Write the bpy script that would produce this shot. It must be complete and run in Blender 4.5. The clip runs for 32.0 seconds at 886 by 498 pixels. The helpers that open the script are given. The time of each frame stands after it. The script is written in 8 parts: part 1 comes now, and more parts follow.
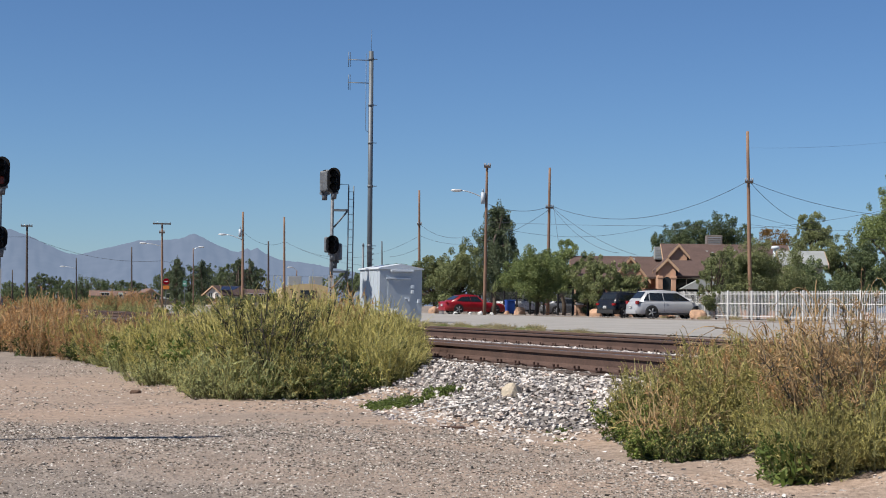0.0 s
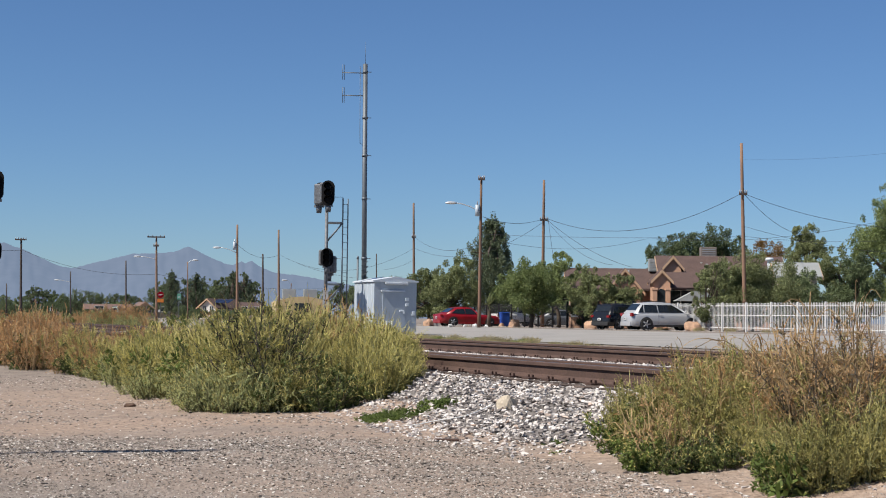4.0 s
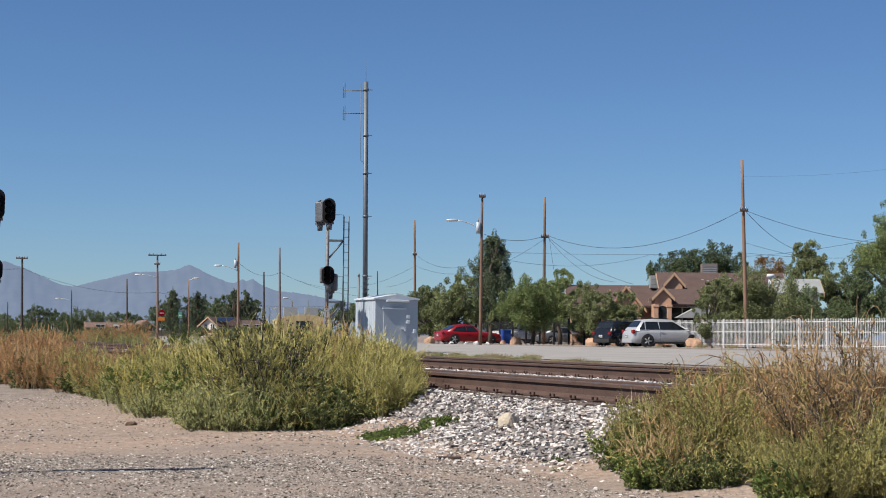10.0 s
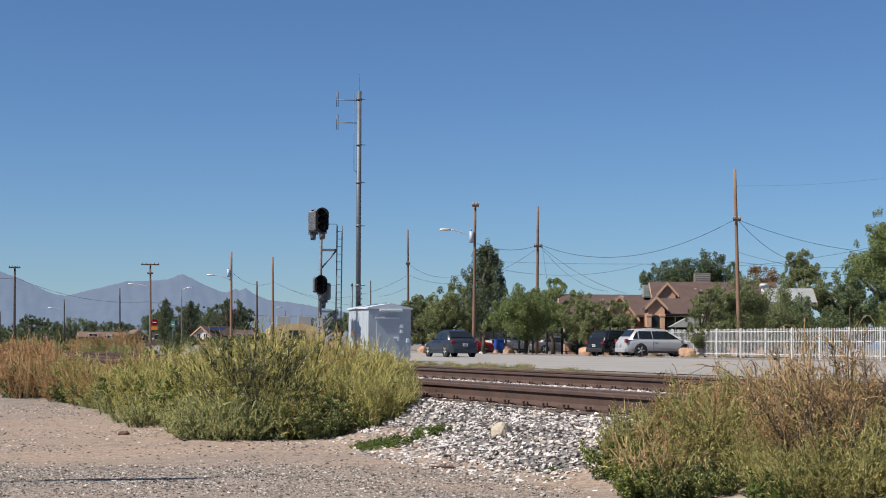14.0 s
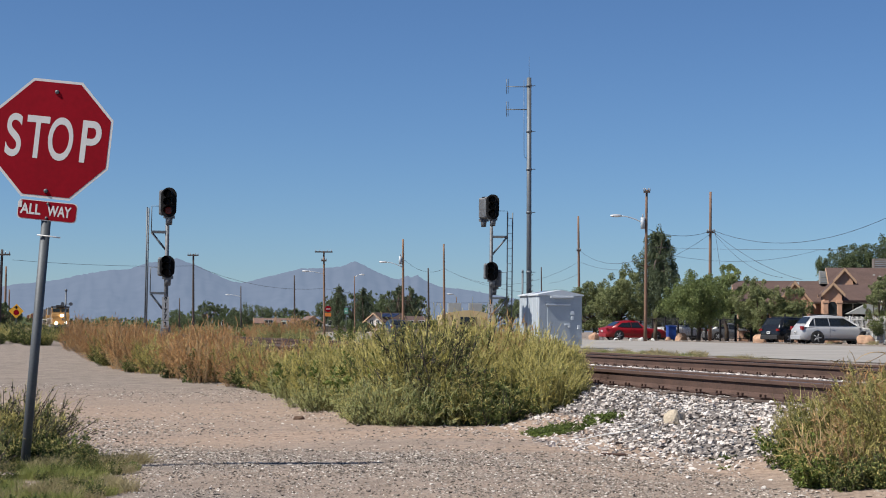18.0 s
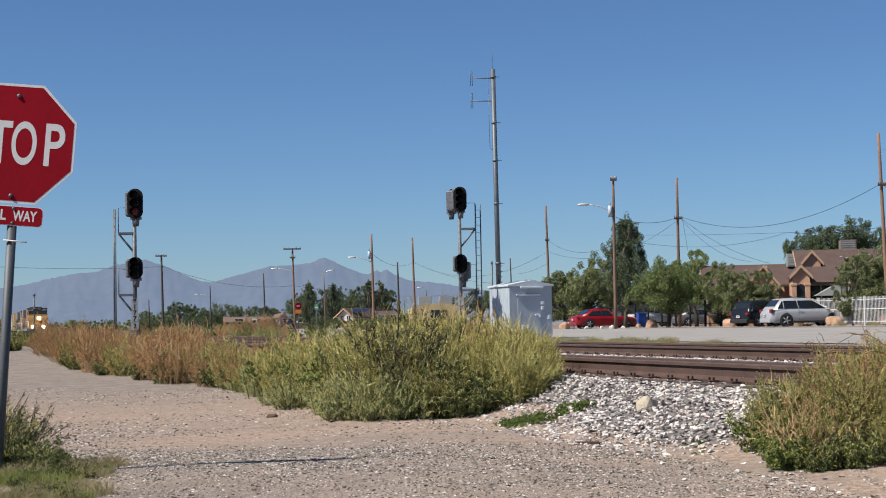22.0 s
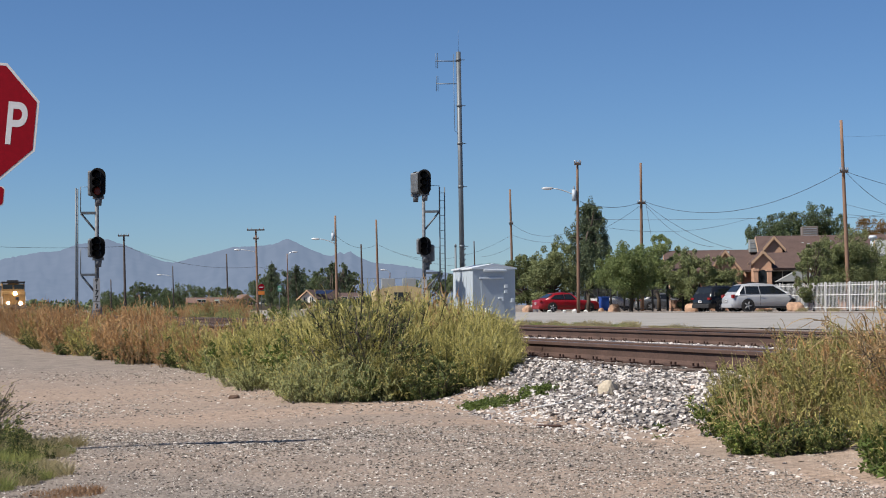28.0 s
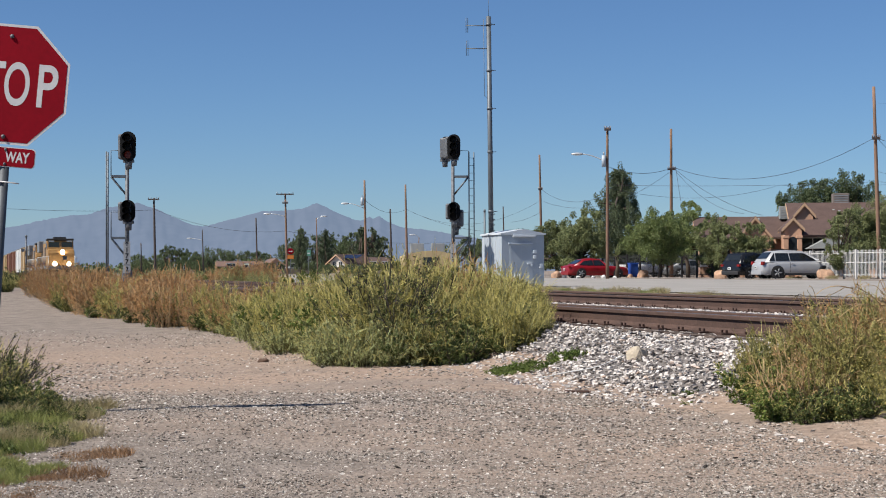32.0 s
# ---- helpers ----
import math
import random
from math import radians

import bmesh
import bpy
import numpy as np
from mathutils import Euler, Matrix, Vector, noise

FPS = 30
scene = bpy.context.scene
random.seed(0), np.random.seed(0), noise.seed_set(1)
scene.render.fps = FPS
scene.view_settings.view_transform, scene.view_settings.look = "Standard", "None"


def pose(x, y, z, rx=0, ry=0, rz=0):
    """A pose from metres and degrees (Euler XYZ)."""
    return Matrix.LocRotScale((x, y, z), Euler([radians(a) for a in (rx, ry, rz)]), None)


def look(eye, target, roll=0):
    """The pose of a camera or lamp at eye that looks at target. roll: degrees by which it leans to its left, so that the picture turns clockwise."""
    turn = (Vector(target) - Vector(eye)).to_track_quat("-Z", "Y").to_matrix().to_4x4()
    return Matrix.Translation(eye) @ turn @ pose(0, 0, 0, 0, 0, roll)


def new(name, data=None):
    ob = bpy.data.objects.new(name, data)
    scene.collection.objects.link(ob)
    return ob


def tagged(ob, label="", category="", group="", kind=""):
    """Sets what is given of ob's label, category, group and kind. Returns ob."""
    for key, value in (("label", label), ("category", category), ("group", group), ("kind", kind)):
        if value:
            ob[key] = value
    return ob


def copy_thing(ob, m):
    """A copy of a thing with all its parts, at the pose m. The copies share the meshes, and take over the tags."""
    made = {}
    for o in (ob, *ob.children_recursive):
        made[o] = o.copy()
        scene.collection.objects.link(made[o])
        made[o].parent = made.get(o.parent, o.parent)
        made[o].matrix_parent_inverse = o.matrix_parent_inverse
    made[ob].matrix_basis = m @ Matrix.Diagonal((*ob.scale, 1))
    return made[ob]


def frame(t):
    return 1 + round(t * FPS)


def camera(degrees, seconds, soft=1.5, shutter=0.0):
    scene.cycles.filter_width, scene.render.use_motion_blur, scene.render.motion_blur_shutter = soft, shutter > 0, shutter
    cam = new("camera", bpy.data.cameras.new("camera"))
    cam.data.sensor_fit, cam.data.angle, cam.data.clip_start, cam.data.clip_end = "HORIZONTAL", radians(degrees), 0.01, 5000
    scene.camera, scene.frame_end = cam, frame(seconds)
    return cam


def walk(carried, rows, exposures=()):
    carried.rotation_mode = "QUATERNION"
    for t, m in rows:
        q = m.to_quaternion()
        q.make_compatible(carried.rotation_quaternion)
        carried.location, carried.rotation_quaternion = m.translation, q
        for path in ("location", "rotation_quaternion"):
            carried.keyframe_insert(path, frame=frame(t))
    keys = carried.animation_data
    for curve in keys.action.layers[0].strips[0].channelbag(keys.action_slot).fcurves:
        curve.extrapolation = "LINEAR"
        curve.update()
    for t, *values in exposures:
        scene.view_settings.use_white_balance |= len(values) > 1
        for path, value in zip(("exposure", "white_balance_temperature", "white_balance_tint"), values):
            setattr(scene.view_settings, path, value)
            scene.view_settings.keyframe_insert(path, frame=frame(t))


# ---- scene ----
# The camera stands on one spot at the edge of a gravel lot and only turns.
EYE = 1.2
cam = camera(31.4, 32.0, soft=1.0)
walk(cam, [
    (0, pose(0, 0, 1.2, 92.069, -0.866, -4.613)),
    (0.5, pose(0, 0, 1.2, 92.224, -0.853, -4.634)),
    (1, pose(0, 0, 1.2, 92.328, -0.867, -4.635)),
    (1.5, pose(0, 0, 1.2, 92.454, -0.841, -4.674)),
    (2, pose(0, 0, 1.2, 92.536, -0.828, -4.694)),
    (2.5, pose(0, 0, 1.2, 92.609, -0.853, -4.717)),
    (3, pose(0, 0, 1.2, 92.572, -0.829, -4.728)),
    (3.5, pose(0, 0, 1.2, 92.503, -0.767, -4.777)),
    (5.5, pose(0, 0, 1.2, 92.734, -0.651, -4.813)),
    (6, pose(0, 0, 1.2, 92.797, -0.684, -4.805)),
    (6.5, pose(0, 0, 1.2, 92.862, -0.637, -4.835)),
    (7, pose(0, 0, 1.2, 92.924, -0.657, -4.815)),
    (7.5, pose(0, 0, 1.2, 92.983, -0.618, -4.847)),
    (8, pose(0, 0, 1.2, 93.012, -0.630, -4.785)),
    (8.5, pose(0, 0, 1.2, 93.024, -0.597, -4.780)),
    (9, pose(0, 0, 1.2, 93.053, -0.600, -4.780)),
    (9.5, pose(0, 0, 1.2, 93.109, -0.481, -4.757)),
    (10, pose(0, 0, 1.2, 93.158, -0.553, -4.763)),
    (10.5, pose(0, 0, 1.2, 93.210, -0.482, -4.759)),
    (11, pose(0, 0, 1.2, 93.269, -0.516, -4.761)),
    (11.5, pose(0, 0, 1.2, 93.276, -0.510, -4.791)),
    (12, pose(0, 0, 1.2, 93.347, -0.548, -4.825)),
    (12.5, pose(0, 0, 1.2, 93.400, -0.512, -4.885)),
    (13, pose(0, 0, 1.2, 93.424, -0.489, -4.938)),
    (13.5, pose(0, 0, 1.2, 93.458, -0.541, -4.971)),
    (15.5, pose(0, 0, 1.2, 93.583, -0.459, -5.131)),
    (16, pose(0, 0, 1.2, 93.219, -0.492, -5.166)),
    (16.5, pose(0, 0, 1.2, 92.372, -0.636, -5.204)),
    (17, pose(0, 0, 1.2, 92.345, -0.804, -4.577)),
    (17.5, pose(0, 0, 1.2, 92.742, -0.906, -0.928)),
    (18, pose(0, 0, 1.2, 92.950, -0.662, 1.186)),
    (18.5, pose(0, 0, 1.2, 93.097, -0.217, 1.380)),
    (19, pose(0, 0, 1.2, 93.036, 0.517, 1.205)),
    (19.5, pose(0, 0, 1.2, 92.944, 0.851, 0.965)),
    (20, pose(0, 0, 1.2, 92.803, 0.866, 0.766)),
    (20.5, pose(0, 0, 1.2, 92.826, 0.962, 0.559)),
    (21, pose(0, 0, 1.2, 92.769, 1.020, 0.376)),
    (21.5, pose(0, 0, 1.2, 92.734, 1.037, 0.196)),
    (22, pose(0, 0, 1.2, 92.700, 1.021, 0.129)),
    (22.5, pose(0, 0, 1.2, 92.547, 0.813, 0.093)),
    (23, pose(0, 0, 1.2, 92.198, 0.699, 0.027)),
    (23.5, pose(0, 0, 1.2, 92.091, 0.625, -0.084)),
    (24, pose(0, 0, 1.2, 92.063, 0.494, -0.210)),
    (24.5, pose(0, 0, 1.2, 91.999, 0.503, -0.328)),
    (25, pose(0, 0, 1.2, 91.966, 0.525, -0.442)),
    (25.5, pose(0, 0, 1.2, 91.958, 0.507, -0.558)),
    (27.5, pose(0, 0, 1.2, 91.999, 0.528, -1.086)),
    (28, pose(0, 0, 1.2, 92.050, 0.538, -1.209)),
    (28.5, pose(0, 0, 1.2, 92.105, 0.540, -1.334)),
    (29, pose(0, 0, 1.2, 92.173, 0.558, -1.464)),
    (29.5, pose(0, 0, 1.2, 91.932, 0.476, -1.244)),
    (30, pose(0, 0, 1.2, 91.698, 0.399, -1.001)),
    (30.5, pose(0, 0, 1.2, 91.439, 0.328, -0.755)),
    (31, pose(0, 0, 1.2, 91.188, 0.282, -0.514)),
    (31.5, pose(0, 0, 1.2, 90.941, 0.267, -0.277)),
    (32, pose(0, 0, 1.2, 90.789, 0.199, -0.164)),
])

# ---- light ----
SUN_AZ, SUN_EL = 246.0, 49.5      # compass-like: degrees clockwise from +y, and above the horizon
world = bpy.data.worlds.new("sky")
scene.world = world
world.use_nodes = True
wn = world.node_tree.nodes
wn.clear()
w_out, w_bg, w_sky = wn.new("ShaderNodeOutputWorld"), wn.new("ShaderNodeBackground"), wn.new("ShaderNodeTexSky")
w_sky.sky_type, w_sky.sun_disc = "NISHITA", False
w_sky.sun_elevation, w_sky.sun_rotation = radians(SUN_EL), radians(SUN_AZ)
w_sky.altitude, w_sky.air_density, w_sky.dust_density, w_sky.ozone_density = 1200, 1.0, 0.4, 6.0
w_bg.inputs["Strength"].default_value = 0.06
w_tint = wn.new("ShaderNodeMix")            # a clear, dry, deep blue sky
w_tint.data_type, w_tint.blend_type = "RGBA", "MULTIPLY"
w_tint.inputs[0].default_value, w_tint.inputs[7].default_value = 1.0, (0.825, 0.972, 1.13, 1)
world.node_tree.links.new(w_sky.outputs[0], w_tint.inputs[6])
world.node_tree.links.new(w_tint.outputs[2], w_bg.inputs[0])
world.node_tree.links.new(w_bg.outputs[0], w_out.inputs[0])
sun = new("sun", bpy.data.lights.new("sun", "SUN"))
sun.data.energy, sun.data.angle, sun.data.color = 5.0, radians(0.5), (1.0, 0.94, 0.85)
_sd = Vector((math.sin(radians(SUN_AZ)) * math.cos(radians(SUN_EL)), math.cos(radians(SUN_AZ)) * math.cos(radians(SUN_EL)), math.sin(radians(SUN_EL))))
sun.matrix_world = look(_sd * 50, (0, 0, 0))
scene.view_settings.exposure = 0.45


# ---- materials ----
def mat(name, base, rough=0.7, metal=0.0, var=0.25, scale=8.0, fine=60.0, bump=0.15, tint=None, rnd=0.0, emit=None, spec=0.5, trans=0.0, dist=0.01, sub=0.0):
    """A node material: base colour varied at two scales, with fine relief. rnd: change from object to object."""
    m = bpy.data.materials.new(name)
    m.use_nodes = True
    nt = m.node_tree
    b = nt.nodes["Principled BSDF"]
    b.inputs["Roughness"].default_value, b.inputs["Metallic"].default_value = rough, metal
    b.inputs["Specular IOR Level"].default_value = spec
    if trans:
        b.inputs["Transmission Weight"].default_value = trans
    co = nt.nodes.new("ShaderNodeTexCoord")
    big, small = nt.nodes.new("ShaderNodeTexNoise"), nt.nodes.new("ShaderNodeTexNoise")
    big.inputs["Scale"].default_value, small.inputs["Scale"].default_value = scale, fine
    big.inputs["Detail"].default_value, small.inputs["Detail"].default_value = 5, 3
    for n in (big, small):
        nt.links.new(co.outputs["Object"], n.inputs["Vector"])
    add = nt.nodes.new("ShaderNodeMath")
    add.operation = "ADD"
    nt.links.new(big.outputs["Fac"], add.inputs[0])
    nt.links.new(small.outputs["Fac"], add.inputs[1])
    last = add.outputs[0]
    if rnd:
        oi, mul, ad2 = nt.nodes.new("ShaderNodeObjectInfo"), nt.nodes.new("ShaderNodeMath"), nt.nodes.new("ShaderNodeMath")
        mul.operation, mul.inputs[1].default_value = "MULTIPLY_ADD", rnd
        mul.inputs[2].default_value = -rnd / 2
        nt.links.new(oi.outputs["Random"], mul.inputs[0])
        nt.links.new(last, ad2.inputs[0])
        nt.links.new(mul.outputs[0], ad2.inputs[1])
        last = ad2.outputs[0]
    ramp = nt.nodes.new("ShaderNodeValToRGB")
    lo = [c * (1 - var) for c in base]
    hi = [min(1.0, c * (1 + var)) for c in (tint or base)]
    ramp.color_ramp.elements[0].position, ramp.color_ramp.elements[1].position = 0.33, 0.67
    ramp.color_ramp.elements[0].color, ramp.color_ramp.elements[1].color = (*lo, 1), (*hi, 1)
    half = nt.nodes.new("ShaderNodeMath")
    half.operation, half.inputs[1].default_value = "MULTIPLY", 0.5
    nt.links.new(last, half.inputs[0])
    nt.links.new(half.outputs[0], ramp.inputs[0])
    nt.links.new(ramp.outputs[0], b.inputs["Base Color"])
    if bump:
        bp = nt.nodes.new("ShaderNodeBump")
        bp.inputs["Strength"].default_value, bp.inputs["Distance"].default_value = bump, dist
        nt.links.new(add.outputs[0], bp.inputs["Height"])
        nt.links.new(bp.outputs[0], b.inputs["Normal"])
    if emit:
        b.inputs["Emission Color"].default_value, b.inputs["Emission Strength"].default_value = (*emit[:3], 1), emit[3]
    return m


def leafmat(name, a, b_, rough=0.6, thin=0.3):
    """Leaves: the colour changes from leaf to leaf and lets some light through."""
    m = bpy.data.materials.new(name)
    m.use_nodes = True
    nt = m.node_tree
    b = nt.nodes["Principled BSDF"]
    g, ramp = nt.nodes.new("ShaderNodeNewGeometry"), nt.nodes.new("ShaderNodeValToRGB")
    oi, mx = nt.nodes.new("ShaderNodeObjectInfo"), nt.nodes.new("ShaderNodeMath")
    mx.operation, mx.inputs[1].default_value = "MULTIPLY_ADD", 0.35
    nt.links.new(oi.outputs["Random"], mx.inputs[0])
    sc = nt.nodes.new("ShaderNodeMath")
    sc.operation, sc.inputs[1].default_value = "MULTIPLY", 0.65
    nt.links.new(g.outputs["Random Per Island"], sc.inputs[0])
    nt.links.new(sc.outputs[0], mx.inputs[2])
    ramp.color_ramp.elements[0].color, ramp.color_ramp.elements[1].color = (*a, 1), (*b_, 1)
    nt.links.new(mx.outputs[0], ramp.inputs[0])
    nt.links.new(ramp.outputs[0], b.inputs["Base Color"])
    b.inputs["Roughness"].default_value = rough
    b.inputs["Specular IOR Level"].default_value = 0.25
    tr, mix = nt.nodes.new("ShaderNodeBsdfTranslucent"), nt.nodes.new("ShaderNodeMixShader")
    nt.links.new(ramp.outputs[0], tr.inputs["Color"])
    mix.inputs[0].default_value = thin
    nt.links.new(b.outputs[0], mix.inputs[1])
    nt.links.new(tr.outputs[0], mix.inputs[2])
    nt.links.new(mix.outputs[0], nt.nodes["Material Output"].inputs[0])
    return m


M = {}
M["steel_rust"] = mat("rusted_rail_steel", (0.0754, 0.0433, 0.0328), 0.85, 0.1, 0.35, 3, 40, 0.3)
M["rail_top"] = mat("worn_rail_head", (0.176, 0.16, 0.152), 0.4, 0.7, 0.2, 2, 30, 0.05)
M["tie"] = mat("weathered_tie_wood", (0.088, 0.064, 0.052), 0.95, 0, 0.4, 4, 50, 0.5, rnd=0.4)
M["galv"] = mat("galvanised_steel", (0.12, 0.136, 0.152), 0.55, 0.4, 0.2, 3, 30, 0.05)
M["case"] = mat("pale_grey_paint", (0.355, 0.403, 0.451), 0.5, 0, 0.07, 1.5, 20, 0.03)
# white trim; also the painted sunlit glint on handle and padlock
M["case_trim"] = mat("white_trim_and_glint_paint", (0.538, 0.582, 0.627), 0.5, 0, 0.06, 2, 20, 0.02)
M["black"] = mat("black_paint", (0.006, 0.006, 0.007), 0.7, 0, 0.3, 4, 40, 0.05, spec=0.2)
M["silver_paint"] = mat("aluminium_paint", (0.12, 0.128, 0.14), 0.6, 0.2, 0.6, 9, 50, 0.1)
M["pole_wood"] = mat("creosoted_pole_wood", (0.168, 0.101, 0.0672), 0.9, 0, 0.35, 1.2, 25, 0.4, rnd=0.5)
M["dark_wood"] = mat("dark_pole_wood", (0.052, 0.04, 0.036), 0.9, 0, 0.35, 1.2, 25, 0.4, rnd=0.3)
M["wire"] = mat("cable_sheath", (0.024, 0.028, 0.036), 0.6, 0, 0.1, 1, 5, 0)
M["post_galv"] = mat("dull_galvanised_post", (0.08, 0.0896, 0.1), 0.6, 0.3, 0.2, 5, 60, 0.08)
M["red_sign"] = mat("red_sign_sheet", (0.216, 0.0016, 0.0096), 0.7, 0, 0.12, 3, 25, 0.02, spec=0.1)
M["white_sign"] = mat("white_sign_sheet", (0.54, 0.54, 0.54), 0.45, 0, 0.06, 4, 30, 0.02)
M["yellow_sign"] = mat("yellow_sign_sheet", (0.68, 0.336, 0.016), 0.5, 0, 0.08, 4, 30, 0.02)
M["asphalt"] = mat("pale_worn_asphalt", (0.264, 0.248, 0.228), 0.95, 0, 0.2, 0.5, 18, 0.2, rnd=0)
# the blue emission paints the distance haze onto the mountains
M["mount"] = mat("mountain_rock_glow_haze", (0.0235, 0.0246, 0.0291), 1.0, 0, 0.3, 0.003, 0.02, 0.0, spec=0, emit=(0.37, 0.49, 0.70, 0.355))
M["lens"] = mat("dark_signal_lens", (0.004, 0.003, 0.003), 0.5, 0, 0.1, 2, 10, 0, spec=0.2)
M["red_lens"] = mat("lit_red_lens", (0.04, 0.005, 0.004), 0.4, 0, 0.1, 2, 10, 0, emit=(1, 0.06, 0.02, 0.01))


# ---- helpers for meshes ----
def obj(name, bm, material, parent=None, smooth=False):
    me = bpy.data.meshes.new(name)
    bm.to_mesh(me)
    bm.free()
    for m in (material if isinstance(material, (list, tuple)) else [material]):
        me.materials.append(m)
    if smooth:
        me.polygons.foreach_set("use_smooth", [True] * len(me.polygons))
    ob = new(name, me)
    if parent:
        ob.parent = parent
    return ob


def part(name, bm, material, parent, label="", smooth=False):
    ob = obj(name, bm, material, parent, smooth)
    return tagged(ob, label) if label else ob


def raw_np(name, v, corners, material, parent=None):
    """A mesh of many loose faces with that many corners each, from an array of their points."""
    me = bpy.data.meshes.new(name)
    n = len(v)
    me.vertices.add(n)
    me.vertices.foreach_set("co", np.asarray(v, dtype=np.float32).ravel())
    me.loops.add(n)
    me.loops.foreach_set("vertex_index", np.arange(n, dtype=np.int32))
    me.polygons.add(n // corners)
    me.polygons.foreach_set("loop_start", np.arange(0, n, corners, dtype=np.int32))
    me.update(calc_edges=True)
    me.materials.append(material)
    ob = new(name, me)
    if parent:
        ob.parent = parent
    return ob


def raw(name, verts, faces, material, parent=None, smooth=False):
    me = bpy.data.meshes.new(name)
    me.from_pydata(verts, [], faces)
    me.materials.append(material)
    if smooth:
        me.polygons.foreach_set("use_smooth", [True] * len(me.polygons))
    ob = new(name, me)
    if parent:
        ob.parent = parent
    return ob


def thing(name, m, label, category, group="", kind=""):
    e = new(name)
    e.empty_display_size = 0.3
    e.matrix_basis = m
    return tagged(e, label, category, group, kind)


def box(bm, x0, x1, y0, y1, z0, z1, bev=0.0, m=None, mi=0):
    vs = [bm.verts.new(((x0, x1)[i & 1], (y0, y1)[i >> 1 & 1], (z0, z1)[i >> 2])) for i in range(8)]
    fs = [bm.faces.new([vs[i] for i in q]) for q in ((0, 2, 3, 1), (4, 5, 7, 6), (0, 1, 5, 4), (1, 3, 7, 5), (3, 2, 6, 7), (2, 0, 4, 6))]
    for f in fs:
        f.material_index = mi
    if bev:
        r = bmesh.ops.bevel(bm, geom=list({e for f in fs for e in f.edges}), offset=bev, segments=2, affect="EDGES", profile=0.5)
        vs = list({v for f in r["faces"] for v in f.verts} | {v for v in vs if v.is_valid})
    if m is not None:
        bmesh.ops.transform(bm, matrix=m, verts=vs)
    return bm


def rod(bm, a, b, r0, r1=None, seg=10, cap=True):
    a, b = Vector(a), Vector(b)
    r1 = r0 if r1 is None else r1
    d = b - a
    q = d.to_track_quat("Z", "Y").to_matrix()
    ring = []
    for c, r in ((a, r0), (b, r1)):
        ring.append([bm.verts.new(c + q @ Vector((r * math.cos(i * 2 * math.pi / seg), r * math.sin(i * 2 * math.pi / seg), 0))) for i in range(seg)])
    for i in range(seg):
        bm.faces.new((ring[0][i], ring[0][(i + 1) % seg], ring[1][(i + 1) % seg], ring[1][i])).smooth = True
    if cap:
        bm.faces.new(ring[0][::-1])
        bm.faces.new(ring[1])
    return bm


def tube(bm, pts, r, seg=6):
    """A closed tube along pts; r: one radius, or one a point."""
    pts = [Vector(p) for p in pts]
    rs = r if isinstance(r, (list, tuple)) else [r] * len(pts)
    last = None
    for i, (c, rr) in enumerate(zip(pts, rs)):
        d = pts[min(i + 1, len(pts) - 1)] - pts[max(i - 1, 0)]
        q = d.to_track_quat("Z", "Y").to_matrix()
        ring = [bm.verts.new(c + q @ Vector((rr * math.cos(k * 2 * math.pi / seg), rr * math.sin(k * 2 * math.pi / seg), 0))) for k in range(seg)]
        if last:
            off = min(range(seg), key=lambda o: sum((ring[(k + o) % seg].co - last[k].co).length for k in range(seg)))
            ring = ring[off:] + ring[:off]
            for k in range(seg):
                bm.faces.new((last[k], last[(k + 1) % seg], ring[(k + 1) % seg], ring[k])).smooth = True
        else:
            bm.faces.new(ring[::-1])
        last = ring
    bm.faces.new(last)
    return bm


def prism(bm, outline, depth, m=None, z0=0.0):
    """An outline in x, y raised from z0 by depth."""
    n = len(outline)
    lo = [bm.verts.new((x, y, z0)) for x, y in outline]
    hi = [bm.verts.new((x, y, z0 + depth)) for x, y in outline]
    bm.faces.new(lo[::-1])
    bm.faces.new(hi)
    for i in range(n):
        bm.faces.new((lo[i], lo[(i + 1) % n], hi[(i + 1) % n], hi[i]))
    if m is not None:
        bmesh.ops.transform(bm, matrix=m, verts=lo + hi)
    return bm


def B():
    return bmesh.new()


# ---- the plan: p metres to the right of the line through the camera along the tracks, s metres along them ----
TH = radians(-17.5)
T_DIR, N_DIR = Vector((math.sin(TH), math.cos(TH), 0)), Vector((math.cos(TH), -math.sin(TH), 0))
RAIL_Z, P1, P2 = 0.73, 8.5, 12.9         # rail heads' height, centres of the near and the far track


def ps(p, s, z=0.0):
    return N_DIR * p + T_DIR * s + Vector((0, 0, z))


def along(p, s, z=0.0, turn=0.0):
    """A pose on the plan whose y axis runs along the tracks."""
    v = ps(p, s, z)
    return pose(v.x, v.y, v.z, 0, 0, -math.degrees(TH) + turn)


def sstep(a, b, x):
    t = min(1.0, max(0.0, (x - a) / (b - a)))
    return t * t * (3 - 2 * t)


def rail_drop(s):
    """The line runs gently downhill far along."""
    return 0.0052 * min(500.0, max(0.0, s - 125.0))


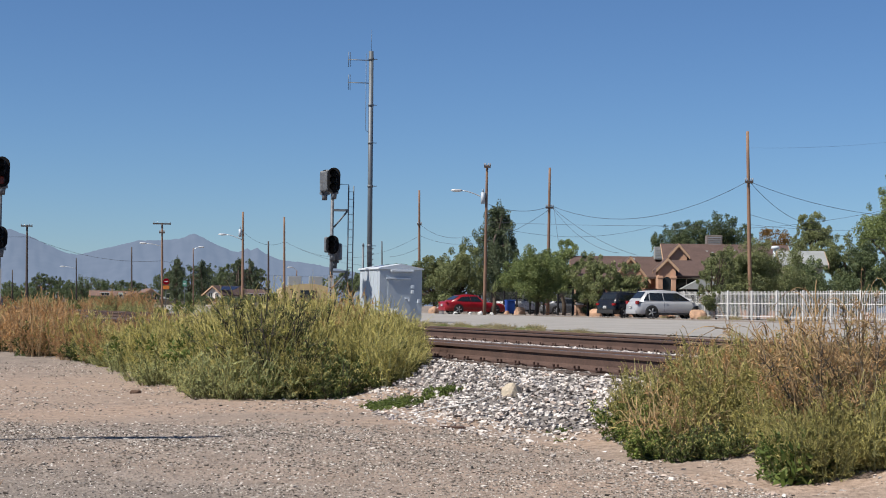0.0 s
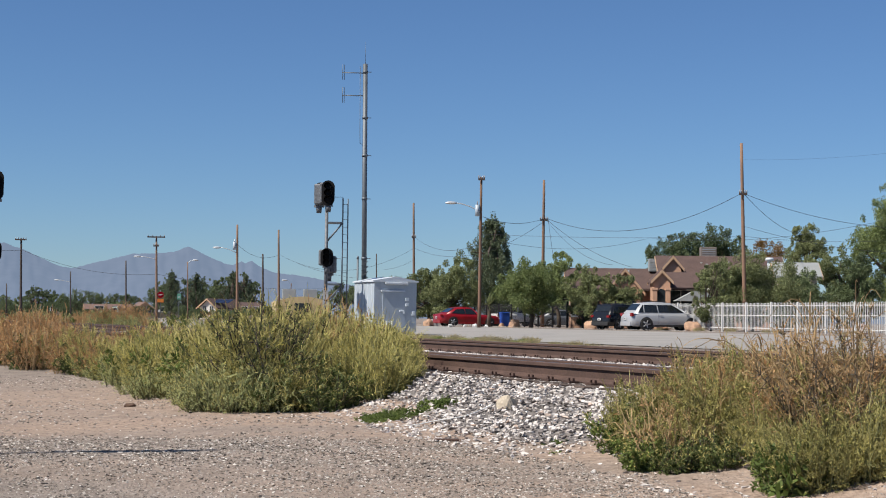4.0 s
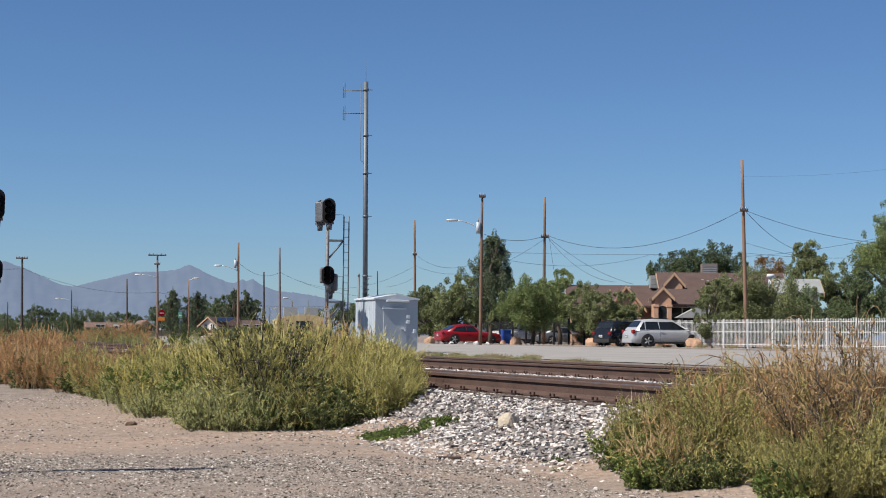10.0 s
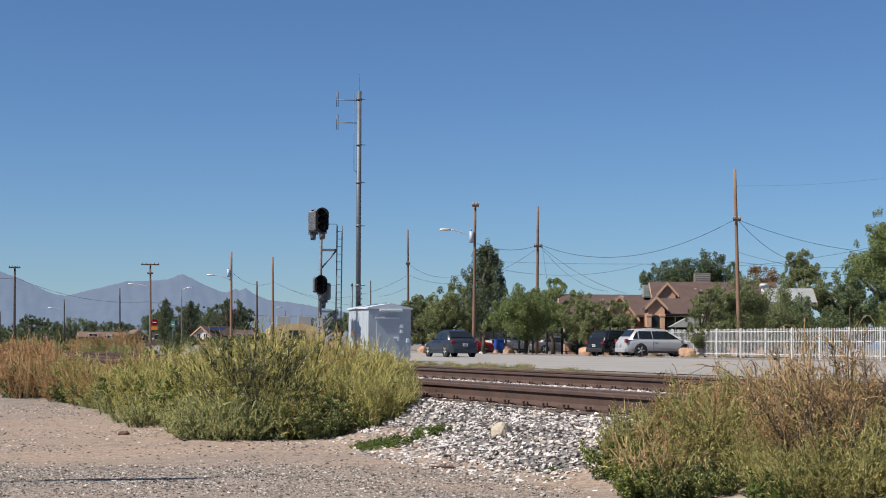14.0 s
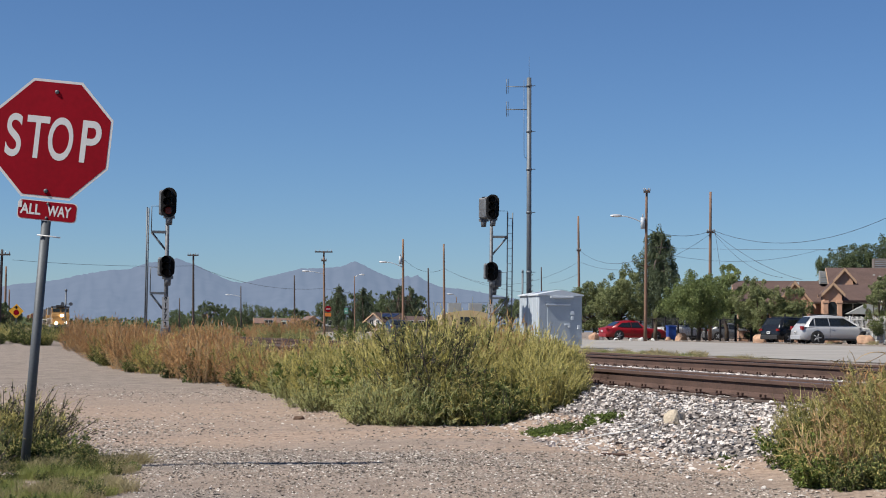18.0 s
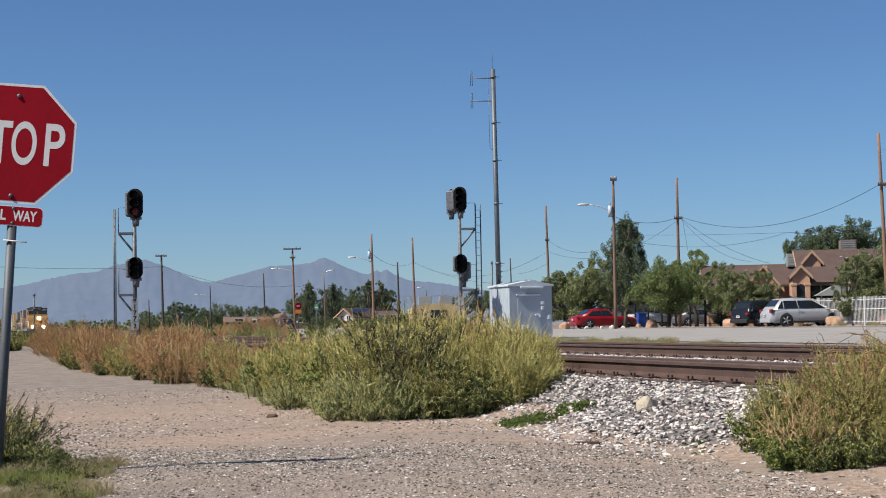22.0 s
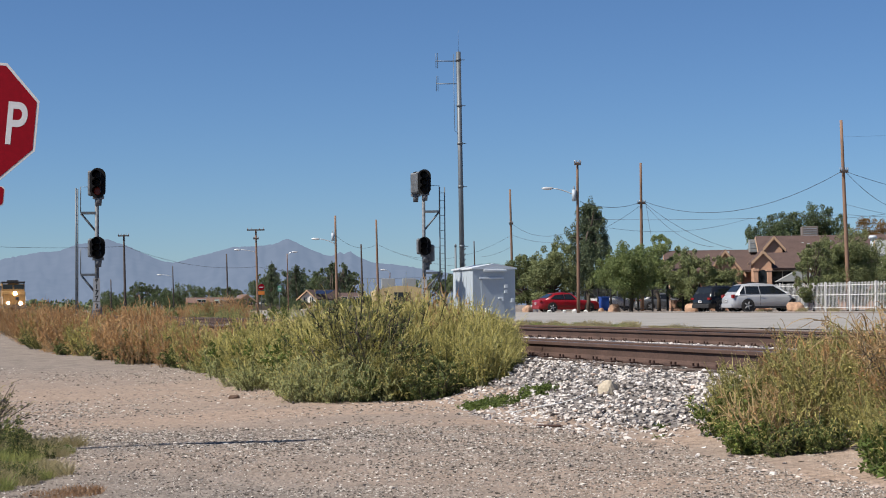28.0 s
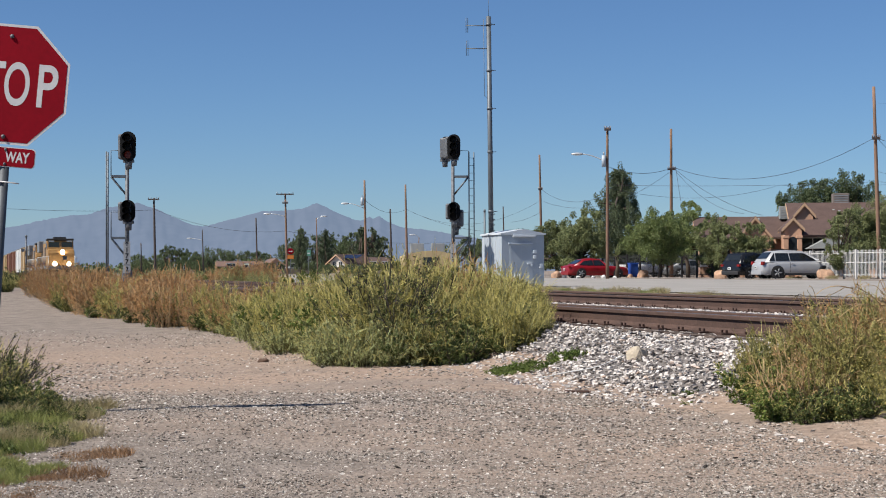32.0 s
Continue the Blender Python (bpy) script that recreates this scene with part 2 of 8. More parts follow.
def ground_z(x, y):
    p, s = x * N_DIR.x + y * N_DIR.y, x * T_DIR.x + y * T_DIR.y
    lot = 0.55 * sstep(20, 95, s) + 0.08 * sstep(2, 6, p) * (1 - sstep(20, 95, s))
    up = 0.42 + 0.10 * sstep(15, 22, p) + 0.11 * sstep(24, 48, p)
    up -= rail_drop(s) * sstep(6.5, 8.5, p) * (1 - sstep(16, 20, p))
    k = sstep(5.6, 7.4, p)
    z = lot * (1 - k) + up * k
    rough = 1 - sstep(5.5, 8, p)
    z += (0.03 * noise.noise((x * 0.35, y * 0.35, 0)) + 0.012 * noise.noise((x * 1.3, y * 1.3, 3)) * (1 - sstep(40, 60, math.hypot(x, y)))) * rough
    z += 0.12 * math.exp(-((x + 1.7) / 2.9) ** 4 - ((y - 12.5) / 2.0) ** 2)      # a low swell at the stop sign
    return z


def on_ground(p, s):
    v = ps(p, s)
    return Vector((v.x, v.y, ground_z(v.x, v.y)))


# ---- ground ----
def ground_material():
    m = bpy.data.materials.new("gravel_and_dirt")
    m.use_nodes = True
    nt = m.node_tree
    b = nt.nodes["Principled BSDF"]
    b.inputs["Roughness"].default_value = 0.95
    b.inputs["Specular IOR Level"].default_value = 0.15
    co = nt.nodes.new("ShaderNodeTexCoord")

    def nz(scale, detail=4):
        n = nt.nodes.new("ShaderNodeTexNoise")
        n.inputs["Scale"].default_value, n.inputs["Detail"].default_value = scale, detail
        nt.links.new(co.outputs["Object"], n.inputs["Vector"])
        return n.outputs["Fac"]

    def ramp(fac, p0, c0, p1, c1):
        r = nt.nodes.new("ShaderNodeValToRGB")
        r.color_ramp.elements[0].position, r.color_ramp.elements[0].color = p0, (*c0, 1)
        r.color_ramp.elements[1].position, r.color_ramp.elements[1].color = p1, (*c1, 1)
        nt.links.new(fac, r.inputs[0])
        return r.outputs[0]

    def mixc(fac, a, c):
        x = nt.nodes.new("ShaderNodeMix")
        x.data_type = "RGBA"
        for o, i in ((fac, 0), (a, 6), (c, 7)):
            if isinstance(o, float):
                x.inputs[i].default_value = o
            else:
                nt.links.new(o, x.inputs[i])
        return x.outputs[2]

    gravel = ramp(nz(46, 3), 0.33, (0.12, 0.102, 0.088), 0.68, (0.3, 0.264, 0.232))
    dirt = ramp(nz(14, 5), 0.3, (0.224, 0.164, 0.124), 0.7, (0.392, 0.3, 0.236))
    vor = nt.nodes.new("ShaderNodeTexVoronoi")
    vor.inputs["Scale"].default_value = 22
    nt.links.new(co.outputs["Object"], vor.inputs["Vector"])
    peb = ramp(vor.outputs["Distance"], 0.16, (0.44, 0.416, 0.384), 0.24, (0.16, 0.136, 0.12))
    pebmask = ramp(nz(5.5, 2), 0.50, (0, 0, 0), 0.62, (0.5, 0.5, 0.5))
    gravel = mixc(pebmask, gravel, peb)
    coarse = ramp(nz(2.6, 8), 0.36, (0.14, 0.113, 0.094), 0.64, (0.335, 0.278, 0.236))
    gravel = mixc(0.38, gravel, coarse)
    lane = nt.nodes.new("ShaderNodeMapping")       # worn by wheels: drawn out across the lot
    lane.inputs["Rotation"].default_value = (0, 0, radians(-16))
    lane.inputs["Scale"].default_value = (0.35, 1.25, 1)
    nt.links.new(co.outputs["Object"], lane.inputs["Vector"])
    worn = nt.nodes.new("ShaderNodeTexNoise")
    worn.inputs["Scale"].default_value, worn.inputs["Detail"].default_value = 0.62, 7
    nt.links.new(lane.outputs[0], worn.inputs["Vector"])
    patch = ramp(worn.outputs["Fac"], 0.40, (0, 0, 0), 0.60, (1, 1, 1))
    sep = nt.nodes.new("ShaderNodeSeparateXYZ")
    nt.links.new(co.outputs["Object"], sep.inputs[0])
    band = nt.nodes.new("ShaderNodeMapRange")      # bare dirt farther off, gravel near
    band.inputs[1].default_value, band.inputs[2].default_value, band.inputs[3].default_value, band.inputs[4].default_value = 13.5, 18.5, 0.0, 0.72
    nt.links.new(sep.outputs[1], band.inputs[0])
    av = nt.nodes.new("ShaderNodeMath")
    av.operation = "MULTIPLY_ADD"
    av.inputs[1].default_value = 0.5
    nt.links.new(patch, av.inputs[0])
    nt.links.new(band.outputs[0], av.inputs[2])
    side = nt.nodes.new("ShaderNodeMapRange")      # sandier towards the tracks
    side.inputs[1].default_value, side.inputs[2].default_value, side.inputs[3].default_value, side.inputs[4].default_value = -0.6, 2.2, 0.0, 0.5
    nt.links.new(sep.outputs[0], side.inputs[0])
    far = nt.nodes.new("ShaderNodeMapRange")       # the far end of the lot is grey gravel again
    far.inputs[1].default_value, far.inputs[2].default_value, far.inputs[3].default_value, far.inputs[4].default_value = 21.0, 31.0, 1.0, 0.08
    nt.links.new(sep.outputs[1], far.inputs[0])
    sm = nt.nodes.new("ShaderNodeMath")
    nt.links.new(av.outputs[0], sm.inputs[0])
    nt.links.new(side.outputs[0], sm.inputs[1])
    sm.use_clamp = True
    grey = nt.nodes.new("ShaderNodeMath")
    grey.operation = "MULTIPLY"
    nt.links.new(sm.outputs[0], grey.inputs[0])
    nt.links.new(far.outputs[0], grey.inputs[1])
    col = mixc(grey.outputs[0], gravel, dirt)
    nt.links.new(col, b.inputs["Base Color"])
    bp = nt.nodes.new("ShaderNodeBump")
    bp.inputs["Strength"].default_value, bp.inputs["Distance"].default_value = 0.9, 0.03
    hs = nt.nodes.new("ShaderNodeMath")
    nt.links.new(nz(30, 4), hs.inputs[0])
    nt.links.new(nz(7, 4), hs.inputs[1])
    nt.links.new(hs.outputs[0], bp.inputs["Height"])
    nt.links.new(bp.outputs[0], b.inputs["Normal"])
    return m


M["ground"] = ground_material()


def ground():
    """One sheet to the horizon: finer near the camera."""
    def lines(lim):
        v, x, st = [0.0], 0.0, 0.35
        while x < lim:
            x += st
            st = min(st * (1.0 if x < 30 else 1.12), 400)
            v.append(x)
        return v
    a = lines(4200)
    xs = sorted([-v for v in a[1:]] + a)
    ys = sorted([-v for v in a[1:] if v > 0] + a)
    verts = [(x, y, ground_z(x, y)) for y in ys for x in xs]
    n = len(xs)
    faces = [(j * n + i, j * n + i + 1, (j + 1) * n + i + 1, (j + 1) * n + i) for j in range(len(ys) - 1) for i in range(n - 1)]
    ob = raw("ground", verts, faces, M["ground"], smooth=True)
    return tagged(ob, "gravel and bare sandy dirt lot rising to the railway", "ground", kind="structure")


ground()


def mountains():
    """The far range: a ridge line in degrees right of +y, and degrees above the eye."""
    az = [-40, -30, -25, -21, -18.5, -17.1, -16.3, -15.5, -14.8, -14.4, -13.6, -13.0, -12.6, -12.1, -11.8, -11.3, -10.8, -10.5, -10.1, -9.85, -9.4, -8.9, -8.45, -7.9, -7.5, -7.0, -6.4, -5.6, -4.95, -4.4, -4.0, -3.55, -3.0, -2.8, -2.5, -2.38, -2.12, -1.93, -1.34, -0.5, 0.73, 3.0, 6.0, 12.0, 25.0, 40.0]
    el = [1.2, 1.3, 1.2, 1.1, 1.2, 1.3, 1.45, 1.53, 1.65, 1.76, 1.93, 2.02, 2.02, 2.18, 2.31, 2.33, 2.48, 2.34, 2.24, 2.1, 1.9, 1.68, 1.62, 1.77, 1.88, 2.0, 2.17, 2.2, 2.26, 2.47, 2.28, 2.06, 1.85, 1.83, 1.97, 1.9, 2.0, 1.83, 1.58, 1.5, 1.3, 0.9, 0.5, 0.6, 0.7, 0.5]
    D = 4000.0
    verts, faces = [], []
    A = np.linspace(-36, 36, 1153)
    E = np.interp(A, az, el)
    rows = 36
    for i, (a, e) in enumerate(zip(A, E)):
        e += 0.02 * noise.noise((a * 4.3, 1, 0)) + 0.025 * noise.noise((a * 11, 2, 0)) + 0.02 * noise.noise((a * 27, 3, 0))
        h = D * math.tan(radians(max(e, 0.1)))
        for k in range(rows):
            f = k / (rows - 1)
            d = D - 1100 * (1 - f) + 200 * noise.noise((a * 0.5 + f * 1.3, f * 2.2, 5)) * (1 - f) + 75 * noise.noise((a * 1.6 + 1.5 * noise.noise((a * 1.3, f * 4, 1)), f * 5, 6)) * (1 - f) ** 0.7 + 26 * noise.noise((a * 5 + 2 * noise.noise((a * 3, f * 9, 2)), f * 13, 7)) * (1 - f) ** 0.4
            z = EYE + h * (f ** 1.35) * (d / D) + (0 if k in (0, rows - 1) else h * 0.05 * noise.noise((a * 3, f * 6, 9)))
            if k == 0:
                z = -5
            verts.append((d * math.sin(radians(a)), d * math.cos(radians(a)), z))
    for i in range(len(A) - 1):
        for k in range(rows - 1):
            q = i * rows + k
            faces.append((q, q + rows, q + rows + 1, q + 1))
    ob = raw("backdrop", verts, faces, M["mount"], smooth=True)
    tagged(ob, "blue-grey desert mountain range on the horizon, its haze put in as glow", "mountains", kind="structure")


mountains()


# ---- road ----
def strip(name, p0, p1, lift, material, label, n=160, cols=6, s0=-120, s1=440, wob=0.0):
    bm = B()
    prev = None
    for i in range(n + 1):
        s = s0 + (s1 - s0) * i / n
        row = []
        for c in range(cols + 1):
            p = p0 + (p1 - p0) * c / cols + (wob * noise.noise((s * 0.4, c * 9, 4)) if c in (0, cols) else 0)
            v = on_ground(p, s)
            row.append(bm.verts.new((v.x, v.y, v.z + lift)))
        if prev:
            for a in range(cols):
                bm.faces.new((prev[a], prev[a + 1], row[a + 1], row[a]))
        prev = row
    return tagged(obj(name, bm, material, smooth=True), label, name, kind="structure")


M["kerb"] = mat("pale_concrete", (0.4, 0.376, 0.344), 0.9, 0, 0.12, 0.8, 20, 0.1)
strip("road", 21.0, 43.0, 0.02, M["asphalt"], "pale sun-bleached asphalt road beside the railway", wob=0.25)
strip("pavement", 43.0, 43.6, 0.10, M["kerb"], "pale concrete kerb along the far side of the road", cols=1)


# ---- railway ----
M["ballast"] = mat("ballast_bed_grit", (0.16, 0.144, 0.136), 0.95, 0, 0.4, 9, 45, 0.8, dist=0.03)


def stone_material(name, stops):
    m = bpy.data.materials.new(name)
    m.use_nodes = True
    nt = m.node_tree
    b = nt.nodes["Principled BSDF"]
    b.inputs["Roughness"].default_value, b.inputs["Specular IOR Level"].default_value = 0.9, 0.2
    g, r = nt.nodes.new("ShaderNodeNewGeometry"), nt.nodes.new("ShaderNodeValToRGB")
    el = r.color_ramp.elements
    while len(el) < len(stops):
        el.new(0.5)
    for e, (p, c) in zip(el, stops):
        e.position, e.color = p, (*c, 1)
    nt.links.new(g.outputs["Random Per Island"], r.inputs[0])
    co, nz, mx = nt.nodes.new("ShaderNodeTexCoord"), nt.nodes.new("ShaderNodeTexNoise"), nt.nodes.new("ShaderNodeMix")
    nz.inputs["Scale"].default_value, nz.inputs["Detail"].default_value = 35, 4
    nt.links.new(co.outputs["Object"], nz.inputs["Vector"])
    mx.data_type, mx.blend_type = "RGBA", "OVERLAY"
    mx.inputs[0].default_value = 0.6
    nt.links.new(r.outputs[0], mx.inputs[6])
    nt.links.new(nz.outputs["Fac"], mx.inputs[7])
    nt.links.new(mx.outputs[2], b.inputs["Base Color"])
    return m


M["stones"] = stone_material("ballast_stone", [(0.0, (0.09, 0.078, 0.072)), (0.22, (0.30, 0.268, 0.245)), (0.5, (0.52, 0.475, 0.44)), (0.88, (0.70, 0.655, 0.615)), (1.0, (0.40, 0.30, 0.24))])
M["pebbles"] = stone_material("lot_pebble", [(0.0, (0.035, 0.03, 0.026)), (0.16, (0.11, 0.094, 0.08)), (0.50, (0.225, 0.195, 0.168)), (0.82, (0.34, 0.30, 0.262)), (1.0, (0.62, 0.58, 0.53))])


def scatter_stones(name, spots, material, label, category, flat=0.6):
    """Small broken stones, joined: each a box of eight uneven corners. spots: x, y, z, size."""
    rng = np.random.default_rng(5)
    n = len(spots)
    sp = np.array(spots)
    cube = np.array([[(-1, 1)[i & 1], (-1, 1)[i >> 1 & 1], (-1, 1)[i >> 2]] for i in range(8)], float)
    v = cube[None] * rng.uniform(0.28, 1.0, (n, 8, 3)) * sp[:, None, 3:4] * 0.62 * rng.uniform(0.6, 1.2, (n, 1, 3)) * np.array([1, 1, flat])
    an = rng.uniform(0, 6.28, n)
    tl = rng.uniform(-0.5, 0.5, n)
    c, s = np.cos(tl)[:, None], np.sin(tl)[:, None]
    v[..., 1], v[..., 2] = c * v[..., 1] - s * v[..., 2], s * v[..., 1] + c * v[..., 2]
    c, s = np.cos(an)[:, None], np.sin(an)[:, None]
    x, y = c * v[..., 0] - s * v[..., 1], s * v[..., 0] + c * v[..., 1]
    v[..., 0], v[..., 1] = x, y
    v += sp[:, None, :3]
    q = np.array([(0, 2, 3, 1), (4, 5, 7, 6), (0, 1, 5, 4), (1, 3, 7, 5), (3, 2, 6, 7), (2, 0, 4, 6)])
    f = (q[None] + 8 * np.arange(n)[:, None, None]).reshape(-1, 4)
    ob = raw(name, v.reshape(-1, 3).tolist(), f.tolist(), material)
    return tagged(ob, label, category, kind="stuff")


def toe_p(s):
    """Where the ballast's foot lies: it spills out between the two clumps of weeds."""
    return 6.35 - 1.0 * sstep(10.4, 12.4, s) + 0.5 * sstep(14.0, 17.0, s)


def bed_z(p, s=20.0):
    """Height of the ballast over the plan's zero, across the tracks."""
    toe = toe_p(s)
    a = min((p - toe) * 1.75 / (7.25 - toe), 16.6 - p)
    hump = 0.045 * sstep(9.7, 10.5, p) * (1 - sstep(11.2, 12.0, p))
    return hump + (0.06 + (0.52 - 0.06) * sstep(0.0, 1.75, a) if p < 11 else 0.36 + 0.16 * sstep(0, 1.3, a))


def ballast():
    bm = B()
    cols = [5.1, 5.3, 5.6, 5.9, 6.2, 6.5, 6.8, 7.1, 7.4, 8, 9, 10, 10.7, 11.4, 12, 13, 14, 15, 15.6, 16.2, 16.6]
    prev = None
    for i in range(221):
        s = -60 + i * 0.6 if i < 180 else 48 + (i - 180) * 16
        row = []
        for p in cols:
            v = ps(p, s)
            z = bed_z(p, s) + 0.03 * noise.noise((p * 2, s * 1.1, 7)) - 0.03
            lo = 0.55 * sstep(20, 95, s)
            z = max(z, lo + 0.02) if 6.6 < p < 16 else z + (lo * 0.6 if p < 6.6 else 0)
            row.append(bm.verts.new((v.x, v.y, z - rail_drop(s))))
        if prev:
            for a in range(len(cols) - 1):
                bm.faces.new((prev[a], prev[a + 1], row[a + 1], row[a]))
        prev = row
    ob = tagged(obj("ballast_bed", bm, M["ballast"], smooth=True), "ballast embankment of pale grey broken stone", "ballast", kind="structure")
    rng = random.Random(11)
    spots = []
    for i in range(46000):
        s = rng.uniform(5, 30) if i < 35000 else rng.uniform(20, 60)
        p = rng.uniform(5.2, 7.65) if rng.random() < 0.7 else rng.uniform(9.4, 12.0)
        toe = toe_p(s)
        if p < toe - 0.1 and rng.random() < 0.86 or p < toe + 0.3 and rng.random() < 0.45:
            continue
        v = ps(p, s)
        spots.append((v.x, v.y, max(bed_z(p, s), ground_z(v.x, v.y) if p < 6.4 else 0) - 0.012 + rng.uniform(0, 0.025), rng.uniform(0.022, 0.050) * (1.35 if rng.random() < 0.10 else 1)))
    scatter_stones("ballast_stones", spots, M["stones"], "loose white and grey broken ballast stones", "stones", 0.5)


ballast()


def rail_section():
    return [(-0.07, 0), (-0.07, 0.012), (-0.02, 0.03), (-0.009, 0.05), (-0.009, 0.135), (-0.036, 0.145), (-0.036, 0.175), (-0.03, 0.185),
            (0.03, 0.185), (0.036, 0.175), (0.036, 0.145), (0.009, 0.135), (0.009, 0.05), (0.02, 0.03), (0.07, 0.012), (0.07, 0)]


M["plate"] = mat("rusted_tie_plate", (0.06, 0.032, 0.024), 0.9, 0.1, 0.35, 5, 40, 0.3)


def track(pc, s0, s1, shown, bank=0.0):
    th = thing("railway_track", Matrix.Identity(4), "railway track with rusted rails spiked to weathered wooden ties", "railway track", "railway tracks")
    for side in (-1, 1):
        bm = B()
        pr = pc + side * 0.755
        RZ = RAIL_Z - (bank if side > 0 else 0)
        sec = rail_section()
        rings = [[bm.verts.new(ps(pr + a, s, RZ - rail_drop(s) - 0.185 + b)) for a, b in sec] for s in (s0, 125.0, 625.0)]
        k = len(sec)
        for i in range(k):
            for q in (0, 1):
                bm.faces.new((rings[q][i], rings[q][(i + 1) % k], rings[q + 1][(i + 1) % k], rings[q + 1][i])).material_index = 1 if i == 7 else 0
        part("rail", bm, [M["steel_rust"], M["rail_top"]], th, "brown rusted steel rail with a worn head")
        bm = B()
        for k in range(int(shown[0] / 0.5), int(shown[1] / 0.5)):
            box(bm, pr - 0.18, pr + 0.18, k * 0.5 - 0.09, k * 0.5 + 0.09, RZ - 0.2, RZ - 0.176)
            for a in (-0.11, 0.11):
                for b in (-0.05, 0.05):
                    box(bm, pr + a - 0.01, pr + a + 0.01, k * 0.5 + b - 0.01, k * 0.5 + b + 0.01, RZ - 0.178, RZ - 0.146)
        bmesh.ops.transform(bm, matrix=Matrix(((N_DIR.x, T_DIR.x, 0, 0), (N_DIR.y, T_DIR.y, 0, 0), (0, 0, 1, 0), (0, 0, 0, 1))), verts=bm.verts)
        tagged(part("tie_plate", bm, M["plate"], th, "rusted tie plates and spike heads"), kind="stuff")
    tm = None
    rng = random.Random(int(pc * 10))
    for k in range(int(shown[0] / 0.5), int(shown[1] / 0.5)):
        v = ps(pc + rng.uniform(-0.06, 0.06), k * 0.5)
        m = pose(v.x, v.y, RAIL_Z - 0.29 - bank / 2, 0, math.degrees(bank / 1.5), 17.5 + rng.uniform(-0.8, 0.8))
        if tm is None:
            tie = part("tie", box(B(), -1.3, 1.3, -0.115, 0.115, -0.09, 0.09, 0.012), M["tie"], th)
            tm = tie.data
        else:
            tie = new("tie", tm)
            tie.parent = th
        tie.matrix_basis = m
    bm = B()
    for k in range(int(shown[1] / 0.5), int(shown[1] / 0.5) + 500):
        d = rail_drop(k * 0.5)
        box(bm, pc - 1.3, pc + 1.3, k * 0.5 - 0.115, k * 0.5 + 0.115, RAIL_Z - 0.38 - d, RAIL_Z - 0.2 - d)
    bmesh.ops.transform(bm, matrix=Matrix(((N_DIR.x, T_DIR.x, 0, 0), (N_DIR.y, T_DIR.y, 0, 0), (0, 0, 1, 0), (0, 0, 0, 1))), verts=bm.verts)
    tagged(part("far_ties", bm, M["tie"], th, "rows of ties far along the track"), kind="stuff")
    return th


track(P1, -60, 700, (3, 60), 0.055)
track(P2, -60, 700, (10, 80))


def stony(x, y):
    """How thickly the gravel lies: loose in the wheel tracks and on the bare dirt, thick near by."""
    near = 1.0 - 0.8 * sstep(12.8, 16.0, y + 0.35 * x)
    return max(0.08, min(1.0, near + 0.75 * noise.noise((x * 0.30 + 4, y * 0.42, 2)) + 0.3 * noise.noise((x * 0.9, y * 1.1, 6))))


def lot_pebbles():
    rng = random.Random(21)
    spots = []
    while len(spots) < 42000:
        y = 7.5 + 22 * rng.random() ** 1.8
        x = rng.uniform(-0.36, 0.42) * y
        p = x * N_DIR.x + y * N_DIR.y
        if p > 6.2 or rng.random() > stony(x, y):
            continue
        k = rng.random()
        spots.append((x, y, ground_z(x, y) + 0.001, (0.008 + 0.016 * k * k) * min(1.7, y / 10) if k < 0.985 else rng.uniform(0.025, 0.045)))
    # the finer grit, as small uneven pyramids
    g = np.random.default_rng(8)
    n = 300000
    y = 7.4 + 24 * g.random(n) ** 1.9
    x = g.uniform(-0.36, 0.42, n) * y
    ok = (x * N_DIR.x + y * N_DIR.y < 6.3) & (y < 32)
    x, y = x[ok], y[ok]
    ok = g.random(len(x)) < np.array([stony(a, b) for a, b in zip(x, y)])
    x, y = x[ok], y[ok]
    z = np.array([ground_z(a, b) for a, b in zip(x, y)])
    n = len(x)
    sz = (0.004 + 0.010 * g.random(n) ** 2.5) * np.clip(y / 10.0, 0.9, 1.8)
    an = g.uniform(0, 6.28, n)[:, None] + np.array([0, 1.57, 3.14, 4.71]) + g.uniform(-0.5, 0.5, (n, 4))
    rr = sz[:, None] * g.uniform(0.6, 1.3, (n, 4))
    v = np.zeros((n, 5, 3))
    v[:, :4, 0], v[:, :4, 1], v[:, :4, 2] = x[:, None] + rr * np.cos(an), y[:, None] + rr * np.sin(an), z[:, None] - 0.002
    v[:, 4] = np.stack([x, y, z + sz * g.uniform(0.25, 0.6, n)], 1) + g.normal(0, 0.0012, (n, 3))
    f = (np.array([(0, 1, 4), (1, 2, 4), (2, 3, 4), (3, 0, 4)])[None] + 5 * np.arange(n)[:, None, None]).reshape(-1, 3)
    tagged(raw("gravel_grit", v.reshape(-1, 3).tolist(), f.tolist(), M["pebbles"]), "fine grey and tan grit scattered over the lot", "gravel", kind="stuff")
    scatter_stones("gravel_stones", spots, M["pebbles"], "loose grey and tan gravel scattered over the lot", "gravel", 0.4)


lot_pebbles()


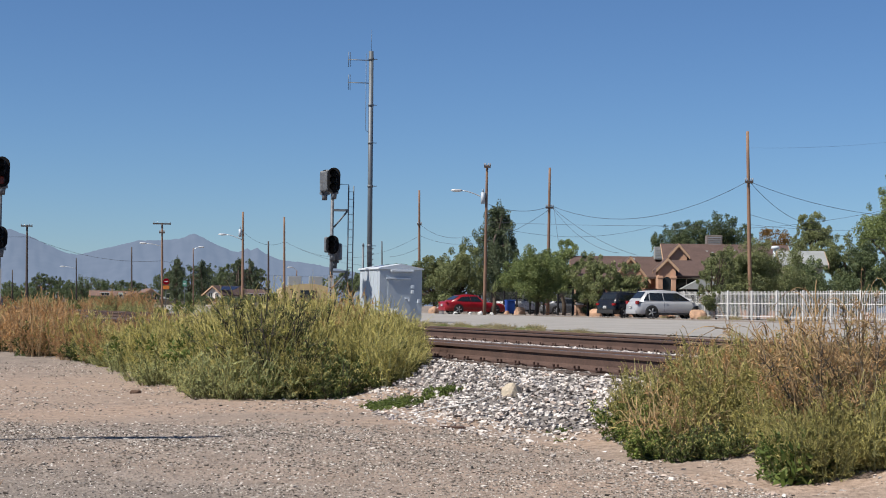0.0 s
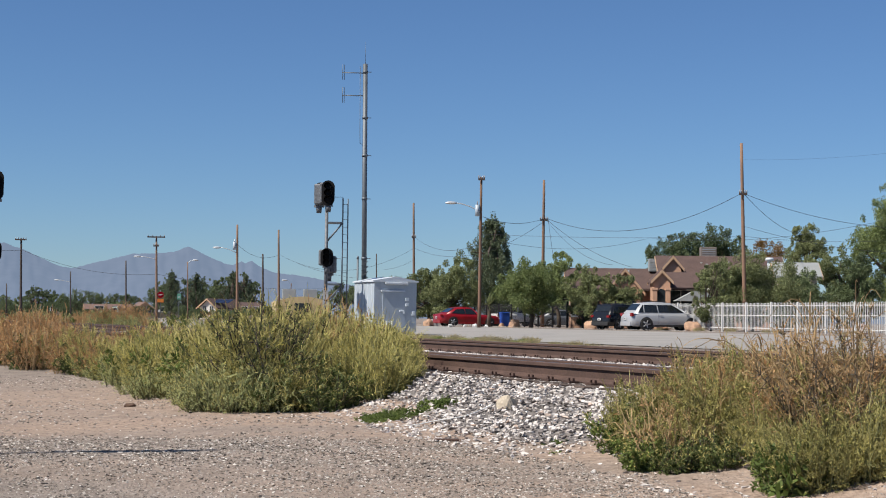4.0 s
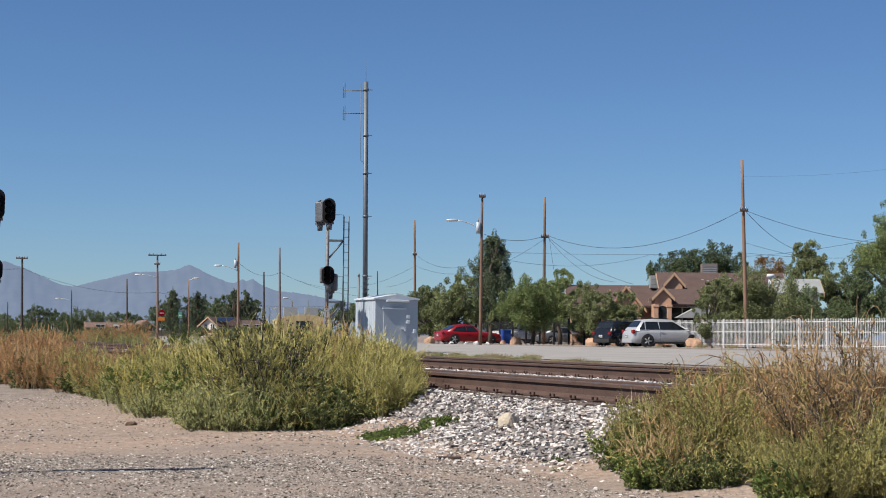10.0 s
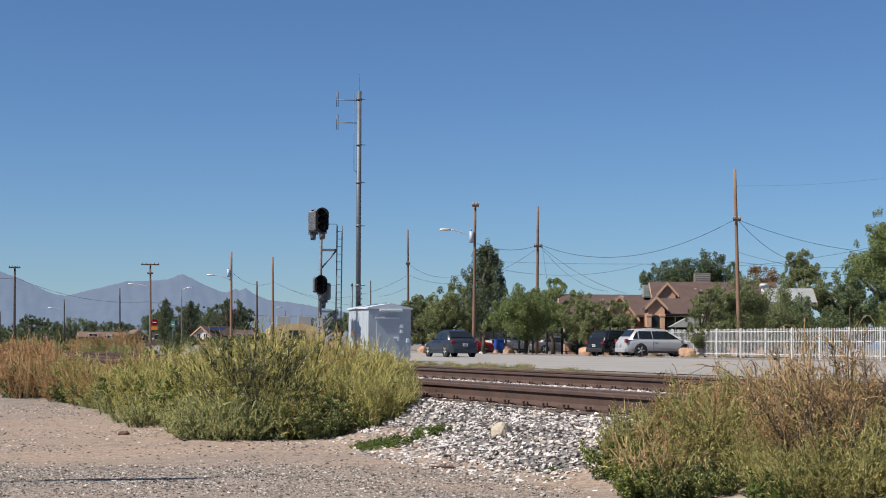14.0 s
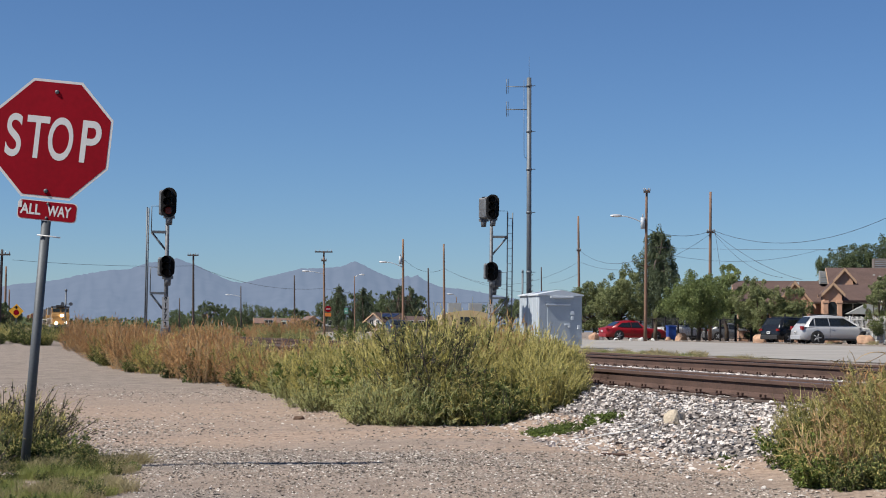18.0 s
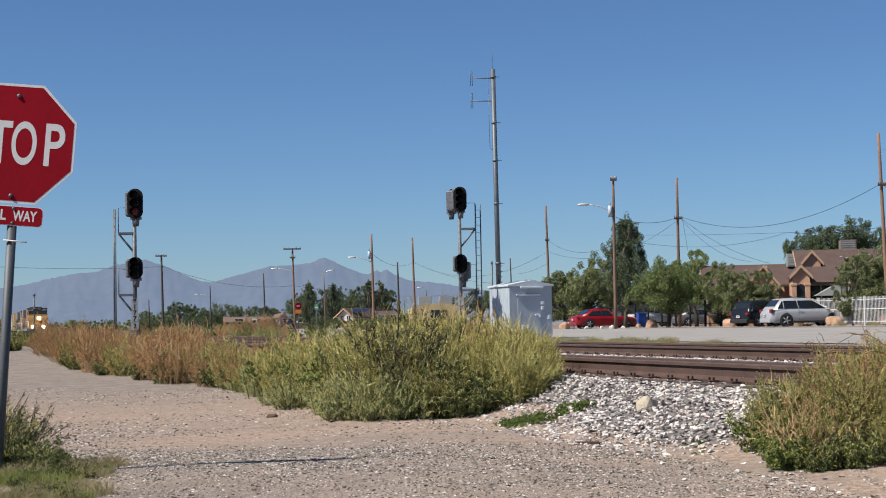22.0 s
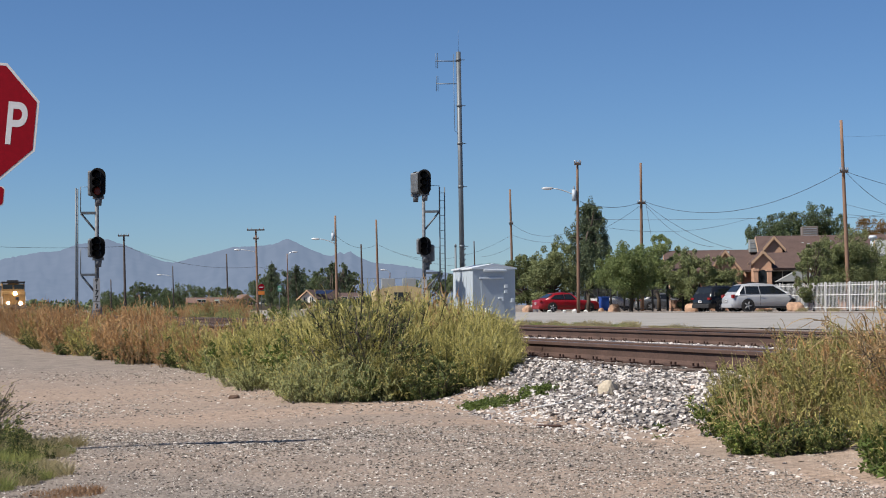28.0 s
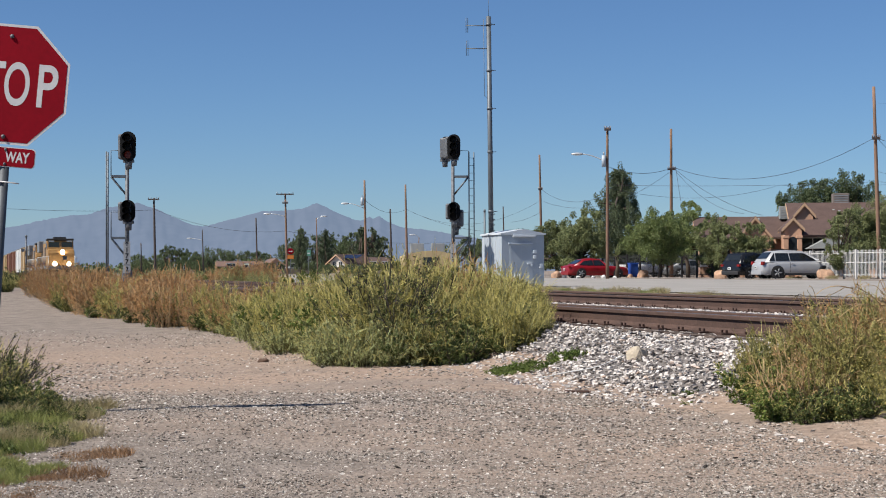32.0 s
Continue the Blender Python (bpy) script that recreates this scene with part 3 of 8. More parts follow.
def rubble(name, m, sx, sy, sz, material, label, category, seed=1, parent=None, group=""):
    """One lumpy rock, flattened below."""
    bm = B()
    bmesh.ops.create_icosphere(bm, subdivisions=3, radius=1.0)
    for v in bm.verts:
        c = v.co.copy()
        k = 1 + 0.3 * noise.noise(c * 1.3 + Vector((seed * 7.1, 0, 0))) + 0.07 * noise.noise(c * 4 + Vector((0, seed * 3.3, 0)))
        q = Vector((math.copysign(abs(c.x) ** 0.85, c.x), math.copysign(abs(c.y) ** 0.85, c.y), math.copysign(abs(c.z) ** 0.85, c.z)))
        v.co = Vector((q.x * sx * k, q.y * sy * k, max(-0.3, q.z) * sz * k))
    ob = obj(name, bm, material, parent)
    ob.matrix_basis = m
    return tagged(ob, label, category, group)


M["cream_stone"] = mat("cream_limestone", (0.44, 0.376, 0.288), 0.9, 0, 0.2, 4, 40, 0.4)
M["brown_rock"] = mat("brown_stone", (0.13, 0.08, 0.055), 0.9, 0, 0.3, 6, 40, 0.4)
M["tan_rock"] = mat("tan_sandstone", (0.4, 0.248, 0.16), 0.9, 0, 0.3, 2.5, 25, 0.5)
v = Vector((1.95, 15.41, 0.30))
rubble("rock", pose(v.x, v.y, v.z + 0.02, 0, 8, 35), 0.11, 0.09, 0.13, M["cream_stone"], "cream block of stone lying on the ballast slope", "rock", 3)
v = Vector((-2.24, 20.17, 0.10))
rubble("rock", pose(v.x, v.y, ground_z(v.x, v.y) + 0.01, 0, 0, 20), 0.075, 0.03, 0.04, M["brown_rock"], "small flat brown stone on the bare dirt", "rock", 5)
v = Vector((1.22, 13.95, 0.08))
ob = obj("rail_scrap", box(B(), -0.11, 0.11, -0.03, 0.03, 0, 0.02, 0.006), M["steel_rust"])
ob.matrix_basis = pose(v.x, v.y, ground_z(v.x, v.y) + 0.004, 0, 0, -4)
tagged(ob, "flat dark scrap of rusted steel on the gravel", "scrap metal")
# a pale strap lying over the foot of the ballast
bm = B()
a, b = Vector((0.98, 15.70, 0.14)), Vector((1.82, 15.45, 0.16))
pts = []
for i in range(15):
    f = i / 14
    q = a.lerp(b, f) + Vector((0, 0.10 * math.sin(f * 7), 0))
    pp, pts_s = q.x * N_DIR.x + q.y * N_DIR.y, q.x * T_DIR.x + q.y * T_DIR.y
    q.z = max(ground_z(q.x, q.y), bed_z(pp, pts_s)) + 0.035
    pts.append(q)
tube(bm, pts, 0.005, 5)
tagged(obj("plastic_strap", bm, M["white_sign"]), "thin pale plastic strap lying over the stones", "strap")


# ---- signals, radio mast and equipment house ----
def text(name, words, size, m, material, parent, depth=0.002, squash=1.0, label="", bold=0.0):
    cu = bpy.data.curves.new(name, "FONT")
    cu.body, cu.size, cu.extrude, cu.align_x, cu.align_y, cu.offset = words, size, depth, "CENTER", "CENTER", bold
    tmp = new("tmp", cu)
    dg = bpy.context.evaluated_depsgraph_get()
    me = bpy.data.meshes.new_from_object(tmp.evaluated_get(dg))
    bpy.data.objects.remove(tmp)
    me.transform(Matrix.Diagonal((squash, 1, 1, 1)))
    me.transform(m)
    me.materials.clear()
    me.materials.append(material)
    me.name = name
    ob = new(name, me)
    ob.parent = parent
    return tagged(ob, label) if label else ob


def oval(w, h, n=28):
    r = w / 2
    out = []
    for i in range(n):
        a = 2 * math.pi * i / n
        out.append((r * math.cos(a), r * math.sin(a) + (h / 2 - r) * (1 if math.sin(a) >= 0 else -1)))
    return out


M["plate_grey"] = mat("weathered_white_plate", (0.32, 0.328, 0.336), 0.6, 0, 0.15, 6, 40, 0.03)


def signal_head(th, m, w, h, lit=False):
    """A tall oval background with three hooded lenses, and its housing behind. Faces -y."""
    bm = prism(B(), oval(w, h), 0.02)
    bmesh.ops.transform(bm, matrix=m @ pose(0, 0, 0, 90, 0, 0), verts=bm.verts)
    back = part("background", bm, M["black"], th, "black oval signal background")
    n = 3
    bm2 = B()
    for k in range(n):
        z = (1 - k) * h * 0.27
        hood = B()
        seg = 14
        r = w * 0.27
        rings = []
        for yy in (0.0, -0.34):
            rings.append([hood.verts.new((r * math.cos(math.pi * (-0.2 + 1.4 * i / seg)), yy, z + r * math.sin(math.pi * (-0.2 + 1.4 * i / seg)))) for i in range(seg + 1)])
        for i in range(seg):
            hood.faces.new((rings[0][i], rings[0][i + 1], rings[1][i + 1], rings[1][i]))
        bmesh.ops.transform(hood, matrix=m @ pose(0, -0.02, 0), verts=hood.verts)
        part("hood", hood, M["black"], back)
        ln = B()
        rod(ln, (0, -0.022, z), (0, -0.04, z), r * 0.9, r * 0.75, 18)
        bmesh.ops.transform(ln, matrix=m, verts=ln.verts)
        part("lens", ln, M["red_lens"] if (lit and k == 2) else M["lens"], back)
    bm = box(B(), -w * 0.33 - 0.17, w * 0.30, 0.02, 0.36, -h * 0.42, h * 0.42, 0.06)
    bmesh.ops.transform(bm, matrix=m, verts=bm.verts)
    part("housing", bm, M["silver_paint"], th, "aluminium-painted signal housing")
    bm = rod(B(), (0, 0.12, -h * 0.42), (0, 0.12, -h * 0.42 - 0.32), 0.13, 0.1, 12)
    box(bm, -0.17, 0.17, 0.0, 0.24, -h * 0.42 - 0.1, -h * 0.42)
    bmesh.ops.transform(bm, matrix=m, verts=bm.verts)
    part("head_bracket", bm, M["silver_paint"], th)


def signal(base, ladder, scale, number, label, second_heads=False, lit=False, turn=0.0):
    """A two-headed mast signal; ladder is -1 or 1, the side of its service ladder. Heights in metres over its base."""
    th = thing("railway_signal", pose(*base, 0, 0, turn), label, "railway signal", "railway signals")
    k = scale
    bm = rod(B(), (0, 0.12, 0), (0, 0.12, 4.2 * k), 0.075, 0.065, 14)
    part("mast", bm, M["silver_paint"], th)
    bm = box(B(), -0.3, 0.3, -0.18, 0.42, -0.5, 0.12, 0.03)
    part("foundation", bm, M["kerb"], th)
    bm = box(B(), -0.16, 0.16, -0.04, 0.28, 0.12, 0.55, 0.03)
    part("junction_box", bm, M["silver_paint"], th)
    signal_head(th, pose(0.04, -0.05, 4.63 * k, 0, 0, -6), 0.52, 1.0, lit)
    if second_heads:
        signal_head(th, pose(-0.27, 0.45, 4.60 * k, 0, 0, 162), 0.50, 0.98)
        signal_head(th, pose(0.14, 0.5, 2.28 * k, 0, 0, 170), 0.40, 0.8)
    signal_head(th, pose(0.03, -0.05, 2.50 * k, 0, 0, -6), 0.50, 0.74)
    # ladder
    lx = ladder * 0.52 * k
    # the ladder of the one is seen edge-on, that of the other aslant
    ends = ((lx - 0.16, 0.2), (lx - 0.13, 0.55)) if ladder < 0 else ((lx + 0.02, 0.3), (lx + 0.22, 0.4))
    for dx, dy in ends:
        bm = rod(B(), (dx, dy, 0.0), (dx, dy, 4.48 * k), 0.024, 0.024, 8)
        part("ladder_rail", bm, M["galv"], th)
    for i in range(int(4.4 * k / 0.3)):
        bm = rod(B(), (*ends[0], 0.3 + i * 0.3), (*ends[1], 0.3 + i * 0.3), 0.010, 0.010, 6)
        part("ladder_rung", bm, M["galv"], th)
    for zz in (3.66 * k, 1.62 * k):
        bm = box(B(), min(0, lx), max(0, lx), 0.06, 0.5, zz - 0.035, zz + 0.035)
        plat = part("platform", bm, M["galv"], th, "small steel service platform")
        bm = rod(B(), (0, 0.14, zz - 0.65 * k), (lx, 0.14, zz - 0.02), 0.035, 0.035, 8)
        part("brace", bm, M["galv"], plat)
        bm = tube(B(), [(lx, 0.08, zz), (lx, 0.08, zz + 0.85 * k), (lx * 0.3, 0.08, zz + 0.85 * k)], 0.016, 6)
        part("guard_rail", bm, M["galv"], plat)
    # number plates
    y = -0.06
    for i, ch in enumerate(number[0]):
        z = 1.40 * k - i * 0.19 * k
        bm = box(B(), -0.11, 0.11, y - 0.006, y, z - 0.092 * k, z + 0.092 * k)
        plate = part("number_plate", bm, M["plate_grey"], th, "white plate with a black figure")
        text("figure", ch, 0.21 * k, pose(0, y - 0.008, z, 90, 0, 0), M["black"], plate, 0.001, 1.0, "", 0.006)
    z = 1.40 * k - 4.3 * 0.19 * k
    bm = box(B(), -0.12, 0.12, y - 0.006, y, z - 0.13 * k, z + 0.13 * k)
    plate = part("number_plate", bm, M["plate_grey"], th, "white plate with a black figure")
    text("figure", number[1], 0.21 * k, pose(0, y - 0.008, z, 90, 0, 0), M["black"], plate, 0.001, 1.0, "", 0.006)
    return th


signal((-10.27, 52.00, 0.70), -1, 1.0, ("8177", "2"), "two-headed black railway signal with silver mast and a dim red light", lit=True, turn=8)
signal((0.58, 62.00, 0.56), 1, 1.19, ("8177", "1"), "two-headed black railway signal with extra heads facing away", second_heads=True)


def radio_mast():
    base, top = Vector((2.18, 64.50, 0.73)), Vector((2.09, 64.50, 11.62))
    th = thing("radio_mast", pose(base.x, base.y, 0.5), "tall slim galvanised radio mast with two dipole aerials", "radio mast")
    t = top - Vector((base.x, base.y, 0.5))
    bm = rod(B(), (0, 0, 0), t, 0.105, 0.095, 16)
    part("mast", bm, M["galv"], th)
    for f in (0.06, 0.28, 0.5, 0.66, 0.8, 0.97):
        c = t * f
        part("collar", rod(B(), c - Vector((0, 0, 0.05)), c + Vector((0, 0, 0.05)), 0.115, 0.115, 16), M["galv"], th)
        part("step_bolt", rod(B(), c, c + Vector((0.26, -0.02, 0)), 0.015, 0.015, 6), M["galv"], th)
    for zz in (t.z - 0.38, t.z - 1.32):
        c = t * (zz / t.z)
        arm = part("aerial_arm", rod(B(), c, c + Vector((-0.95, -0.05, 0)), 0.02, 0.02, 8), M["galv"], th)
        part("dipole", tube(B(), [c + Vector((-0.86, -0.05, -0.3)), c + Vector((-0.86, -0.05, 0.32)), c + Vector((-0.93, -0.05, 0.32)), c + Vector((-0.93, -0.05, -0.3))], 0.012, 6), M["galv"], arm, "folded dipole aerial")
    part("whip_aerial", rod(B(), t, t + Vector((0, 0, 0.9)), 0.008, 0.004, 6), M["galv"], th)
    c1, c2 = t * 0.99, t * 0.70
    part("feed_pipe", tube(B(), [c1 + Vector((-0.21, -0.06, 0)), t * 0.74 + Vector((-0.21, -0.06, 0)), t * 0.705 + Vector((-0.2, -0.06, 0)), c2 + Vector((-0.1, -0.06, 0))], 0.011, 8), M["galv"], th, "thin feed line beside the mast")
    for k in range(12):
        z0 = 0.4 + k * 0.22
        part("cable_strap", tube(B(), [(-0.13, -0.08, z0), (0.02, -0.14, z0 + 0.1), (0.13, -0.06, z0 + 0.2)], 0.018, 5), M["post_galv"], th)
    return th


radio_mast()


def equipment_house():
    c = Vector((4.16, 62.00, 0.56))
    W, L, H = 1.78, 2.35, 2.0
    # the corner nearest the road and the camera stands at c
    o = c + Matrix.Rotation(-TH, 3, "Z") @ Vector((-W / 2, L / 2, 0))
    th = thing("equipment_house", pose(o.x, o.y, 0.60, 0, 0, 17.5), "pale grey steel railway equipment house with a shallow gabled roof", "equipment house")
    part("wall", box(B(), -W / 2, W / 2, -L / 2, L / 2, 0.05, H, 0.012), M["case"], th)
    part("base", box(B(), -W / 2 + 0.05, W / 2 - 0.05, -L / 2 + 0.05, L / 2 - 0.05, -0.25, 0.06), M["kerb"], th)
    bm = prism(B(), [(-W / 2 - 0.06, H), (W / 2 + 0.06, H), (W / 2 + 0.06, H + 0.05), (0, H + 0.22), (-W / 2 - 0.06, H + 0.05)], L + 0.12)
    bmesh.ops.transform(bm, matrix=pose(0, L / 2 + 0.06, 0, 90, 0, 0), verts=bm.verts)
    part("roof", bm, M["case_trim"], th, "white-edged shallow gable roof")
    y = -L / 2
    d = part("door", box(B(), -0.55, 0.42, y - 0.03, y - 0.004, 0.12, 1.62, 0.008), M["case"], th)
    part("drip_rail", box(B(), -0.62, 0.38, y - 0.09, y - 0.03, 1.62, 1.68, 0.006), M["case_trim"], d)
    # handle and padlock coloured white for the sun's highlight on them
    part("door_handle", box(B(), 0.16, 0.36, y - 0.07, y - 0.03, 0.84, 0.90, 0.01), M["case_trim"], d)
    part("padlock", box(B(), 0.30, 0.38, y - 0.08, y - 0.03, 0.76, 0.84, 0.01), M["case_trim"], d)
    part("vent_hood", box(B(), -0.45, 0.5, y - 0.12, y - 0.004, H - 0.10, H - 0.01, 0.02), M["case_trim"], th, "long pale vent hood under the gable")
    for x, z, w, hh in ((0.45, 1.33, 0.14, 0.13), (0.45, 1.13, 0.12, 0.13), (0.72, 0.78, 0.12, 0.16), (-0.28, 0.33, 0.05, 0.22), (-0.17, 0.36, 0.05, 0.22), (-0.38, 0.36, 0.05, 0.22)):
        part("outlet_box", box(B(), x - w / 2 + 0.02, x + w / 2 + 0.02, y - 0.09, y - 0.004, z - hh / 2, z + hh / 2, 0.012), M["case_trim"], th)
    part("side_hood", box(B(), W / 2, W / 2 + 0.32, -0.2, 0.35, 1.40, 1.78, 0.02), M["case_trim"], th, "small hood on the side wall")
    for k in range(5):
        part("wall_seam", box(B(), -W / 2 - 0.012, -W / 2 - 0.002, y + 0.25 + k * 0.46, y + 0.28 + k * 0.46, 0.08, H - 0.02), M["case_trim"], th)
    return th


equipment_house()

M["cabinet_grey"] = mat("grey_metal_cabinet", (0.256, 0.28, 0.304), 0.5, 0.2, 0.1, 2, 20, 0.03)
v = Vector((1.94, 66.00, 0.91))
th = thing("instrument_post", pose(v.x, v.y, 0.45), "slim grey conduit post beside the equipment house", "conduit post")
part("post", rod(B(), (0, 0, 0), (0, 0, 3.2), 0.04, 0.04, 8), M["galv"], th)
part("cap", rod(B(), (0, 0, 3.2), (0, 0, 3.32), 0.055, 0.03, 8), M["galv"], th)


# ---- stop sign ----
def stop_sign():
    c = Vector((-3.274, 12.00, 2.633))          # middle of the octagon
    th = thing("stop_sign", pose(c.x - 0.155, c.y, 0.0, 0, 0, 0), "red all-way stop sign on a leaning galvanised post", "stop sign")
    lean = pose(0, 0, 0, 0, 3.6, 0)
    zc = c.z
    bm = rod(B(), (0, 0, -0.3), (0, 0, zc - 0.55), 0.036, 0.036, 16)
    bmesh.ops.transform(bm, matrix=lean, verts=bm.verts)
    part("post", bm, M["post_galv"], th, "round grey galvanised post")
    bm = tube(B(), [(-0.05, -0.04, zc - 0.74), (0.05, -0.045, zc - 0.745), (0.13, -0.04, zc - 0.75)], 0.006, 6)
    bmesh.ops.transform(bm, matrix=lean, verts=bm.verts)
    part("wire_tie", bm, M["white_sign"], th)
    r = 0.457 / math.cos(radians(22.5))
    octo = [(r * math.cos(radians(22.5 + 45 * i)), r * math.sin(radians(22.5 + 45 * i))) for i in range(8)]
    up = lean @ pose(0, -0.037, zc, 90, 0, 0) @ pose(0, 0, 0, 0, 0, -1.6)

    def flat(name, outline, z0, d, material, parent, label="", m=up):
        b2 = prism(B(), outline, d, z0=z0)
        bmesh.ops.transform(b2, matrix=m, verts=b2.verts)
        return part(name, b2, material, parent, label)
    plate = flat("sign_plate", octo, 0, 0.004, M["white_sign"], th, "white-bordered octagonal plate")
    flat("red_face", [(x * 0.957, y * 0.957) for x, y in octo], 0.0045, 0.0015, M["red_sign"], plate, "red sign face")
    for ch, x, sq in (("S", -0.295, 0.64), ("T", -0.115, 0.64), ("O", 0.068, 0.55), ("P", 0.292, 0.72)):
        text("letter", ch, 0.46, up @ pose(x, -0.012, 0.0065), M["white_sign"], plate, 0.0008, sq, "white letter " + ch, 0.006)
    for y in (0.365, -0.40):
        b2 = B()
        bmesh.ops.create_uvsphere(b2, u_segments=12, v_segments=8, radius=0.017)
        bmesh.ops.transform(b2, matrix=up @ pose(0, y, 0.008), verts=b2.verts)
        part("bolt", b2, M["galv"], plate, smooth=True)
    low = lean @ pose(0.012, -0.037, zc - 0.552, 90, 0, 0) @ pose(0, 0, 0, 0, 0, -1.6)
    rr = [(math.copysign(0.23, cx) + 0.03 * math.cos(radians(a)) - math.copysign(0.03, cx), math.copysign(0.076, cy) + 0.03 * math.sin(radians(a)) - math.copysign(0.03, cy))
          for cx, cy, a0 in ((1, 1, 0), (-1, 1, 90), (-1, -1, 180), (1, -1, 270)) for a in (a0, a0 + 30, a0 + 60, a0 + 90)]
    pl = flat("plaque", rr, 0, 0.003, M["white_sign"], th, "small plaque under the octagon", low)
    flat("plaque_face", [(x * 0.97, y * 0.92) for x, y in rr], 0.0035, 0.0015, M["red_sign"], pl, "red plaque face", low)
    text("lettering", "ALL", 0.110, low @ pose(-0.128, 0, 0.0055), M["white_sign"], pl, 0.0006, 0.84, "white letters ALL", 0.003)
    text("lettering", "WAY", 0.110, low @ pose(0.092, -0.002, 0.0055), M["white_sign"], pl, 0.0006, 0.70, "white letters WAY", 0.003)
    for y in (0.055, -0.055):
        b2 = B()
        bmesh.ops.create_uvsphere(b2, u_segments=10, v_segments=6, radius=0.012)
        bmesh.ops.transform(b2, matrix=low @ pose(0, y, 0.006), verts=b2.verts)
        part("bolt", b2, M["galv"], pl, smooth=True)
    b2 = box(B(), -0.222, -0.198, 0.01, 0.06, 0.005, 0.008)
    bmesh.ops.transform(b2, matrix=low, verts=b2.verts)
    part("sticker", b2, M["white_sign"], pl)
    return th


stop_sign()


# ---- poles, lamps and wires ----
M["lamp_grey"] = mat("cast_lamp_grey", (0.496, 0.512, 0.528), 0.45, 0.3, 0.08, 3, 20, 0.02)
M["insul"] = mat("glazed_insulator", (0.24, 0.24, 0.256), 0.25, 0, 0.1, 3, 20, 0)


def pole(base, top, r, kind, label, arms=(), lamp=None, dark=False, can=None):
    """A utility pole from base to top; arms: metres below the top and half lengths; lamp: metres below the top, reach (negative to -x)."""
    b, t = Vector(base), Vector(top)
    g = ground_z(b.x, b.y)
    th = thing(kind, pose(b.x, b.y, g), label, kind.replace("_", " "), "roadside poles")
    t = t - Vector((b.x, b.y, g))
    n = 6
    bm = tube(B(), [t * (i / n) - (Vector((0, 0, 0.4)) if i == 0 else Vector()) for i in range(n + 1)], [r * (1 - 0.35 * i / n) for i in range(n + 1)], 12)
    part("shaft", bm, M["dark_wood"] if dark else M["pole_wood"], th)
    for dz, half in arms:
        c = t * (1 - dz / t.z)
        arm = part("crossarm", box(B(), c.x - half, c.x + half, c.y - r - 0.1, c.y - r, c.z - 0.07, c.z + 0.07, 0.01), M["dark_wood"], th)
        for x in (-half * 0.9, -half * 0.45, half * 0.45, half * 0.9):
            part("insulator", rod(B(), (c.x + x, c.y - r - 0.05, c.z + 0.07), (c.x + x, c.y - r - 0.05, c.z + 0.25), 0.04, 0.03, 8), M["insul"], arm)
        if half > 1.0:
            for sg in (-1, 1):
                part("brace", rod(B(), (c.x + sg * half * 0.75, c.y - r - 0.04, c.z - 0.07), (c.x, c.y - r, c.z - half * 0.7), 0.03, 0.03, 6), M["dark_wood"], arm)
    if lamp:
        dz, reach, rise = lamp
        c = t * (1 - dz / t.z)
        pts = [c + Vector((reach * f, -0.1 * f, rise * math.sin(f * 1.5))) for f in (0, 0.2, 0.4, 0.6, 0.8, 1.0)]
        arm = part("lamp_arm", tube(B(), pts, 0.035, 8), M["lamp_grey"], th)
        e = pts[-1]
        bm = B()
        bmesh.ops.create_uvsphere(bm, u_segments=14, v_segments=8, radius=1.0)
        bmesh.ops.transform(bm, matrix=pose(e.x + math.copysign(0.3, reach), e.y, e.z) @ Matrix.Diagonal((0.42, 0.16, 0.10, 1)), verts=bm.verts)
        part("lamp_head", bm, M["lamp_grey"], arm, "pale cobra-head street lamp", smooth=True)
    if can:
        c = t * (1 - can / t.z) + Vector((-r - 0.12, -0.05, 0))
        x = part("transformer", rod(B(), c - Vector((0, 0, 0.40)), c + Vector((0, 0, 0.36)), 0.14, 0.14, 14), M["case"], th, "grey pole transformer")
        part("bushing", rod(B(), c + Vector((0, 0, 0.36)), c + Vector((0, 0, 0.6)), 0.05, 0.03, 8), M["insul"], x)
    return th


pole((26.61, 95.00, 0.51), (26.33, 95.00, 12.23), 0.14, "utility_pole", "tall brown wooden utility pole at the white fence", arms=((3.15, 0.25),))
pole((11.15, 104.00, 0.48), (11.19, 104.00, 10.62), 0.12, "street_lamp", "brown wooden pole with a street lamp and transformer", lamp=(2.3, -1.7, 0.55), can=2.2, arms=((0.15, 0.22),))
pole((17.74, 120.00, 0.53), (17.77, 120.00, 11.96), 0.14, "utility_pole", "weathered brown wooden utility pole behind the trees", arms=((3.1, 0.3),))
pole((9.85, 150.00, 0.18), (9.66, 150.00, 12.21), 0.14, "utility_pole", "bare brown wooden utility pole", arms=((3.3, 0.2),))
pole((-6.89, 150.00, 0.31), (-7.02, 150.00, 9.83), 0.14, "street_lamp", "brown wooden pole with a street lamp and transformer", lamp=(2.7, -1.6, 0.5), can=2.0)
pole((-3.26, 165.00, 0.29), (-3.44, 165.00, 10.24), 0.14, "utility_pole", "bare brown wooden utility pole")
pole((-5.64, 190.00, 0.26), (-5.80, 190.00, 8.66), 0.14, "utility_pole", "short dark wooden utility pole", dark=True)
pole((-16.31, 170.00, 0.43), (-16.51, 170.00, 9.60), 0.14, "utility_pole", "wooden pole with a braced crossarm and a street lamp", arms=((0.1, 0.95), (1.05, 0.3)), lamp=(2.5, -1.7, 0.3))
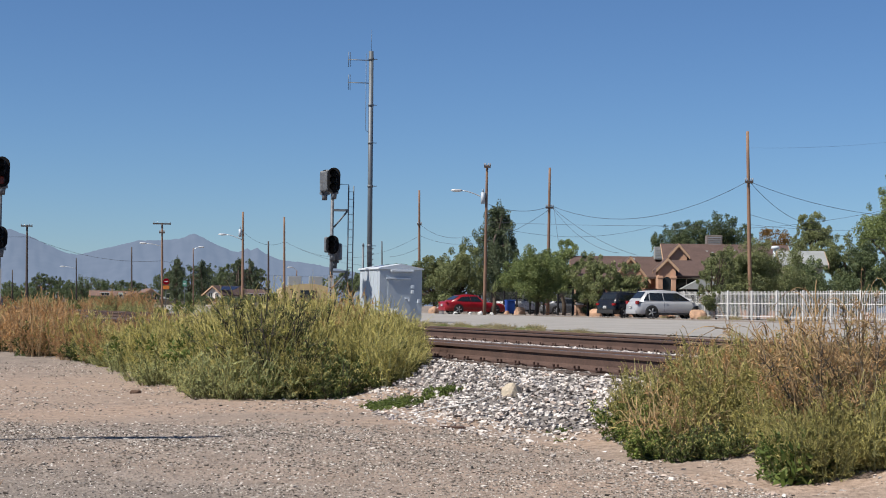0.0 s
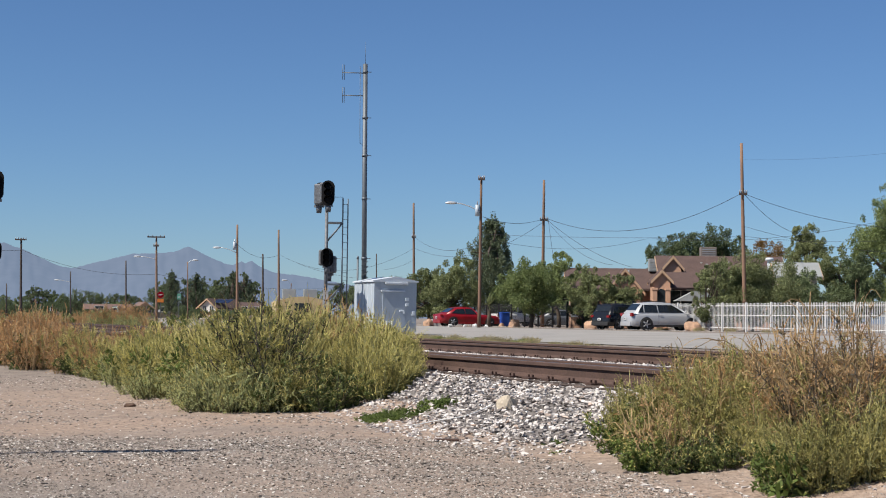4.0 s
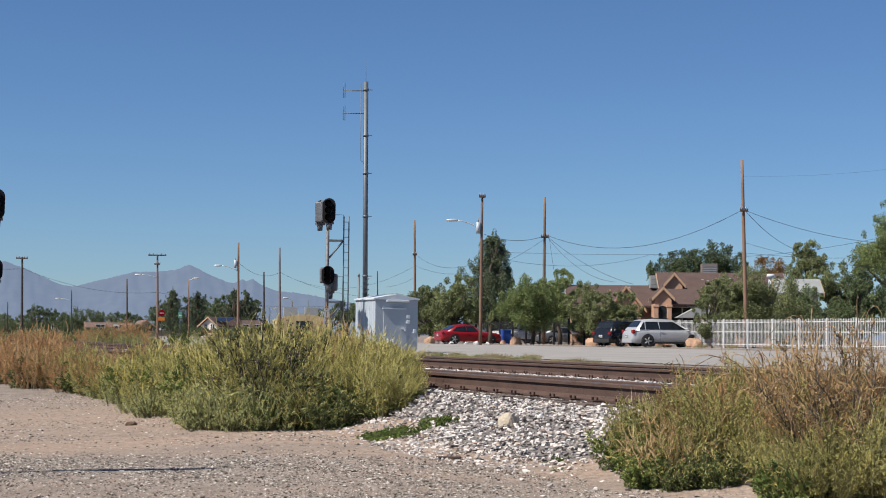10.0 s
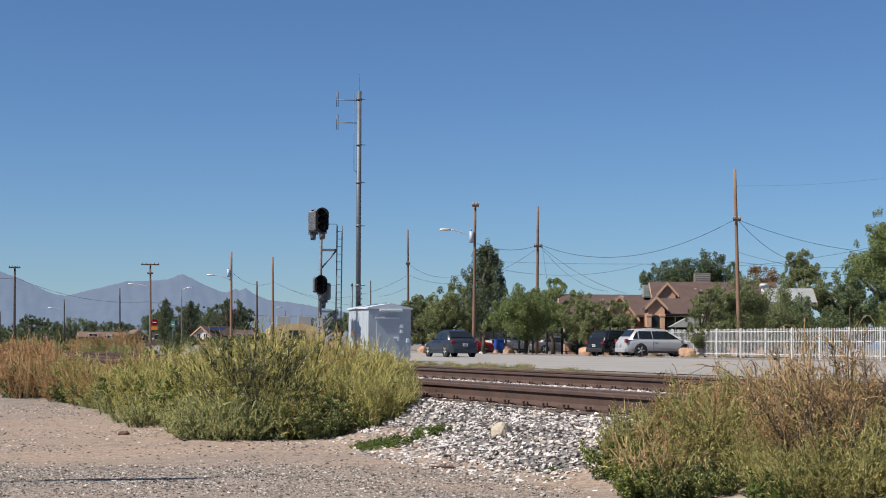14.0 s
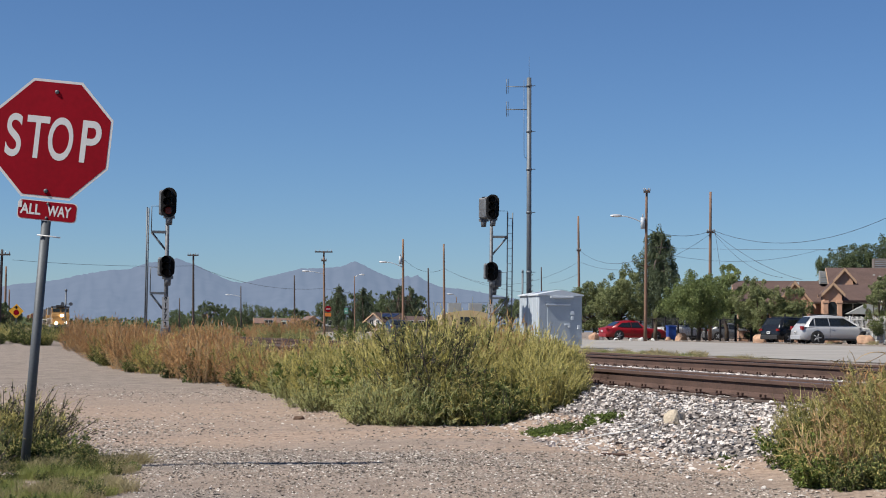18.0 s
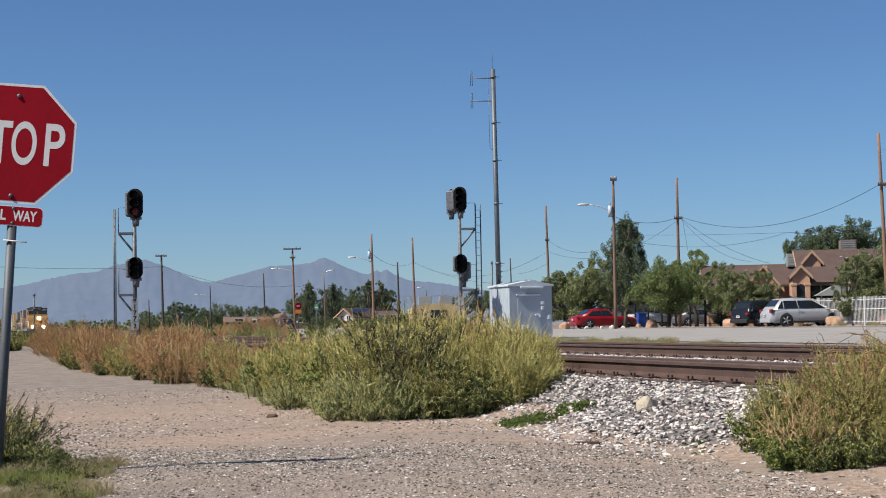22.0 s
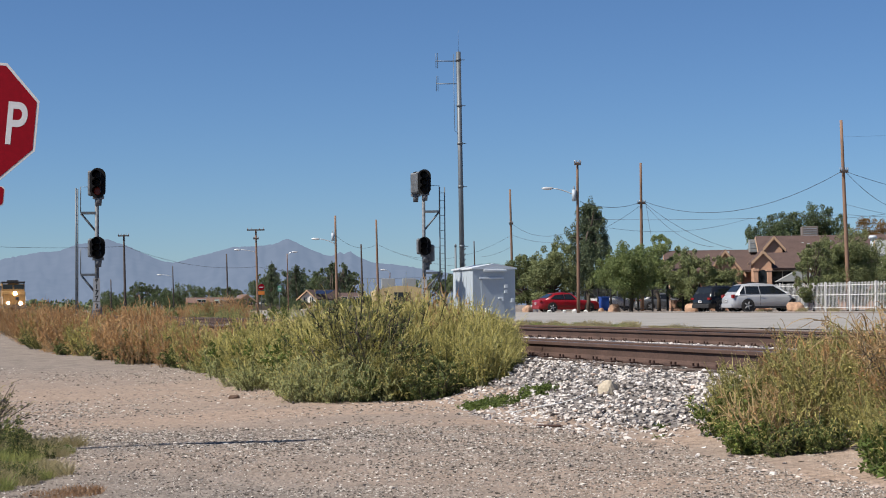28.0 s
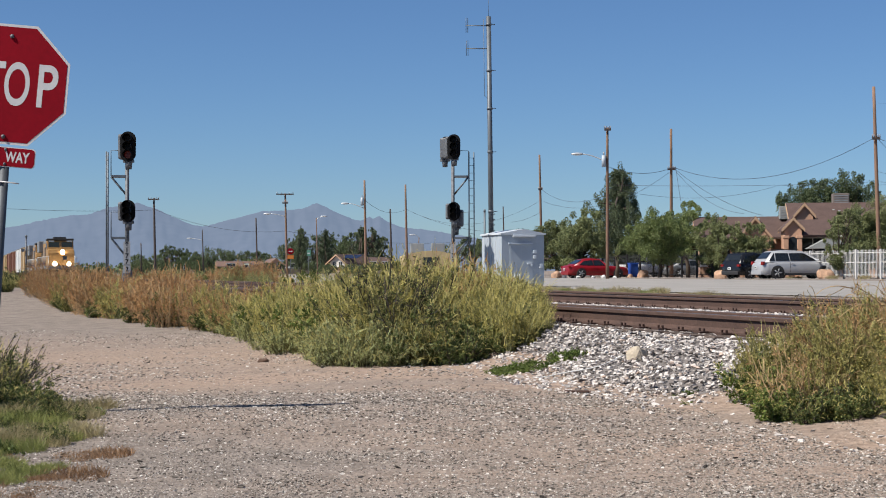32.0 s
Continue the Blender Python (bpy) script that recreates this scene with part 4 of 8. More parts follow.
pole((-30.52, 170.00, 0.58), (-30.67, 170.00, 9.14), 0.15, "utility_pole", "dark wooden utility pole with a crossarm", arms=((0.15, 0.6),), dark=True)
pole((-22.97, 200.00, 0.38), (-23.14, 200.00, 7.96), 0.12, "utility_pole", "thin dark wooden utility pole", dark=True)
pole((-16.09, 210.00, 0.31), (-16.26, 210.00, 8.29), 0.09, "street_lamp", "slim pole with a curved street lamp", lamp=(0.2, 0.75, 0.4))
pole((-35.76, 240.00, 0.26), (-35.93, 240.00, 7.55), 0.11, "street_lamp", "far slim pole with a street lamp", lamp=(1.6, -1.7, 0.3), dark=True)
pole((-48.92, 260.00, 0.31), (-49.06, 260.00, 5.98), 0.12, "utility_pole", "far dark wooden utility pole", dark=True)
pole((9.65, 230.00, -0.03), (9.47, 230.00, 10.53), 0.12, "utility_pole", "far dark wooden utility pole beyond the road", dark=True)
pole((-41.48, 220.00, 1.29), (-41.48, 220.00, 5.08), 0.09, "utility_pole", "far slim wooden utility pole", dark=True)
pole((-36.46, 120.00, 0.46), (-36.37, 120.00, 7.00), 0.14, "utility_pole", "dark wooden utility pole beside the dirt road", arms=((0.4, 0.7),), dark=True, can=1.2)
pole((-45.03, 150.00, 0.28), (-45.04, 150.00, 6.83), 0.13, "utility_pole", "wooden utility pole beside the dirt road")
pole((-56.56, 190.00, 0.18), (-56.59, 190.00, 5.52), 0.12, "utility_pole", "far wooden utility pole beside the dirt road")
pole((-2.92, 210.00, 0.73), (-2.57, 210.00, 5.61), 0.09, "street_lamp", "far slim lamp post with a curved arm", lamp=(0.1, -0.6, 0.5))


def wire(a, b, sag, r=0.012, n=14):
    a, b = Vector(a), Vector(b)
    pts = [a.lerp(b, i / n) - Vector((0, 0, sag * 4 * (i / n) * (1 - i / n))) for i in range(n + 1)]
    bm = tube(B(), pts, r, 5)
    return tagged(obj("overhead_wire", bm, M["wire"]), "thin dark overhead service wire", "wire", "overhead wires")


wire((17.85, 120.00, 9.05), (26.25, 95.00, 9.08), 1.6, 0.016)
wire((26.50, 95.00, 9.12), (38.12, 120.00, 8.09), 0.5, 0.016)
wire((17.85, 120.00, 9.05), (23.03, 112.00, 5.06), 0.5, 0.014)
wire((17.85, 120.00, 9.05), (22.10, 114.00, 5.27), 0.8, 0.012)
wire((11.34, 104.00, 7.99), (17.77, 120.00, 8.96), 0.4, 0.016)
wire((11.36, 104.00, 6.60), (25.63, 118.00, 7.53), 0.8, 0.010)
wire((25.63, 118.00, 7.53), (33.27, 90.00, 7.22), 0.6, 0.010)
wire((9.82, 150.00, 8.92), (11.18, 104.00, 6.18), 0.8, 0.012)
wire((9.84, 150.00, 7.84), (17.77, 120.00, 8.74), 1.6, 0.012)
wire((-6.88, 150.00, 7.85), (-3.34, 165.00, 7.65), 0.7, 0.014)
wire((-3.34, 165.00, 7.65), (4.28, 150.00, 4.94), 0.4, 0.012)
wire((-3.34, 165.00, 7.65), (9.73, 150.00, 7.84), 1.9, 0.012)
wire((-30.64, 170.00, 7.94), (-16.48, 170.00, 5.55), 0.9, 0.016)
wire((-16.48, 170.00, 5.55), (11.52, 230.00, 6.60), 1.4, 0.014)
wire((-44.47, 150.00, 7.46), (-30.64, 170.00, 7.86), 0.25, 0.016)
wire((26.50, 95.00, 9.12), (39.88, 95.00, 7.30), 0.8, 0.014)
wire((26.48, 95.00, 11.22), (39.86, 95.00, 12.48), 0.3, 0.004)
wire((11.36, 104.00, 6.83), (26.56, 95.00, 6.48), 0.15, 0.009)
wire((26.56, 95.00, 6.48), (35.13, 92.00, 6.25), 0.2, 0.009)
wire((26.55, 95.00, 7.10), (35.13, 92.00, 5.47), 0.3, 0.010)
wire((9.85, 150.00, 6.81), (7.42, 160.00, 6.10), 0.2, 0.012)
wire((18.11, 120.00, 9.05), (18.13, 117.00, 5.64), 0.1, 0.012)


# ---- vehicles ----
def paint(name, c, rough=0.35, metal=0.0):
    return mat(name, c, rough, metal, 0.06, 1.5, 30, 0.0)


M["glass_dark"] = mat("tinted_car_glass", (0.015, 0.018, 0.02), 0.06, 0, 0.1, 1, 10, 0, spec=0.6)
M["tyre"] = mat("tyre_rubber", (0.022, 0.022, 0.022), 0.9, 0, 0.2, 6, 40, 0.1)
M["rim"] = mat("alloy_rim", (0.288, 0.293, 0.302), 0.4, 0.25, 0.08, 4, 30, 0)
M["trim_black"] = mat("black_plastic_trim", (0.016, 0.016, 0.0176), 0.7, 0, 0.2, 4, 40, 0.05)
M["tail_red"] = mat("red_tail_lens", (0.216, 0.00576, 0.00576), 0.2, 0, 0.1, 6, 40, 0)
M["lamp_clear"] = mat("clear_headlamp", (0.52, 0.536, 0.56), 0.12, 0.2, 0.05, 6, 40, 0)
M["silver_car"] = paint("silver_car_paint", (0.368, 0.376, 0.392), 0.4, 0.2)
M["red_car"] = paint("red_car_paint", (0.207, 0.00544, 0.0087), 0.3)
M["black_car"] = paint("black_car_paint", (0.0096, 0.0104, 0.0128), 0.25)
M["slate_car"] = paint("slate_blue_car_paint", (0.032, 0.04, 0.0544), 0.3, 0.3)
M["grey_car"] = paint("grey_car_paint", (0.16, 0.168, 0.176), 0.35, 0.3)
M["white_car"] = paint("white_car_paint", (0.56, 0.56, 0.552), 0.35)
M["sage_car"] = paint("pale_green_car_paint", (0.288, 0.336, 0.288), 0.4)


def wheel(r=0.34, w=0.22):
    """A wheel with tyre, rim and spokes; it turns about its own x axis."""
    th = new("wheel")
    bm = B()
    seg, prof = 24, [(r * 0.66, -w / 2), (r * 0.93, -w / 2), (r, -w / 2 + 0.03), (r, w / 2 - 0.03), (r * 0.93, w / 2), (r * 0.66, w / 2)]
    rings = [[bm.verts.new((x, q * math.cos(2 * math.pi * k / seg), q * math.sin(2 * math.pi * k / seg))) for k in range(seg)] for q, x in prof]
    for a in range(len(prof)):
        b = (a + 1) % len(prof)
        for k in range(seg):
            bm.faces.new((rings[a][k], rings[a][(k + 1) % seg], rings[b][(k + 1) % seg], rings[b][k]))
    bmesh.ops.recalc_face_normals(bm, faces=bm.faces)
    me = bpy.data.meshes.new("tyre")
    bm.to_mesh(me)
    me.materials.append(M["tyre"])
    bm2 = B()
    rod(bm2, (-w * 0.34, 0, 0), (w * 0.34, 0, 0), r * 0.67, r * 0.67, 20)
    for sgn in (-1, 1):
        rod(bm2, (sgn * w * 0.1, 0, 0), (sgn * w * 0.5, 0, 0), r * 0.14, r * 0.10, 10)
        for k in range(5):
            a = 2 * math.pi * k / 5
            c, s = math.cos(a), math.sin(a)
            rod(bm2, (sgn * w * 0.44, c * r * 0.1, s * r * 0.1), (sgn * w * 0.40, c * r * 0.66, s * r * 0.66), r * 0.13, r * 0.10, 6)
    me2 = bpy.data.meshes.new("rim")
    bm2.to_mesh(me2)
    me2.materials.append(M["rim"])
    bpy.data.objects.remove(th)
    return me, me2


WHEELS = {}


def loft(bm, rings, mi=0, cap=True):
    vs = [[bm.verts.new(p) for p in r] for r in rings]
    n = len(vs[0])
    for a in range(len(vs) - 1):
        for k in range(n - 1):
            f = bm.faces.new((vs[a][k], vs[a][k + 1], vs[a + 1][k + 1], vs[a + 1][k]))
            f.material_index, f.smooth = mi, True
    if cap:
        bm.faces.new(vs[0][::-1])
        bm.faces.new(vs[-1])
    return vs


def car(name, m, L, W, H, material, label, style="sedan", wheel_r=0.33, group="", category="car"):
    """y runs forward; z = 0 is the ground. The shoulder line, the cabin and the glass follow the style."""
    th = thing(name, m, label, category, group)
    h = L / 2
    shoulder = {"sedan": 0.62, "suv": 0.60, "van": 0.615, "pickup": 0.58}[style] * H
    hood = {"sedan": 0.60, "suv": 0.62, "van": 0.57, "pickup": 0.62}[style] * H
    deck = {"sedan": 0.66, "suv": 0.60, "van": 0.60, "pickup": 0.58}[style] * H
    zl = 0.13 * H + 0.02
    st = [(-h, 0.80, zl + 0.12, deck * 0.80), (-h + 0.10, 0.92, zl + 0.02, deck * 0.95), (-h + 0.45, 0.98, zl, deck), (-h * 0.45, 1.0, zl, shoulder), (0, 1.0, zl, shoulder), (h * 0.35, 1.0, zl, shoulder * 0.985),
          (h * 0.55, 0.99, zl, hood), (h - 0.45, 0.95, zl, hood * 0.94), (h - 0.12, 0.86, zl + 0.03, hood * 0.82), (h, 0.74, zl + 0.10, hood * 0.66)]
    rings = []
    for y, kw, z0, z1 in st:
        w = W / 2 * kw
        half = [(w * 0.90, z0), (w * 0.985, z0 + (z1 - z0) * 0.18), (w, z0 + (z1 - z0) * 0.45), (w * 0.985, z0 + (z1 - z0) * 0.75), (w * 0.93, z1 - 0.03), (w * 0.82, z1), (0, z1 + 0.02)]
        rings.append([(-x, y, z) for x, z in half] + [(x, y, z) for x, z in half[-2::-1]])
    bm = B()
    loft(bm, rings)
    bmesh.ops.recalc_face_normals(bm, faces=bm.faces)
    body = part("body", bm, material, th, smooth=True)
    # cabin: y of the screen's foot and head at the front, of the roof's end and the foot at the back
    ya, yb, yc, yd = {"sedan": (0.30, 0.04, -0.50, -0.82), "suv": (0.36, 0.12, -0.78, -0.95), "van": (0.54, 0.08, -0.70, -0.93), "pickup": (0.34, 0.16, -0.18, -0.25)}[style]
    ya, yb, yc, yd = ya * h, yb * h, yc * h, yd * h
    wb, wt = W / 2 * 0.93, W / 2 * 0.72

    def prof(f):
        return [(ya, hood - 0.02), (yb, H * (0.955 if style == "sedan" else 0.97)), ((yb + yc) / 2, H), (yc, H * (0.955 if style in ("sedan", "van") else 0.985)), (yd, deck - 0.02)]
    # the painted cabin; the windows are panes set on it
    bm = B()
    pr = prof(0)
    rings = []
    for y, z in pr:
        f = max(0.0, (z - shoulder) / (H - shoulder))
        w = wb + (wt - wb) * f
        rings.append([(-wb + (0 if f < 0.5 else 0), y, shoulder - 0.05), (-w, y, z - 0.015), (-w * 0.8, y, z), (w * 0.8, y, z), (w, y, z - 0.015), (wb, y, shoulder - 0.05)])
    loft(bm, rings)
    bmesh.ops.recalc_face_normals(bm, faces=bm.faces)
    part("cabin", bm, material, th)
    for nm, (y0, z0), (y1, z1), n0, n1 in (("windscreen", (ya, hood), (yb, H * 0.965), 0.10, 0.08), ("rear_window", (yd, deck), (yc, H * 0.965), 0.30 if style in ("suv", "van") else 0.2, 0.10)):
        q = []
        for f in (n0, 1 - n1):
            y, z = y0 + (y1 - y0) * f, z0 + (z1 - z0) * f
            g_ = max(0.0, (z - shoulder) / (H - shoulder))
            w = (wb + (wt - wb) * g_) * 0.86
            o = 0.014 if y0 > y1 else -0.014
            q += [(-w, y + o, z + 0.012), (w, y + o, z + 0.012)]
        q = [q[0], q[1], q[3], q[2]]
        n = Vector((0, -0.02 if y0 > y1 else 0.02, -0.015))
        lo = [tuple(Vector(v_) + n) for v_ in q]
        part_ = raw(nm, q + lo, [(0, 1, 2, 3), (7, 6, 5, 4)] + [(i, (i + 1) % 4, 4 + (i + 1) % 4, 4 + i) for i in range(4)], M["glass_dark"], th)
        tagged(part_, "dark tinted glass")
    bm = B()
    rr = []
    ys = [yb + 0.10, yb - 0.05, (yb + yc) / 2, yc + 0.05, yc - 0.08]
    for i, y in enumerate(ys):
        z = np.interp(-y, [-a for a, _ in pr], [b for _, b in pr]) + 0.012
        rr.append([(-wt * 1.02, y, z - 0.05), (-wt * 0.97, y, z - 0.012), (-wt * 0.7, y, z + 0.004), (wt * 0.7, y, z + 0.004), (wt * 0.97, y, z - 0.012), (wt * 1.02, y, z - 0.05)])
    loft(bm, rr)
    bmesh.ops.recalc_face_normals(bm, faces=bm.faces)
    part("roof", bm, material, th, smooth=True)
    for sg in (-1, 1):
        def side(y, z, out=0.012):
            f = max(0.0, (z - shoulder) / (H - shoulder))
            return Vector((sg * (wb + (wt - wb) * f + out), y, z))
        ym = (yb + yc) / 2 + (0.05 if style == "pickup" else 0.1)
        zt, zb_ = H - (0.17 if style == "van" else 0.13), shoulder + 0.03
        back = {"sedan": 0.30, "suv": 0.30, "van": 0.26, "pickup": 0.05}[style]
        yf0, yf1 = ya - 0.30, yb + (ya - yb) * 0.12 - 0.10
        yr1, yr0 = yc + (0.10 if style != "sedan" else 0.02), yd + back + (0.12 if style == "sedan" else 0)
        yp = ym if style != "pickup" else -9
        yq = yp - 0.95
        three = [(yf0, yf1, yp + 0.02, yp - 0.05), (yp - 0.04, yp - 0.11, yq + 0.04, yq + 0.02), (yq - 0.03, yq - 0.05, yr0 + 0.02, yr1)]
        for a0, a1, c0, c1 in three if style == "van" else ([(yf0, yf1, yp + 0.02, yp - 0.05), (yp - 0.02, yp - 0.09, yr0, yr1)] if style != "pickup" else [(yf0, yf1, yr0, yr1)]):
            rim_ = [(a0, zb_), (a1, zt)] + [(c1, zt - ((0.11 if style == "van" else 0.05) if c1 == yr1 else 0)), (c0, zb_ + (0.05 if c0 == yr0 and style != "pickup" else 0))]
            q = [tuple(side(y, z, 0.006)) for y, z in rim_] + [tuple(side(y, z, -0.012)) for y, z in rim_]
            tagged(raw("side_window", q, [(0, 1, 2, 3), (7, 6, 5, 4)] + [(i, (i + 1) % 4, 4 + (i + 1) % 4, 4 + i) for i in range(4)], M["glass_dark"], th), "dark tinted glass")
        if style in ("suv", "van"):
            part("roof_rack", tube(B(), [(sg * wt * 0.85, yb - 0.2, H), (sg * wt * 0.85, yb - 0.3, H + 0.05), (sg * wt * 0.85, yc + 0.3, H + 0.045), (sg * wt * 0.85, yc + 0.2, H)], 0.018, 6), M["trim_black"], th)
        mir = B()
        bmesh.ops.create_uvsphere(mir, u_segments=10, v_segments=6, radius=1)
        bmesh.ops.transform(mir, matrix=pose(sg * (W / 2 + 0.06), ya - 0.28, shoulder + 0.08) @ Matrix.Diagonal((0.11, 0.07, 0.075, 1)), verts=mir.verts)
        part("mirror", mir, material, th, smooth=True)
        for yy in (ym + 0.25, ym - 0.75):
            if yy > -h * 0.7 and style != "pickup" or yy > ym:
                part("door_handle", box(B(), sg * W / 2 - 0.005, sg * W / 2 + 0.02, yy - 0.2, yy - 0.04, shoulder * 0.86, shoulder * 0.89, 0.005), material, body)
        for yy in (ym - 0.02, ya - 0.12, ym - 0.95):
            if yy > -h * 0.62:
                part("door_gap", box(B(), sg * W / 2 * 0.992 - 0.004, sg * W / 2 * 0.992 + 0.006, yy - 0.006, yy + 0.006, zl + 0.16, shoulder - 0.05), M["trim_black"], body)
        part("sill", box(B(), sg * W / 2 - 0.04, sg * W / 2 + 0.004, -h * 0.42, h * 0.42, zl - 0.02, zl + 0.10, 0.01), M["trim_black"] if style != "sedan" else material, th)
        tl = box(B(), sg * W / 2 * 0.68, sg * W / 2 * 0.95, -h + 0.0, -h + 0.16, deck * 0.79, deck * 0.93, 0.02) if style != "van" else box(B(), sg * W / 2 * 0.68, sg * W / 2 * 0.97, -h + 0.02, -h + 0.17, deck * 0.82, deck * 1.02, 0.02)
        part("tail_light", tl, M["tail_red"], th, "red tail light")
        part("headlight", box(B(), sg * W / 2 * 0.52, sg * W / 2 * 0.86, h - 0.22, h - 0.06, hood * 0.66, hood * 0.80, 0.03), M["lamp_clear"], th)
        for yy in (-h * 0.60, h * 0.60):
            bm = rod(B(), (sg * (W / 2 - 0.16), yy, wheel_r + 0.01), (sg * (W / 2 + 0.004), yy, wheel_r + 0.01), wheel_r * 1.10, wheel_r * 1.10, 24)
            part("wheel_arch", bm, M["trim_black"], th, "dark wheel arch")
            if wheel_r not in WHEELS:
                WHEELS[wheel_r] = wheel(wheel_r)
            w = new("wheel", WHEELS[wheel_r][0])
            w.parent = th
            w.matrix_basis = pose(sg * (W / 2 - 0.09), yy, wheel_r)
            tagged(w, "black tyre on an alloy rim")
            rm = new("rim", WHEELS[wheel_r][1])
            rm.parent = w
    part("bumper", box(B(), -W * 0.42, W * 0.42, -h - 0.03, -h + 0.1, zl + 0.02, zl + 0.26, 0.03), material if style != "suv" else M["trim_black"], th)
    part("bumper", box(B(), -W * 0.38, W * 0.38, h - 0.1, h + 0.03, zl + 0.02, zl + 0.24, 0.03), material, th)
    part("grille", box(B(), -W * 0.24, W * 0.24, h - 0.04, h + 0.012, hood * 0.5, hood * 0.68, 0.01), M["trim_black"], th)
    lp = part("license_plate", box(B(), -0.15, 0.15, -h - 0.045, -h - 0.03, deck * 0.60, deck * 0.60 + 0.15, 0.004), M["white_car"], th)
    part("plate_bar", box(B(), -0.10, 0.10, -h - 0.05, -h - 0.046, deck * 0.60 + 0.05, deck * 0.60 + 0.10), M["trim_black"], lp)
    if style == "pickup":
        part("bed_liner", box(B(), -W * 0.42, W * 0.42, -h + 0.12, yd - 0.05, deck - 0.03, deck + 0.005), M["trim_black"], th)
    return th


def park(px_pose, heading, *a, **k):
    v = Vector(px_pose)
    return car(k.pop("name"), pose(v.x, v.y, ground_z(v.x, v.y), 0, 0, -heading), *a, **k)


PARK = "parked vehicles"
park((21.50, 95.00, 0.71), 79, 4.95, 1.84, 1.72, M["silver_car"], "silver crossover parked nose-in at the white fence", name="crossover", style="van", wheel_r=0.38, group=PARK)
park((19.96, 99.00, 0.73), 58, 4.4, 1.80, 1.60, M["black_car"], "small black hatchback suv parked beside the silver one", name="suv", style="suv", wheel_r=0.34, group=PARK)
park((11.65, 117.00, 0.55), 74, 4.85, 1.85, 1.44, M["red_car"], "red sports sedan parked at the roadside", name="sedan", style="sedan", wheel_r=0.34, group=PARK)
park((21.25, 132.00, 0.68), 80, 4.6, 1.8, 1.45, M["grey_car"], "grey sedan parked behind the dark iron fence", name="sedan", style="sedan", group=PARK)
park((17.66, 134.00, 0.66), 60, 5.3, 1.95, 1.85, M["white_car"], "white pickup truck parked behind the dark iron fence", name="pickup", style="pickup", wheel_r=0.38, group=PARK, category="pickup truck")
park((-32.80, 270.00, -0.03), 100, 5.2, 1.95, 1.85, M["sage_car"], "pale green pickup truck parked at the far houses", name="pickup", style="pickup", wheel_r=0.38, group=PARK, category="pickup truck")
moving_car = car("sedan", pose(0, 0, 0), 4.1, 1.68, 1.46, M["slate_car"], "dark slate-blue sedan driving along the road", style="sedan", wheel_r=0.33, category="car")

# ---- train ----
M["armour"] = mat("yellow_locomotive_paint", (0.288, 0.16, 0.052), 0.5, 0, 0.12, 0.8, 15, 0.05)
M["loco_grey"] = mat("grey_locomotive_paint", (0.16, 0.168, 0.176), 0.55, 0, 0.15, 0.8, 15, 0.05)
M["underframe"] = mat("grimy_black_steel", (0.024, 0.0224, 0.0208), 0.85, 0.1, 0.3, 2, 20, 0.2)
M["boxcar_brown"] = mat("oxide_boxcar_paint", (0.16, 0.068, 0.04), 0.75, 0, 0.25, 0.7, 12, 0.1)
M["boxcar_tan"] = mat("tan_boxcar_paint", (0.336, 0.24, 0.128), 0.7, 0, 0.2, 0.7, 12, 0.1)
M["reefer_white"] = mat("white_car_side_paint", (0.576, 0.576, 0.56), 0.6, 0, 0.08, 0.6, 12, 0.05)
M["headlight"] = mat("lit_headlight", (1, 0.9, 0.7), 0.2, 0, 0.0, 1, 5, 0, emit=(1.0, 0.80, 0.55, 14.0))


def bogie(th, y, n=3):
    b = part("truck_frame", box(B(), -1.0, 1.0, y - 1.9, y + 1.9, 0.45, 0.85, 0.06), M["underframe"], th, "three-axle truck frame" if n == 3 else "truck frame")
    out = []
    for k in range(n):
        yy = (k - (n - 1) / 2) * 1.75
        bm = rod(B(), (-0.78, 0, 0), (0.78, 0, 0), 0.09, 0.09, 8)
        for sg in (-1, 1):
            rod(bm, (sg * 0.69, 0, 0), (sg * 0.82, 0, 0), 0.5, 0.5, 20)
            box(bm, sg * 0.83 - 0.01, sg * 0.83 + 0.01, -0.05, 0.05, 0.25, 0.4)
        w = part("wheelset", bm, M["underframe"], th)
        w.matrix_basis = pose(0, y + yy, 0.5)
        out.append(w)
    return out


